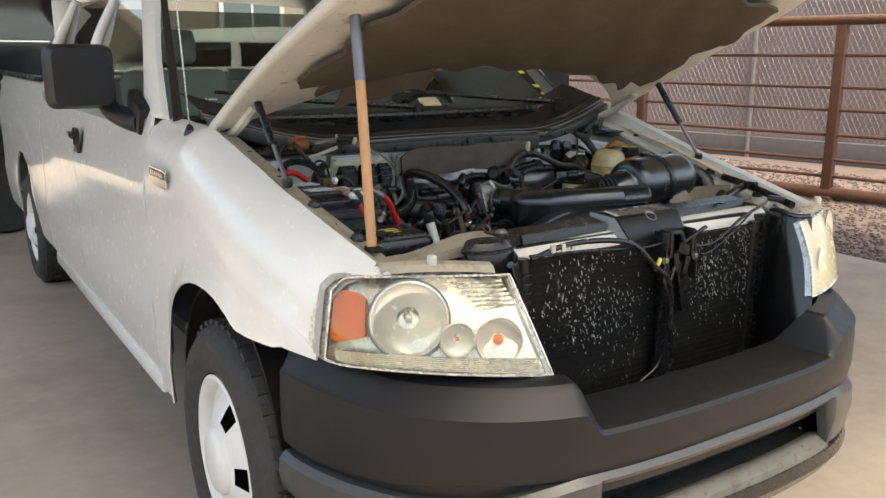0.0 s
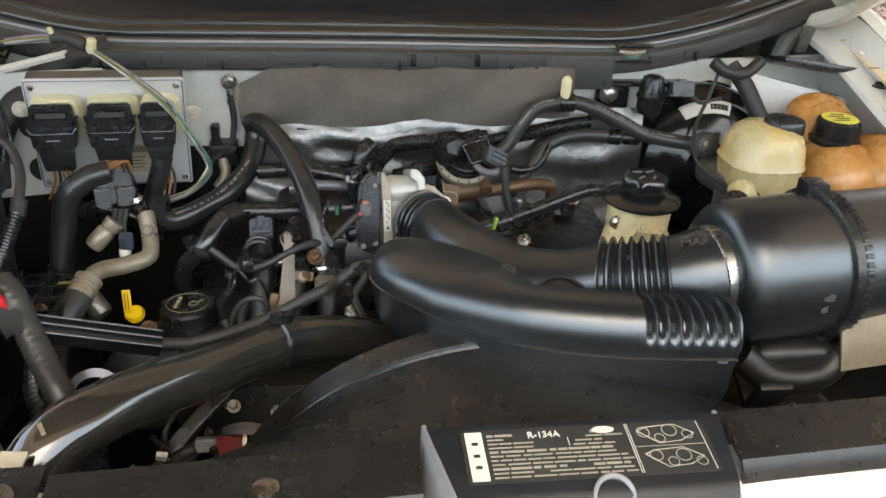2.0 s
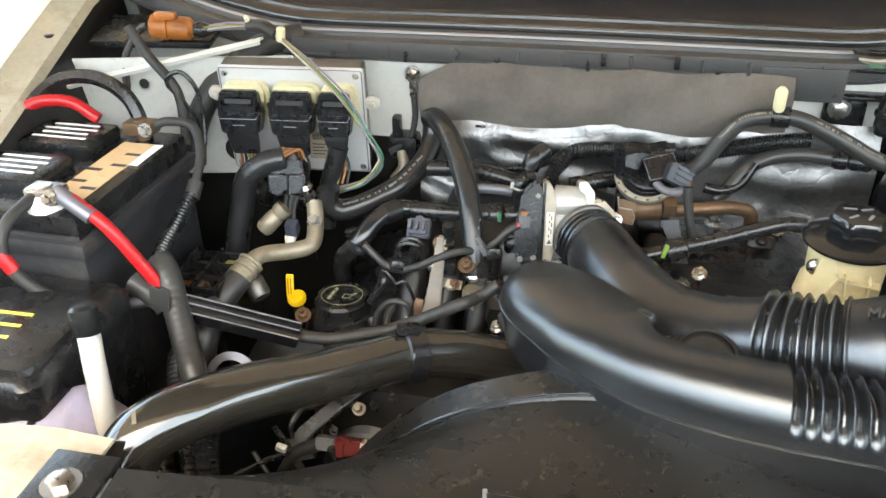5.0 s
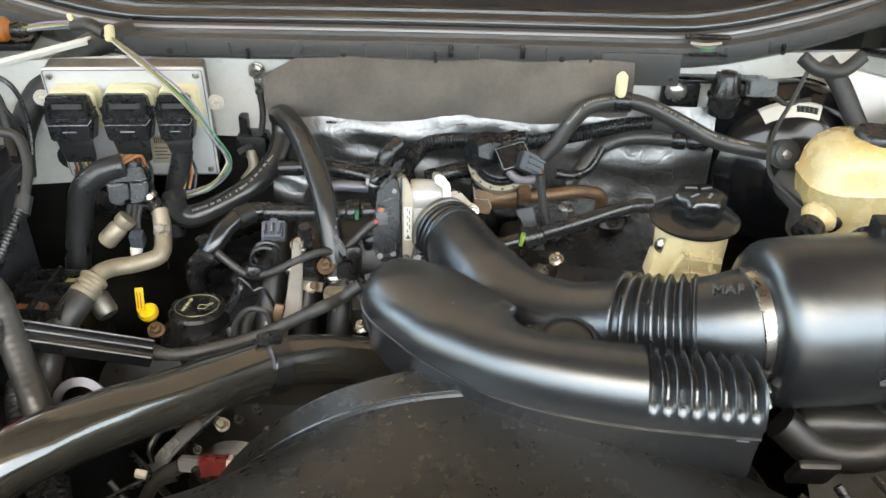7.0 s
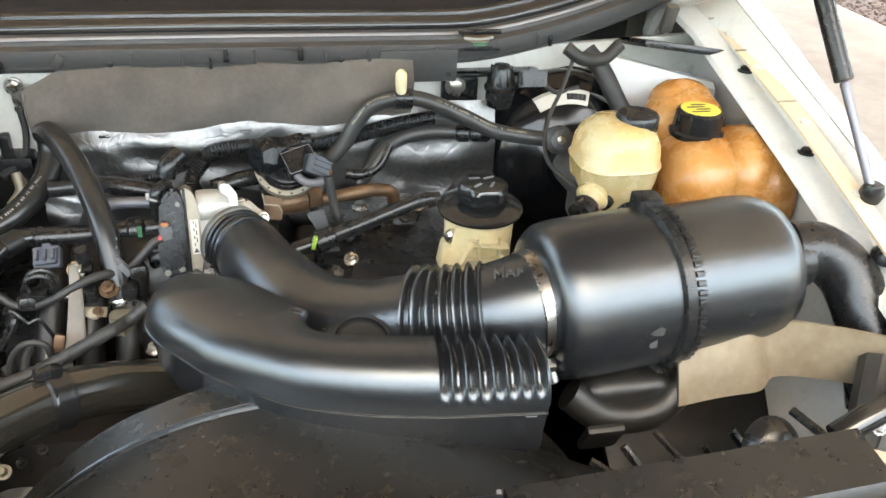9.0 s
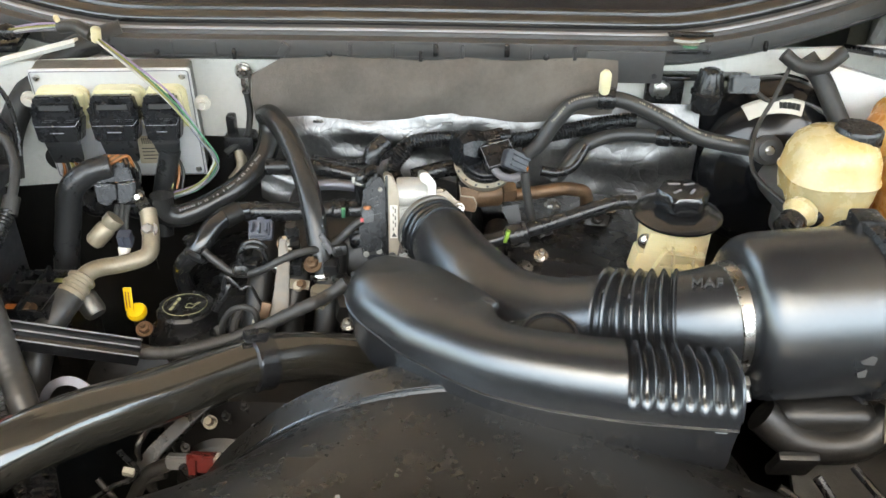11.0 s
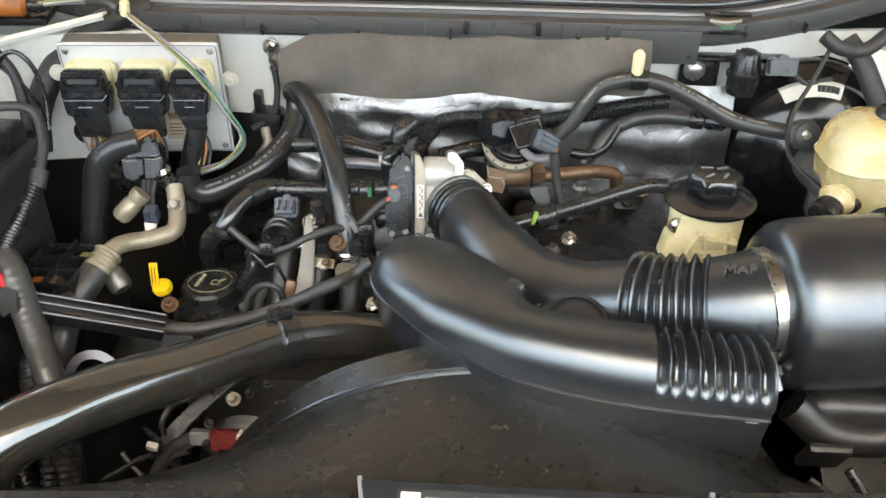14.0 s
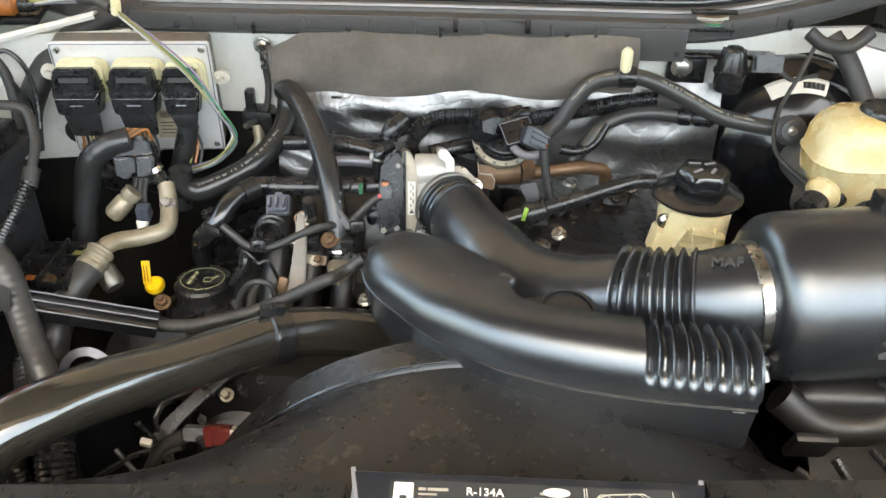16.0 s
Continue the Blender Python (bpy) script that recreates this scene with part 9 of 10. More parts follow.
# ---- engine bay, driver side ----
def egr_and_lines():
    e = thing("egr_valve", "black round valve head on a rusty pipe flange", "valve", (0.14, 0.80, 1.08))
    ax = Vector((0.04, -0.60, 0.80)).normalized()
    o = Vector((0.138, 0.772, 1.174))
    fm = on_plane(o, (1, 0, -0.05), (0.0, 0.80, 0.60))
    part("valve_base", lathe([(0.034, -0.022), (0.0435, -0.020), (0.0455, -0.012), (0.0455, -0.006), (0.038, -0.004)], o, o + ax, 40), CAST_TAN, e, "notched tan metal flange")
    for k in range(16):
        a = 2 * math.pi * (k + 0.3) / 16
        part("flange_notch", outline_prism([(0.0402, -0.0022), (0.0446, -0.0014), (0.0446, 0.0014), (0.0402, 0.0022)], fm @ pose(0, 0, -0.0062, 0, 0, math.degrees(a)), 0.0012), PRINT_K, e)
    part("valve_head", lathe([(0.0388, -0.010), (0.0388, 0.0), (0.0375, 0.004), (0.036, 0.0045), (0.034, 0.010), (0.030, 0.012), (0.0, 0.013)], o, o + ax, 40), CLEAN, e, "moulded black valve head")
    kd = Vector((-0.75, -0.50, 0.20)).normalized()
    kc = Vector((0.112, 0.775, 1.186))
    kn = part("solenoid_block", lathe([(0.018, -0.034), (0.027, -0.028), (0.0305, 0.0), (0.0295, 0.010), (0.019, 0.020), (0.0, 0.021)], kc, kc + kd, 8), CLEAN, e, "faceted black solenoid knob", 20)
    part("pale_edge", sweep([kc + kd * 0.0208 + q for q in (Vector((0.010, -0.004, -0.012)), Vector((0.018, 0.0, -0.004)), Vector((0.020, 0.004, 0.008)))], 0.0006, 4), SILVER_PL, kn)
    sm = on_plane((0.156, 0.752, 1.187), (1, 0.30, 0.22), (-0.42, 0.78, 0.55))
    top = [(-0.022, -0.017), (0.022, -0.019), (0.022, 0.018), (-0.022, 0.019)]
    sb = part("sensor_block", outline_prism(top, sm @ pose(0, 0, -0.028), 0.036, 0.0012), CLEAN, e, "square black sensor block")
    rim = [sm @ Vector((x * 0.96, y * 0.96, 0.0082)) for x, y in top]
    part("pale_edge", sweep(rim + rim[:1], 0.0007, 4), SILVER_PL, sb)
    cm = on_plane((0.142, 0.785, 1.197), (1, 0.1, 0.22), (-0.3, 0.75, 0.62))
    cp = part("sensor_cap", join(outline_prism(rounded(0.050, 0.026, 0.006), cm @ pose(0, 0, -0.016), 0.024, 0.002), outline_prism(rounded(0.030, 0.014, 0.004), cm @ pose(-0.004, 0.002, 0.008), 0.006, 0.001), lathe([(0.010, 0), (0.0115, 0.003), (0.010, 0.016), (0.0, 0.018)], cm @ Vector((0.018, 0.0, 0.0)), cm @ Vector((0.05, -0.004, 0.004)), 14)), CLEAN, e, "ribbed black cap")
    for k in range(3):
        part("cap_rib", outline_prism(rounded(0.034, 0.002, 0.0008), cm @ pose(0.0, -0.010 + 0.004 * k, 0.008), 0.004), SATIN, cp)
    slate_ = mat("charcoal_plug", (0.020, 0.023, 0.029), 0.42, var=0.1)
    gm = on_plane((0.1775, 0.738, 1.187), (1, 0.15, -0.52), (0.35, 0.55, 0.75))
    pg = part("plug", join(outline_prism(rounded(0.027, 0.026, 0.003), gm @ pose(-0.003, 0, -0.012), 0.020, 0.0015), outline_prism(rounded(0.012, 0.022, 0.002), gm @ pose(0.014, 0, -0.011), 0.016, 0.001)), slate_, e, "slate grey ribbed plug")
    for k in range(3):
        part("plug_rib", outline_prism(rounded(0.026, 0.003, 0.001), gm @ pose(0.006, -0.008 + 0.008 * k, 0.008), 0.003, 0.0006), slate_, pg)
    for k in range(3):
        part("wire", hose([gm @ Vector((0.018, -0.006 + 0.005 * k, 0.0)), gm @ Vector((0.025, -0.008 + 0.004 * k, -0.004)), Vector((0.193, 0.727, 1.171))], 0.0014, 6), CONN_OR, pg)
    part("plug_lead", hose([(0.1925, 0.727, 1.175), (0.1945, 0.725, 1.160), (0.200, 0.722, 1.130), (0.208, 0.715, 1.102), (0.222, 0.70, 1.085)], 0.0062, 12), TAPE, e)
    part("lead_loop", hose([(0.146, 0.752, 1.186), (0.150, 0.738, 1.174), (0.163, 0.730, 1.166), (0.181, 0.730, 1.165), (0.192, 0.738, 1.170)], 0.0058, 12), mat("mauve_grey_sleeve", (0.10, 0.092, 0.098), 0.5, var=0.15), e, "mauve grey sleeve")
    part("pipe_body", join(lathe([(0.0175, 0), (0.0185, 0.004), (0.0185, 0.036), (0.016, 0.040)], (0.124, 0.775, 1.112), (0.165, 0.782, 1.112), 20), outline_prism([(-0.022, -0.016), (0.002, -0.020), (0.006, 0.014), (-0.020, 0.018)], on_plane((0.123, 0.752, 1.118), (1, 0, 0), (0, 0.3, 1)), 0.004, 0.001)), COPPER, e, "brown pipe body and tab")
    part("tab_edge", sweep([Vector(q) for q in ((0.101, 0.750, 1.141), (0.103, 0.749, 1.124), (0.122, 0.748, 1.122), (0.127, 0.748, 1.112), (0.125, 0.748, 1.100))], 0.0014, 6), CAST_TAN, e)
    part("exhaust_pipe", hose([(0.115, 0.785, 1.110), (0.165, 0.787, 1.106), (0.211, 0.790, 1.110), (0.252, 0.791, 1.1165), (0.276, 0.795, 1.114), (0.294, 0.80, 1.104), (0.300, 0.81, 1.06)], 0.0100, 16), COPPER, e, "rusty brown exhaust gas pipe")
    part("pipe_nut", lathe([(0.0165, 0), (0.0165, 0.016), (0.013, 0.020)], (0.166, 0.785, 1.112), (0.21, 0.792, 1.113), 6), COPPER, e)
    part("thin_pipe", hose([(0.225, 0.815, 1.135), (0.25, 0.815, 1.132), (0.275, 0.825, 1.14), (0.295, 0.845, 1.165)], 0.008, 10), RUBBER, e)
    part("flange_plate", join(box((0.112, 0.785, 1.115), (0.03, 0.04, 0.05), 0.006), bolt((0.122, 0.768, 1.13), (0, -1, 0.2), 0.006, 0.006)), DARK, e)
    c = thing("corrugated_loom", "ribbed black wiring conduit along the firewall", "conduit", (0.15, 0.85, 1.1))
    part("conduit", ribbed([(0.0, 0.825, 1.145), (0.03, 0.835, 1.168), (0.08, 0.845, 1.172), (0.14, 0.85, 1.168), (0.19, 0.853, 1.168), (0.26, 0.86, 1.180), (0.32, 0.868, 1.190), (0.375, 0.872, 1.196)], 0.0130, 0.13, 0.0046, 14), BLACK_PL, c)
    part("loom_cuff", hose([(0.37, 0.872, 1.196), (0.392, 0.871, 1.194), (0.405, 0.868, 1.180)], 0.017, 12), TAPE, c)
    part("branch", ribbed([(0.02, 0.83, 1.16), (0.0, 0.825, 1.13), (0.012, 0.815, 1.10), (0.03, 0.80, 1.085)], 0.0120, 0.13, 0.0046, 12), BLACK_PL, c)
    part("thin_conduit", ribbed([(0.0, 0.82, 1.160), (-0.03, 0.835, 1.140), (-0.08, 0.85, 1.125), (-0.13, 0.855, 1.13)], 0.0065, 0.2, 0.005, 10), RUBBER, c)
    part("second_pipe", hose([(0.03, 0.80, 1.128), (0.08, 0.815, 1.135), (0.13, 0.83, 1.135)], 0.013, 12), RUBBER, c)
    v = thing("vacuum_hose", "black brake-booster vacuum hose with a yellow cap tie", "hose", (0.4, 0.83, 1.1))
    part("hose", hose([(0.205, 0.838, 1.150), (0.226, 0.842, 1.172), (0.244, 0.845, 1.202), (0.270, 0.845, 1.231), (0.315, 0.842, 1.242), (0.355, 0.838, 1.236), (0.410, 0.830, 1.212), (0.442, 0.825, 1.196), (0.470, 0.820, 1.188), (0.51, 0.812, 1.183), (0.552, 0.803, 1.180)], 0.0118, 14), GREY_HOSE, v)
    part("hose_clamp", hose([(0.303, 0.842, 1.2415), (0.328, 0.841, 1.2415)], 0.0155, 14, 4), RUBBER, v)
    print_row(v, [(0.355, 0.838, 1.236), (0.410, 0.830, 1.212), (0.442, 0.825, 1.196), (0.470, 0.820, 1.188), (0.51, 0.812, 1.183)], 0.0122, 6, material=PRINT_DIM)
    print_row(v, [(0.244, 0.845, 1.202), (0.270, 0.845, 1.231), (0.315, 0.842, 1.242)], 0.0122, 7, material=PRINT_DIM)
    part("yellow_stop", lathe([(0.008, 0), (0.0085, 0.02), (0.0085, 0.034), (0.004, 0.040), (0, 0.041)], (0.311, 0.838, 1.248), (0.310, 0.832, 1.306), 14), CREAM, v, "pale yellow plastic stop")
    part("grommet", lathe([(0.022, 0), (0.022, 0.012), (0.016, 0.016), (0.016, 0.020), (0.008, 0.022), (0, 0.021)], (0.553, 0.806, 1.180), (0.551, 0.774, 1.192), 28), COWL_M, v, "round rubber grommet")
    part("grommet_pin", lathe([(0.009, 0), (0.007, 0.006), (0, 0.007)], (0.5515, 0.791, 1.186), (0.551, 0.77, 1.193), 14), STEEL, v)
    part("lower_pipe", hose([(0.245, 0.82, 1.115), (0.262, 0.825, 1.135), (0.285, 0.845, 1.158), (0.32, 0.858, 1.172), (0.36, 0.86, 1.178), (0.40, 0.855, 1.178)], 0.0115, 14), GREY_HOSE, v)
    part("check_valve", lathe([(0.011, 0), (0.014, 0.006), (0.014, 0.02), (0.010, 0.022), (0.013, 0.028), (0.013, 0.05), (0.007, 0.056), (0.006, 0.075)], (0.400, 0.852, 1.178), (0.475, 0.838, 1.178), 18), BLACK_PL, v, "ribbed black check valve")
    p = thing("pcv_hose", "slim black breather hose with a green quick clip", "hose", (0.22, 0.67, 1.10))
    part("hose", hose([(0.342, 0.685, 1.153), (0.315, 0.68, 1.154), (0.275, 0.675, 1.142), (0.235, 0.668, 1.130), (0.195, 0.658, 1.121), (0.165, 0.650, 1.115)], 0.0105, 14), RUBBER, p)
    part("coupling", lathe([(0.012, 0), (0.0155, 0.003), (0.0155, 0.028), (0.011, 0.032), (0.011, 0.06)], (0.195, 0.657, 1.120), (0.13, 0.640, 1.108), 18), BLACK_PL, p)
    part("green_clip", box((0.166, 0.640, 1.121), (0.0055, 0.008, 0.018), 0.001, (0, 14, 0)), mat("lime_clip", (0.20, 0.34, 0.055), 0.4, var=0.1), p, "small lime green clip")
    hm = on_plane((0.180, 0.680, 1.100), (1, 0, 0), (0, 0.25, 1))
    part("hanger", join(outline_prism([(-0.021, 0.040), (0.002, 0.045), (0.013, 0.008), (0.030, -0.036), (0.017, -0.052), (-0.002, -0.012), (-0.006, 0.010)], hm @ pose(0, 0, -0.004), 0.005, 0.0012), sweep([hm @ Vector(q) for q in ((0.017, -0.052, 0.001), (-0.002, -0.012, 0.001), (-0.006, 0.010, 0.001))], 0.0013, 6)), COWL_M, p, "bent grey bracket")


egr_and_lines()


def power_steering_bottle():
    p = thing("power_steering_bottle", "aged ivory power-steering reservoir with black lid and cap", "reservoir", (0.39, 0.66, 1.02))
    part("body", loft([[(0.394 + dx + r * math.cos(a), 0.655 + r * math.sin(a), z) for a in np.linspace(0, 2 * math.pi, 37)[:-1]] for z, r, dx in ((1.03, 0.040, 0.006), (1.05, 0.0445, 0.003), (1.10, 0.0470, 0), (1.145, 0.0485, 0), (1.150, 0.0485, 0))]), PS_BODY, p)
    for k in range(4):
        part("rib", box((0.382 + 0.006 * k, 0.606, 1.062 + 0.019 * k), (0.060 - 0.004 * k, 0.016, 0.003), 0.001, (0, 3, -8)), PS_BODY, p)
    for x, a in ((0.360, 24), (0.386, -6), (0.412, 0)):
        part("rib", box((x, 0.607, 1.094), (0.003, 0.014, 0.070), 0.001, (0, a, 0)), PS_BODY, p)
    part("side_flange", outline_prism([(0, 0), (0.050, 0.0), (0.050, 0.085), (0.018, 0.085)], on_plane((0.334, 0.612, 1.060), (1, -0.12, 0), (0, 0.1, 1)), 0.003, 0.0008), PS_BODY, p, "ivory mounting flange")
    part("flange_bolt", bolt((0.352, 0.606, 1.078), (0, -1, 0.35), 0.008, 0.006), AC_TUBE, p)
    part("flange_bolt", bolt((0.350, 0.628, 1.125), (0, -1, 0.35), 0.007, 0.006), STEEL, p)
    part("foot", join(box((0.352, 0.628, 1.085), (0.040, 0.035, 0.06), 0.008, (0, 10, 0)), bolt((0.352, 0.608, 1.075), (0, -1, 0.3), 0.010, 0.01)), PS_BODY, p)
    part("lid", lathe([(0.050, 0), (0.0585, 0.002), (0.0595, 0.006), (0.056, 0.009), (0.035, 0.012), (0.0, 0.012)], (0.394, 0.655, 1.148), (0.394, 0.655, 2), 40), SHINY, p, "wide glossy black lid")
    rings = []
    for z, r in ((1.158, 0.026), (1.166, 0.033), (1.182, 0.0335), (1.187, 0.030), (1.188, 0.015)):
        rings.append([(0.398 + r * (1 + 0.07 * math.cos(6 * a)) * math.cos(a), 0.660 + r * (1 + 0.07 * math.cos(6 * a)) * math.sin(a), z) for a in np.linspace(0, 2 * math.pi, 49)[:-1]])
    cap = part("cap", loft(rings), SHINY, p, "lobed black screw cap")
    m = on_plane((0.398, 0.660, 1.1885), (1, 0, 0), (0, 1, 0))
    for k in range(4):
        part("print_bar", outline_prism(rounded(0.016, 0.004, 0.001), m @ pose(-0.010 + 0.020 * (k % 2), 0.012 - 0.022 * (k // 2), 0, 0, 0, 20 * k), 0.0005), SILVER_PL, cap)


power_steering_bottle()


def brake_parts():
    b = thing("brake_booster", "glossy black round brake booster with a white code label", "brake booster", (0.60, 0.90, 1.0))
    A, B = Vector((0.592, 0.935, 1.112)), Vector((0.574, 0.74, 1.144))
    part("shell", lathe([(0.125, 0.0), (0.138, 0.008), (0.140, 0.020), (0.134, 0.026), (0.138, 0.032), (0.137, 0.05), (0.131, 0.060), (0.126, 0.063), (0.123, 0.066), (0.116, 0.073), (0.112, 0.080), (0.110, 0.092), (0.100, 0.099), (0.085, 0.108), (0.06, 0.114), (0.045, 0.120), (0.04, 0.13)], A, B, 56), mat("gloss_black_enamel", (0.006, 0.006, 0.0066), 0.13, var=0.1, rvar=0.04, dirt=(0.016, 0.015, 0.013), amount=0.2, dscale=16, ior=1.42), b)
    d = (B - A).normalized()
    lb_rows = []
    u = (Vector((0, 0, 1)) - d * d.z).normalized()
    v = d.cross(u) if d.cross(u).x > 0 else u.cross(d)
    for t in np.linspace(-0.55, 0.28, 11):
        lb_rows.append([A + d * h + (u * math.cos(t) + v * math.sin(t)) * r for h, r in ((0.0850, 0.1128), (0.0930, 0.1108), (0.1000, 0.1000), (0.1040, 0.0932))])
    lb = part("label", sheet(lb_rows, 0.001), LABEL, b, "white barcode label")
    for k in range(14):
        t = -0.05 + 0.021 * k
        q = [A + d * h + (u * math.cos(t) + v * math.sin(t)) * r for h, r in ((0.0955, 0.1085), (0.1010, 0.0998))]
        part("print_bar", sweep(q, 0.0011 if k % 3 else 0.0018, 4), PRINT_K, lb)
    part("master_cylinder", join(lathe([(0.04, 0.11), (0.03, 0.13), (0.028, 0.24), (0.02, 0.25)], A, B, 24)), ALU, b, "aluminium master cylinder")
    part("cylinder_foot", join(box((0.572, 0.70, 1.120), (0.055, 0.05, 0.04), 0.008), bolt((0.565, 0.672, 1.128), (0, -1, 0.2), 0.010, 0.01)), ALU, b)
    part("level_switch", lathe([(0.014, 0), (0.016, 0.012), (0.012, 0.02), (0.010, 0.03)], (0.585, 0.668, 1.148), (0.565, 0.655, 1.150), 14), BLACK_PL, b)
    part("switch_wire", hose([(0.566, 0.655, 1.15), (0.540, 0.69, 1.160), (0.517, 0.745, 1.176), (0.530, 0.80, 1.210), (0.562, 0.84, 1.25), (0.588, 0.868, 1.295)], 0.0032, 8), TAPE, b, "thin grey sensor wire")
    r = thing("brake_fluid_bottle", "yellowed white brake fluid reservoir with a black cap", "reservoir", (0.605, 0.69, 1.12))
    rings = []
    for z, w, dd, rr in ((1.125, 0.085, 0.085, 0.025), (1.145, 0.112, 0.105, 0.035), (1.172, 0.124, 0.118, 0.040), (1.190, 0.128, 0.122, 0.042), (1.194, 0.134, 0.127, 0.044), (1.198, 0.128, 0.122, 0.042), (1.222, 0.124, 0.118, 0.045), (1.240, 0.110, 0.106, 0.045), (1.251, 0.084, 0.084, 0.038), (1.255, 0.04, 0.045, 0.018)):
        rings.append([(0.604 + px * 0.93, 0.705 + py * 0.93, z) for px, py in rounded(w, dd, min(rr, w / 2 - 0.001, dd / 2 - 0.001), 8)])
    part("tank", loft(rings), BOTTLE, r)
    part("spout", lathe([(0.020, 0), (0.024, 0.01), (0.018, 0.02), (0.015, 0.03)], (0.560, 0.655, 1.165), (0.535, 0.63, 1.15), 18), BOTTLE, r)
    part("spout_plug", lathe([(0.017, 0.022), (0.019, 0.026), (0.019, 0.045), (0.012, 0.05), (0.0, 0.05)], (0.560, 0.655, 1.165), (0.535, 0.63, 1.15), 18), BLACK_PL, r, "black spout plug")
    cp = part("cap", loft([[(0.629 + q * (1 + 0.02 * math.cos(20 * a)) * math.cos(a), 0.704 + q * (1 + 0.02 * math.cos(20 * a)) * math.sin(a), z) for a in np.linspace(0, 2 * math.pi, 61)[:-1]] for z, q in ((1.232, 0.028), (1.236, 0.0305), (1.258, 0.0305), (1.262, 0.028), (1.262, 0.012))]), RUBBER, r, "knurled black cap")
    d2 = thing("degas_bottle", "amber-stained coolant expansion bottle with a yellow-topped cap", "coolant bottle", (0.78, 0.73, 1.08))
    def blob(cx, cy, w, dd, z0, z1, top):
        out = []
        for k in range(13):
            t = k / 12
            s = 1.0 if t < top else math.sqrt(max(0.03, 1 - ((t - top) / (1 - top)) ** 2.2))
            s *= 0.93 + 0.07 * min(1, t * 5)
            out.append([(cx + px * s, cy + py * s, lerp(z0, z1, t)) for px, py in rounded(w, dd, min(w, dd) * 0.42, 7)])
        return loft(out)
    for lobe in ((0.748, 0.715, 0.135, 0.150, 1.098, 1.222, 0.45), (0.812, 0.705, 0.115, 0.150, 1.098, 1.232, 0.4), (0.838, 0.675, 0.062, 0.12, 1.098, 1.218, 0.35), (0.752, 0.80, 0.13, 0.11, 1.12, 1.262, 0.5), (0.79, 0.72, 0.12, 0.12, 1.098, 1.21, 0.5)):
        part("tank_lobe", blob(*lobe), AMBER_TANK, d2)
    part("seam_flange", loft([[(0.778 + px, 0.705 + py, z) for px, py in rounded(0.200, 0.190, 0.07, 8)] for z in (1.112, 1.120)]), AMBER_TANK, d2)
    part("rear_chamber", blob(0.752, 0.815, 0.100, 0.075, 1.18, 1.268, 0.55), AMBER_TANK, d2, "upper chamber of the bottle")
    part("neck", lathe([(0.034, 0), (0.036, 0.012), (0.033, 0.02)], (0.742, 0.735, 1.205), (0.742, 0.735, 2), 28), AMBER_TANK, d2)
    dc = part("cap", loft([[(0.742 + q * (1 + 0.015 * math.cos(16 * a)) * math.cos(a), 0.735 + q * (1 + 0.015 * math.cos(16 * a)) * math.sin(a), z) for a in np.linspace(0, 2 * math.pi, 49)[:-1]] for z, q in ((1.212, 0.0395), (1.219, 0.0405), (1.222, 0.036), (1.248, 0.034), (1.252, 0.030), (1.252, 0.01))]), BLACK_PL, d2, "black pressure cap")
    part("cap_sticker", lathe([(0.029, 0), (0.028, 0.001), (0, 0.0012)], (0.742, 0.735, 1.2522), (0.742, 0.735, 2), 28), PRINT_Y, dc, "yellow warning sticker")
    for k in range(4):
        part("print_bar", box((0.742 - 0.006 + 0.008 * (k % 2), 0.735 - 0.014 + 0.009 * k, 1.2538), (0.028 - 0.006 * (k % 2), 0.0035, 0.0004), 0), PRINT_K, dc)
    part("overflow_hose", hose([(0.842, 0.640, 1.210), (0.850, 0.615, 1.212), (0.855, 0.57, 1.195), (0.855, 0.50, 1.175), (0.850, 0.43, 1.155), (0.845, 0.36, 1.13), (0.84, 0.30, 1.09)], 0.0125, 14), RUBBER, d2, "black overflow hose")
    part("hose_clip", lathe([(0.014, 0), (0.015, 0.004), (0.014, 0.012)], (0.842, 0.636, 1.2105), (0.850, 0.615, 1.212), 16), STEEL, d2)
    s = thing("solenoid_valve", "black finned solenoid valve bolted to the firewall", "solenoid", (0.47, 0.89, 1.2))
    part("body", lathe([(0.021, 0), (0.022, 0.008), (0.022, 0.024), (0.025, 0.026), (0.025, 0.030), (0.021, 0.032), (0.015, 0.060), (0.012, 0.064), (0.0, 0.065)], (0.470, 0.865, 1.218), (0.470, 0.860, 1.30), 28), BLACK_PL, s)
    for k in range(10):
        a = 2 * math.pi * k / 10
        part("fin", moved(box((0.018, 0, 0.046), (0.005, 0.003, 0.028), 0.001, (0, -12, 0)), pose(0.470, 0.863, 1.220) @ pose(0, 0, 0, 0, 0, 36 * k)), BLACK_PL, s)
    connector((0.520, 0.868, 1.258), (1, 0, 0), (0, 0.3, 1), 0.045, 0.026, 0.02, BLACK_PL, s, "plug")
    part("bracket", join(box((0.415, 0.905, 1.225), (0.06, 0.012, 0.05), 0.01), box((0.47, 0.90, 1.258), (0.14, 0.03, 0.006), 0.002)), BLACK_PL, s)
    part("bracket_bolt", bolt((0.405, 0.893, 1.240), (0, -1, 0), 0.011, 0.008), STEEL, s)
    part("lead", hose([(0.545, 0.865, 1.245), (0.565, 0.862, 1.235), (0.60, 0.87, 1.24)], 0.004, 8), TAPE, s)
    l = thing("steering_loom", "fat taped loom looping under the cowl corner", "wiring loom", (0.65, 0.85, 1.2))
    part("loom", hose([(0.572, 0.868, 1.305), (0.596, 0.86, 1.290), (0.632, 0.862, 1.288), (0.660, 0.87, 1.308)], 0.0105, 12), TAPE, l)
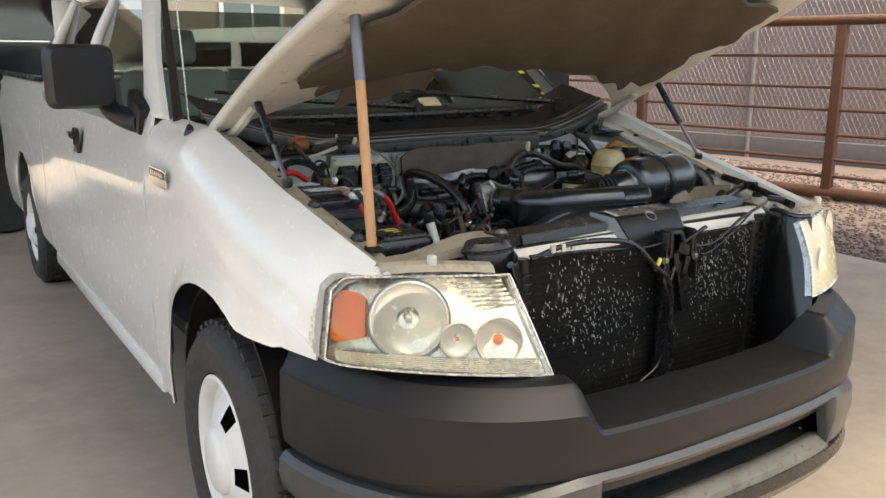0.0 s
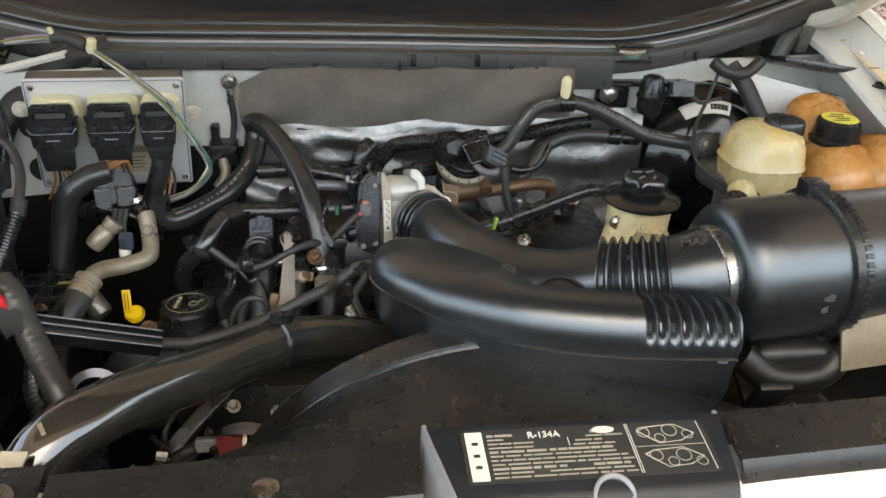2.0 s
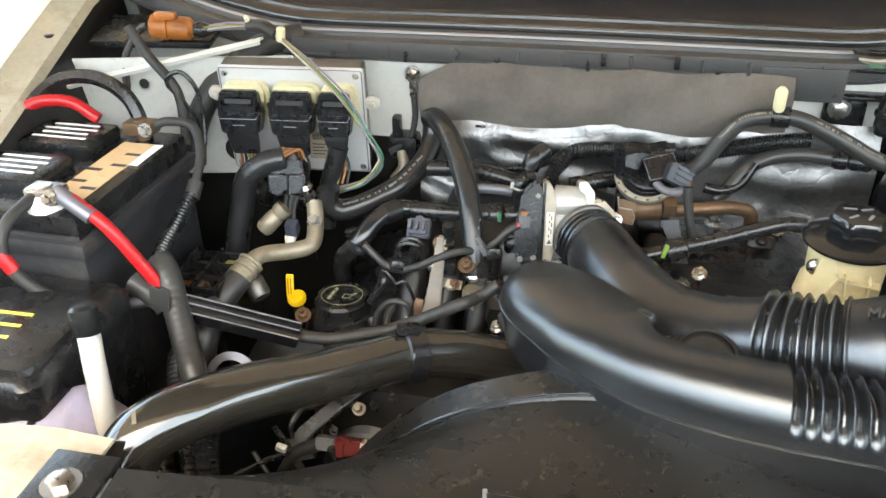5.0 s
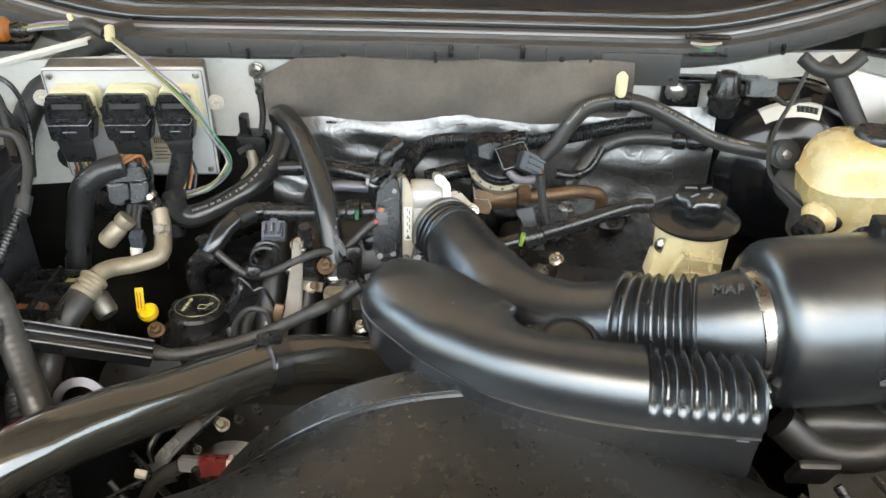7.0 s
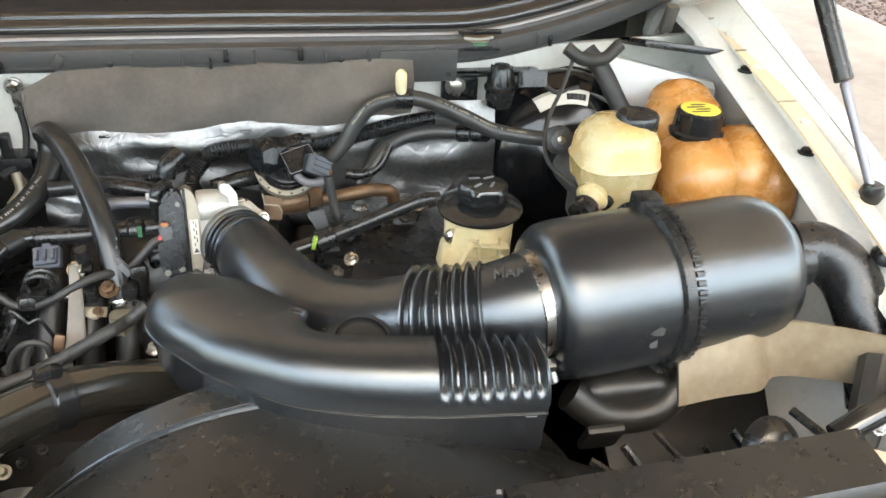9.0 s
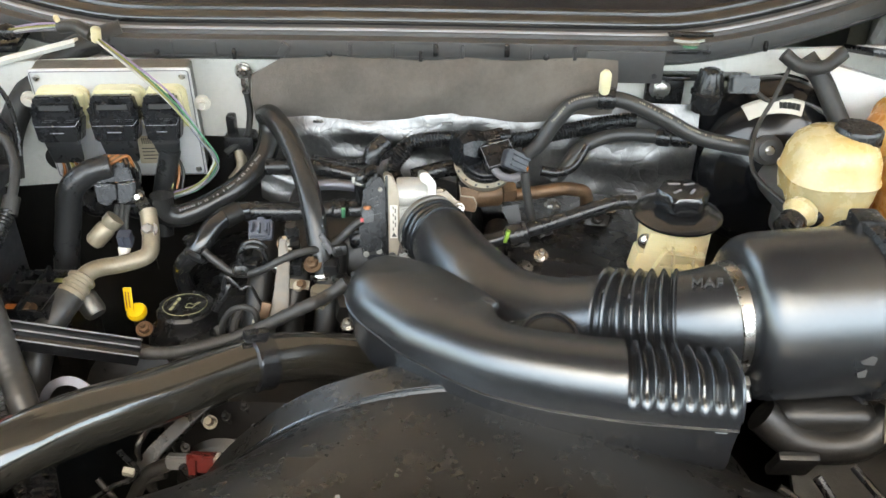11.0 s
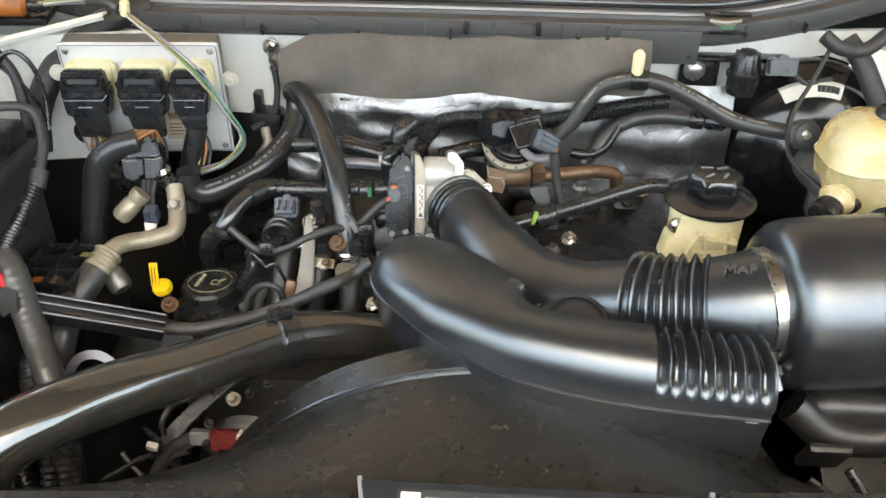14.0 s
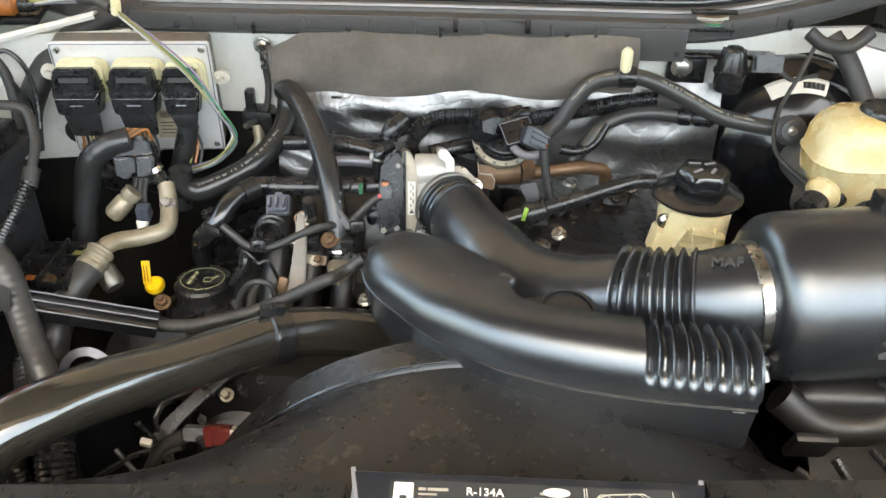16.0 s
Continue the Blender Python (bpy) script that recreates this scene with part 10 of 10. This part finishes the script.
    part("loom_drop", hose([(0.612, 0.885, 1.295), (0.634, 0.862, 1.268), (0.656, 0.835, 1.225), (0.68, 0.81, 1.18), (0.69, 0.80, 1.14)], 0.0145, 12), TAPE, l)
    f = thing("cowl_brace", "white cowl corner brace on the driver side", "panel", (0.78, 0.9, 1.2))
    part("brace", sheet([[(lerp(0.64, 0.83, t), lerp(0.925, 0.86, t) + dy, lerp(1.270, 1.235, t) + dz) for t in np.linspace(0, 1, 8)] for dy, dz in ((0.03, 0.006), (0.004, 0.008), (-0.006, 0.0), (-0.01, -0.12), (0.0, -0.2))], 0.004), WHITE, f)
    part("black_shelf", box((0.77, 0.90, 1.292), (0.16, 0.10, 0.012), 0.004, (-14, 8, 0)), BLACK_PL, f)
    part("rail_strip", sheet([[(0.856 - 0.012 * t + dx, lerp(0.93, 0.30, t), interp(lerp(0.93, 0.30, t), [(0.30, 1.165), (0.64, 1.262), (0.9, 1.318)])) for t in np.linspace(0, 1, 12)] for dx in (-0.015, 0.013)], 0.004), mat("peach_sealer_strip", (0.62, 0.48, 0.33), 0.5, var=0.06, dirt=(0.42, 0.31, 0.20), amount=0.3, dscale=16), f, "cream rail strip with joints and bolts")
    for y in (0.36, 0.50, 0.64, 0.78, 0.88):
        z = interp(y, [(0.30, 1.165), (0.64, 1.262), (0.9, 1.318)])
        part("strip_bolt", bolt((0.849, y, z + 0.002), (0, -0.3, 1), 0.007, 0.005), LABEL, f)
        part("strip_joint", box((0.849, y + 0.05, z + 0.0155), (0.028, 0.0022, 0.003), 0.0006, (16, 0, 0)), LEDGE, f)
    part("strip_plug", box((0.765, 0.93, 1.33), (0.02, 0.014, 0.05), 0.004, (20, 0, 0)), ALU, f)


brake_parts()


def low_clutter():
    """Cables and braces in the dark gap between the filter housing and the radiator."""
    c = thing("low_cables", "thin black cables in the gap by the radiator", "cables", (0.5, 0.25, 0.9))
    rnd = random.Random(21)
    for k in range(7):
        x = 0.44 + 0.045 * k
        part("cable", hose([(x, 0.30 + rnd.uniform(-0.02, 0.03), 1.03), (x + 0.04, 0.26, 1.0 + rnd.uniform(-0.02, 0.03)), (x + 0.09, 0.22, 1.01), (x + 0.13, 0.19, 0.97)], rnd.uniform(0.003, 0.006), 8), RUBBER, c)
    part("white_speck", box((0.398, 0.235, 1.045), (0.006, 0.005, 0.008), 0.002), PRINT_W, c)
    part("brace", box((0.385, 0.25, 1.03), (0.03, 0.04, 0.05), 0.008, (20, 0, 20)), DARK, c)
    w = thing("inner_wing_panel", "cream inner wing sheet with pressed folds behind the headlight", "panel", (0.68, 0.25, 0.8))
    rows = []
    for z in (1.135, 1.120, 1.100, 1.080, 1.066):
        rows.append([(lerp(0.552, 0.80, t), 0.35 - 0.10 * t + 0.03 * math.sin(3 * t) - 0.45 * (1.135 - z) * (1 - t) + 0.030 / (1 + math.exp(-(t - 0.42 - 1.2 * (1.10 - z)) * 40)), z + 0.02 * t) for t in np.linspace(0, 1, 40)])
    part("wing_sheet", sheet(rows, 0.004), mat("cream_wing_paint", (0.20, 0.165, 0.115), 0.45, var=0.12, dirt=(0.11, 0.08, 0.05), amount=0.45, dscale=7), w)
    part("dark_strap", sweep(spline([(0.775, 0.30, 1.12), (0.748, 0.265, 1.095), (0.735, 0.245, 1.06), (0.722, 0.235, 1.0)], 8), lambda q, k: 0.021 - 0.004 * k, 8), TAPE, w, "dark grimy strap over the sheet")
    part("strap_bolt", bolt((0.742, 0.236, 1.085), (0, -0.8, 0.6), 0.006, 0.006), STEEL, w)
    part("black_grommet", lathe([(0.034, 0), (0.030, 0.010), (0.020, 0.018), (0.0, 0.020)], (0.632, 0.255, 1.055), (0.628, 0.15, 1.12), 24), RUBBER, w, "black rubber plug in the sheet")
    part("hose", hose([(0.655, 0.200, 1.118), (0.69, 0.205, 1.135), (0.74, 0.215, 1.148), (0.80, 0.225, 1.158)], 0.0135, 14), SHINY, w)


low_clutter()
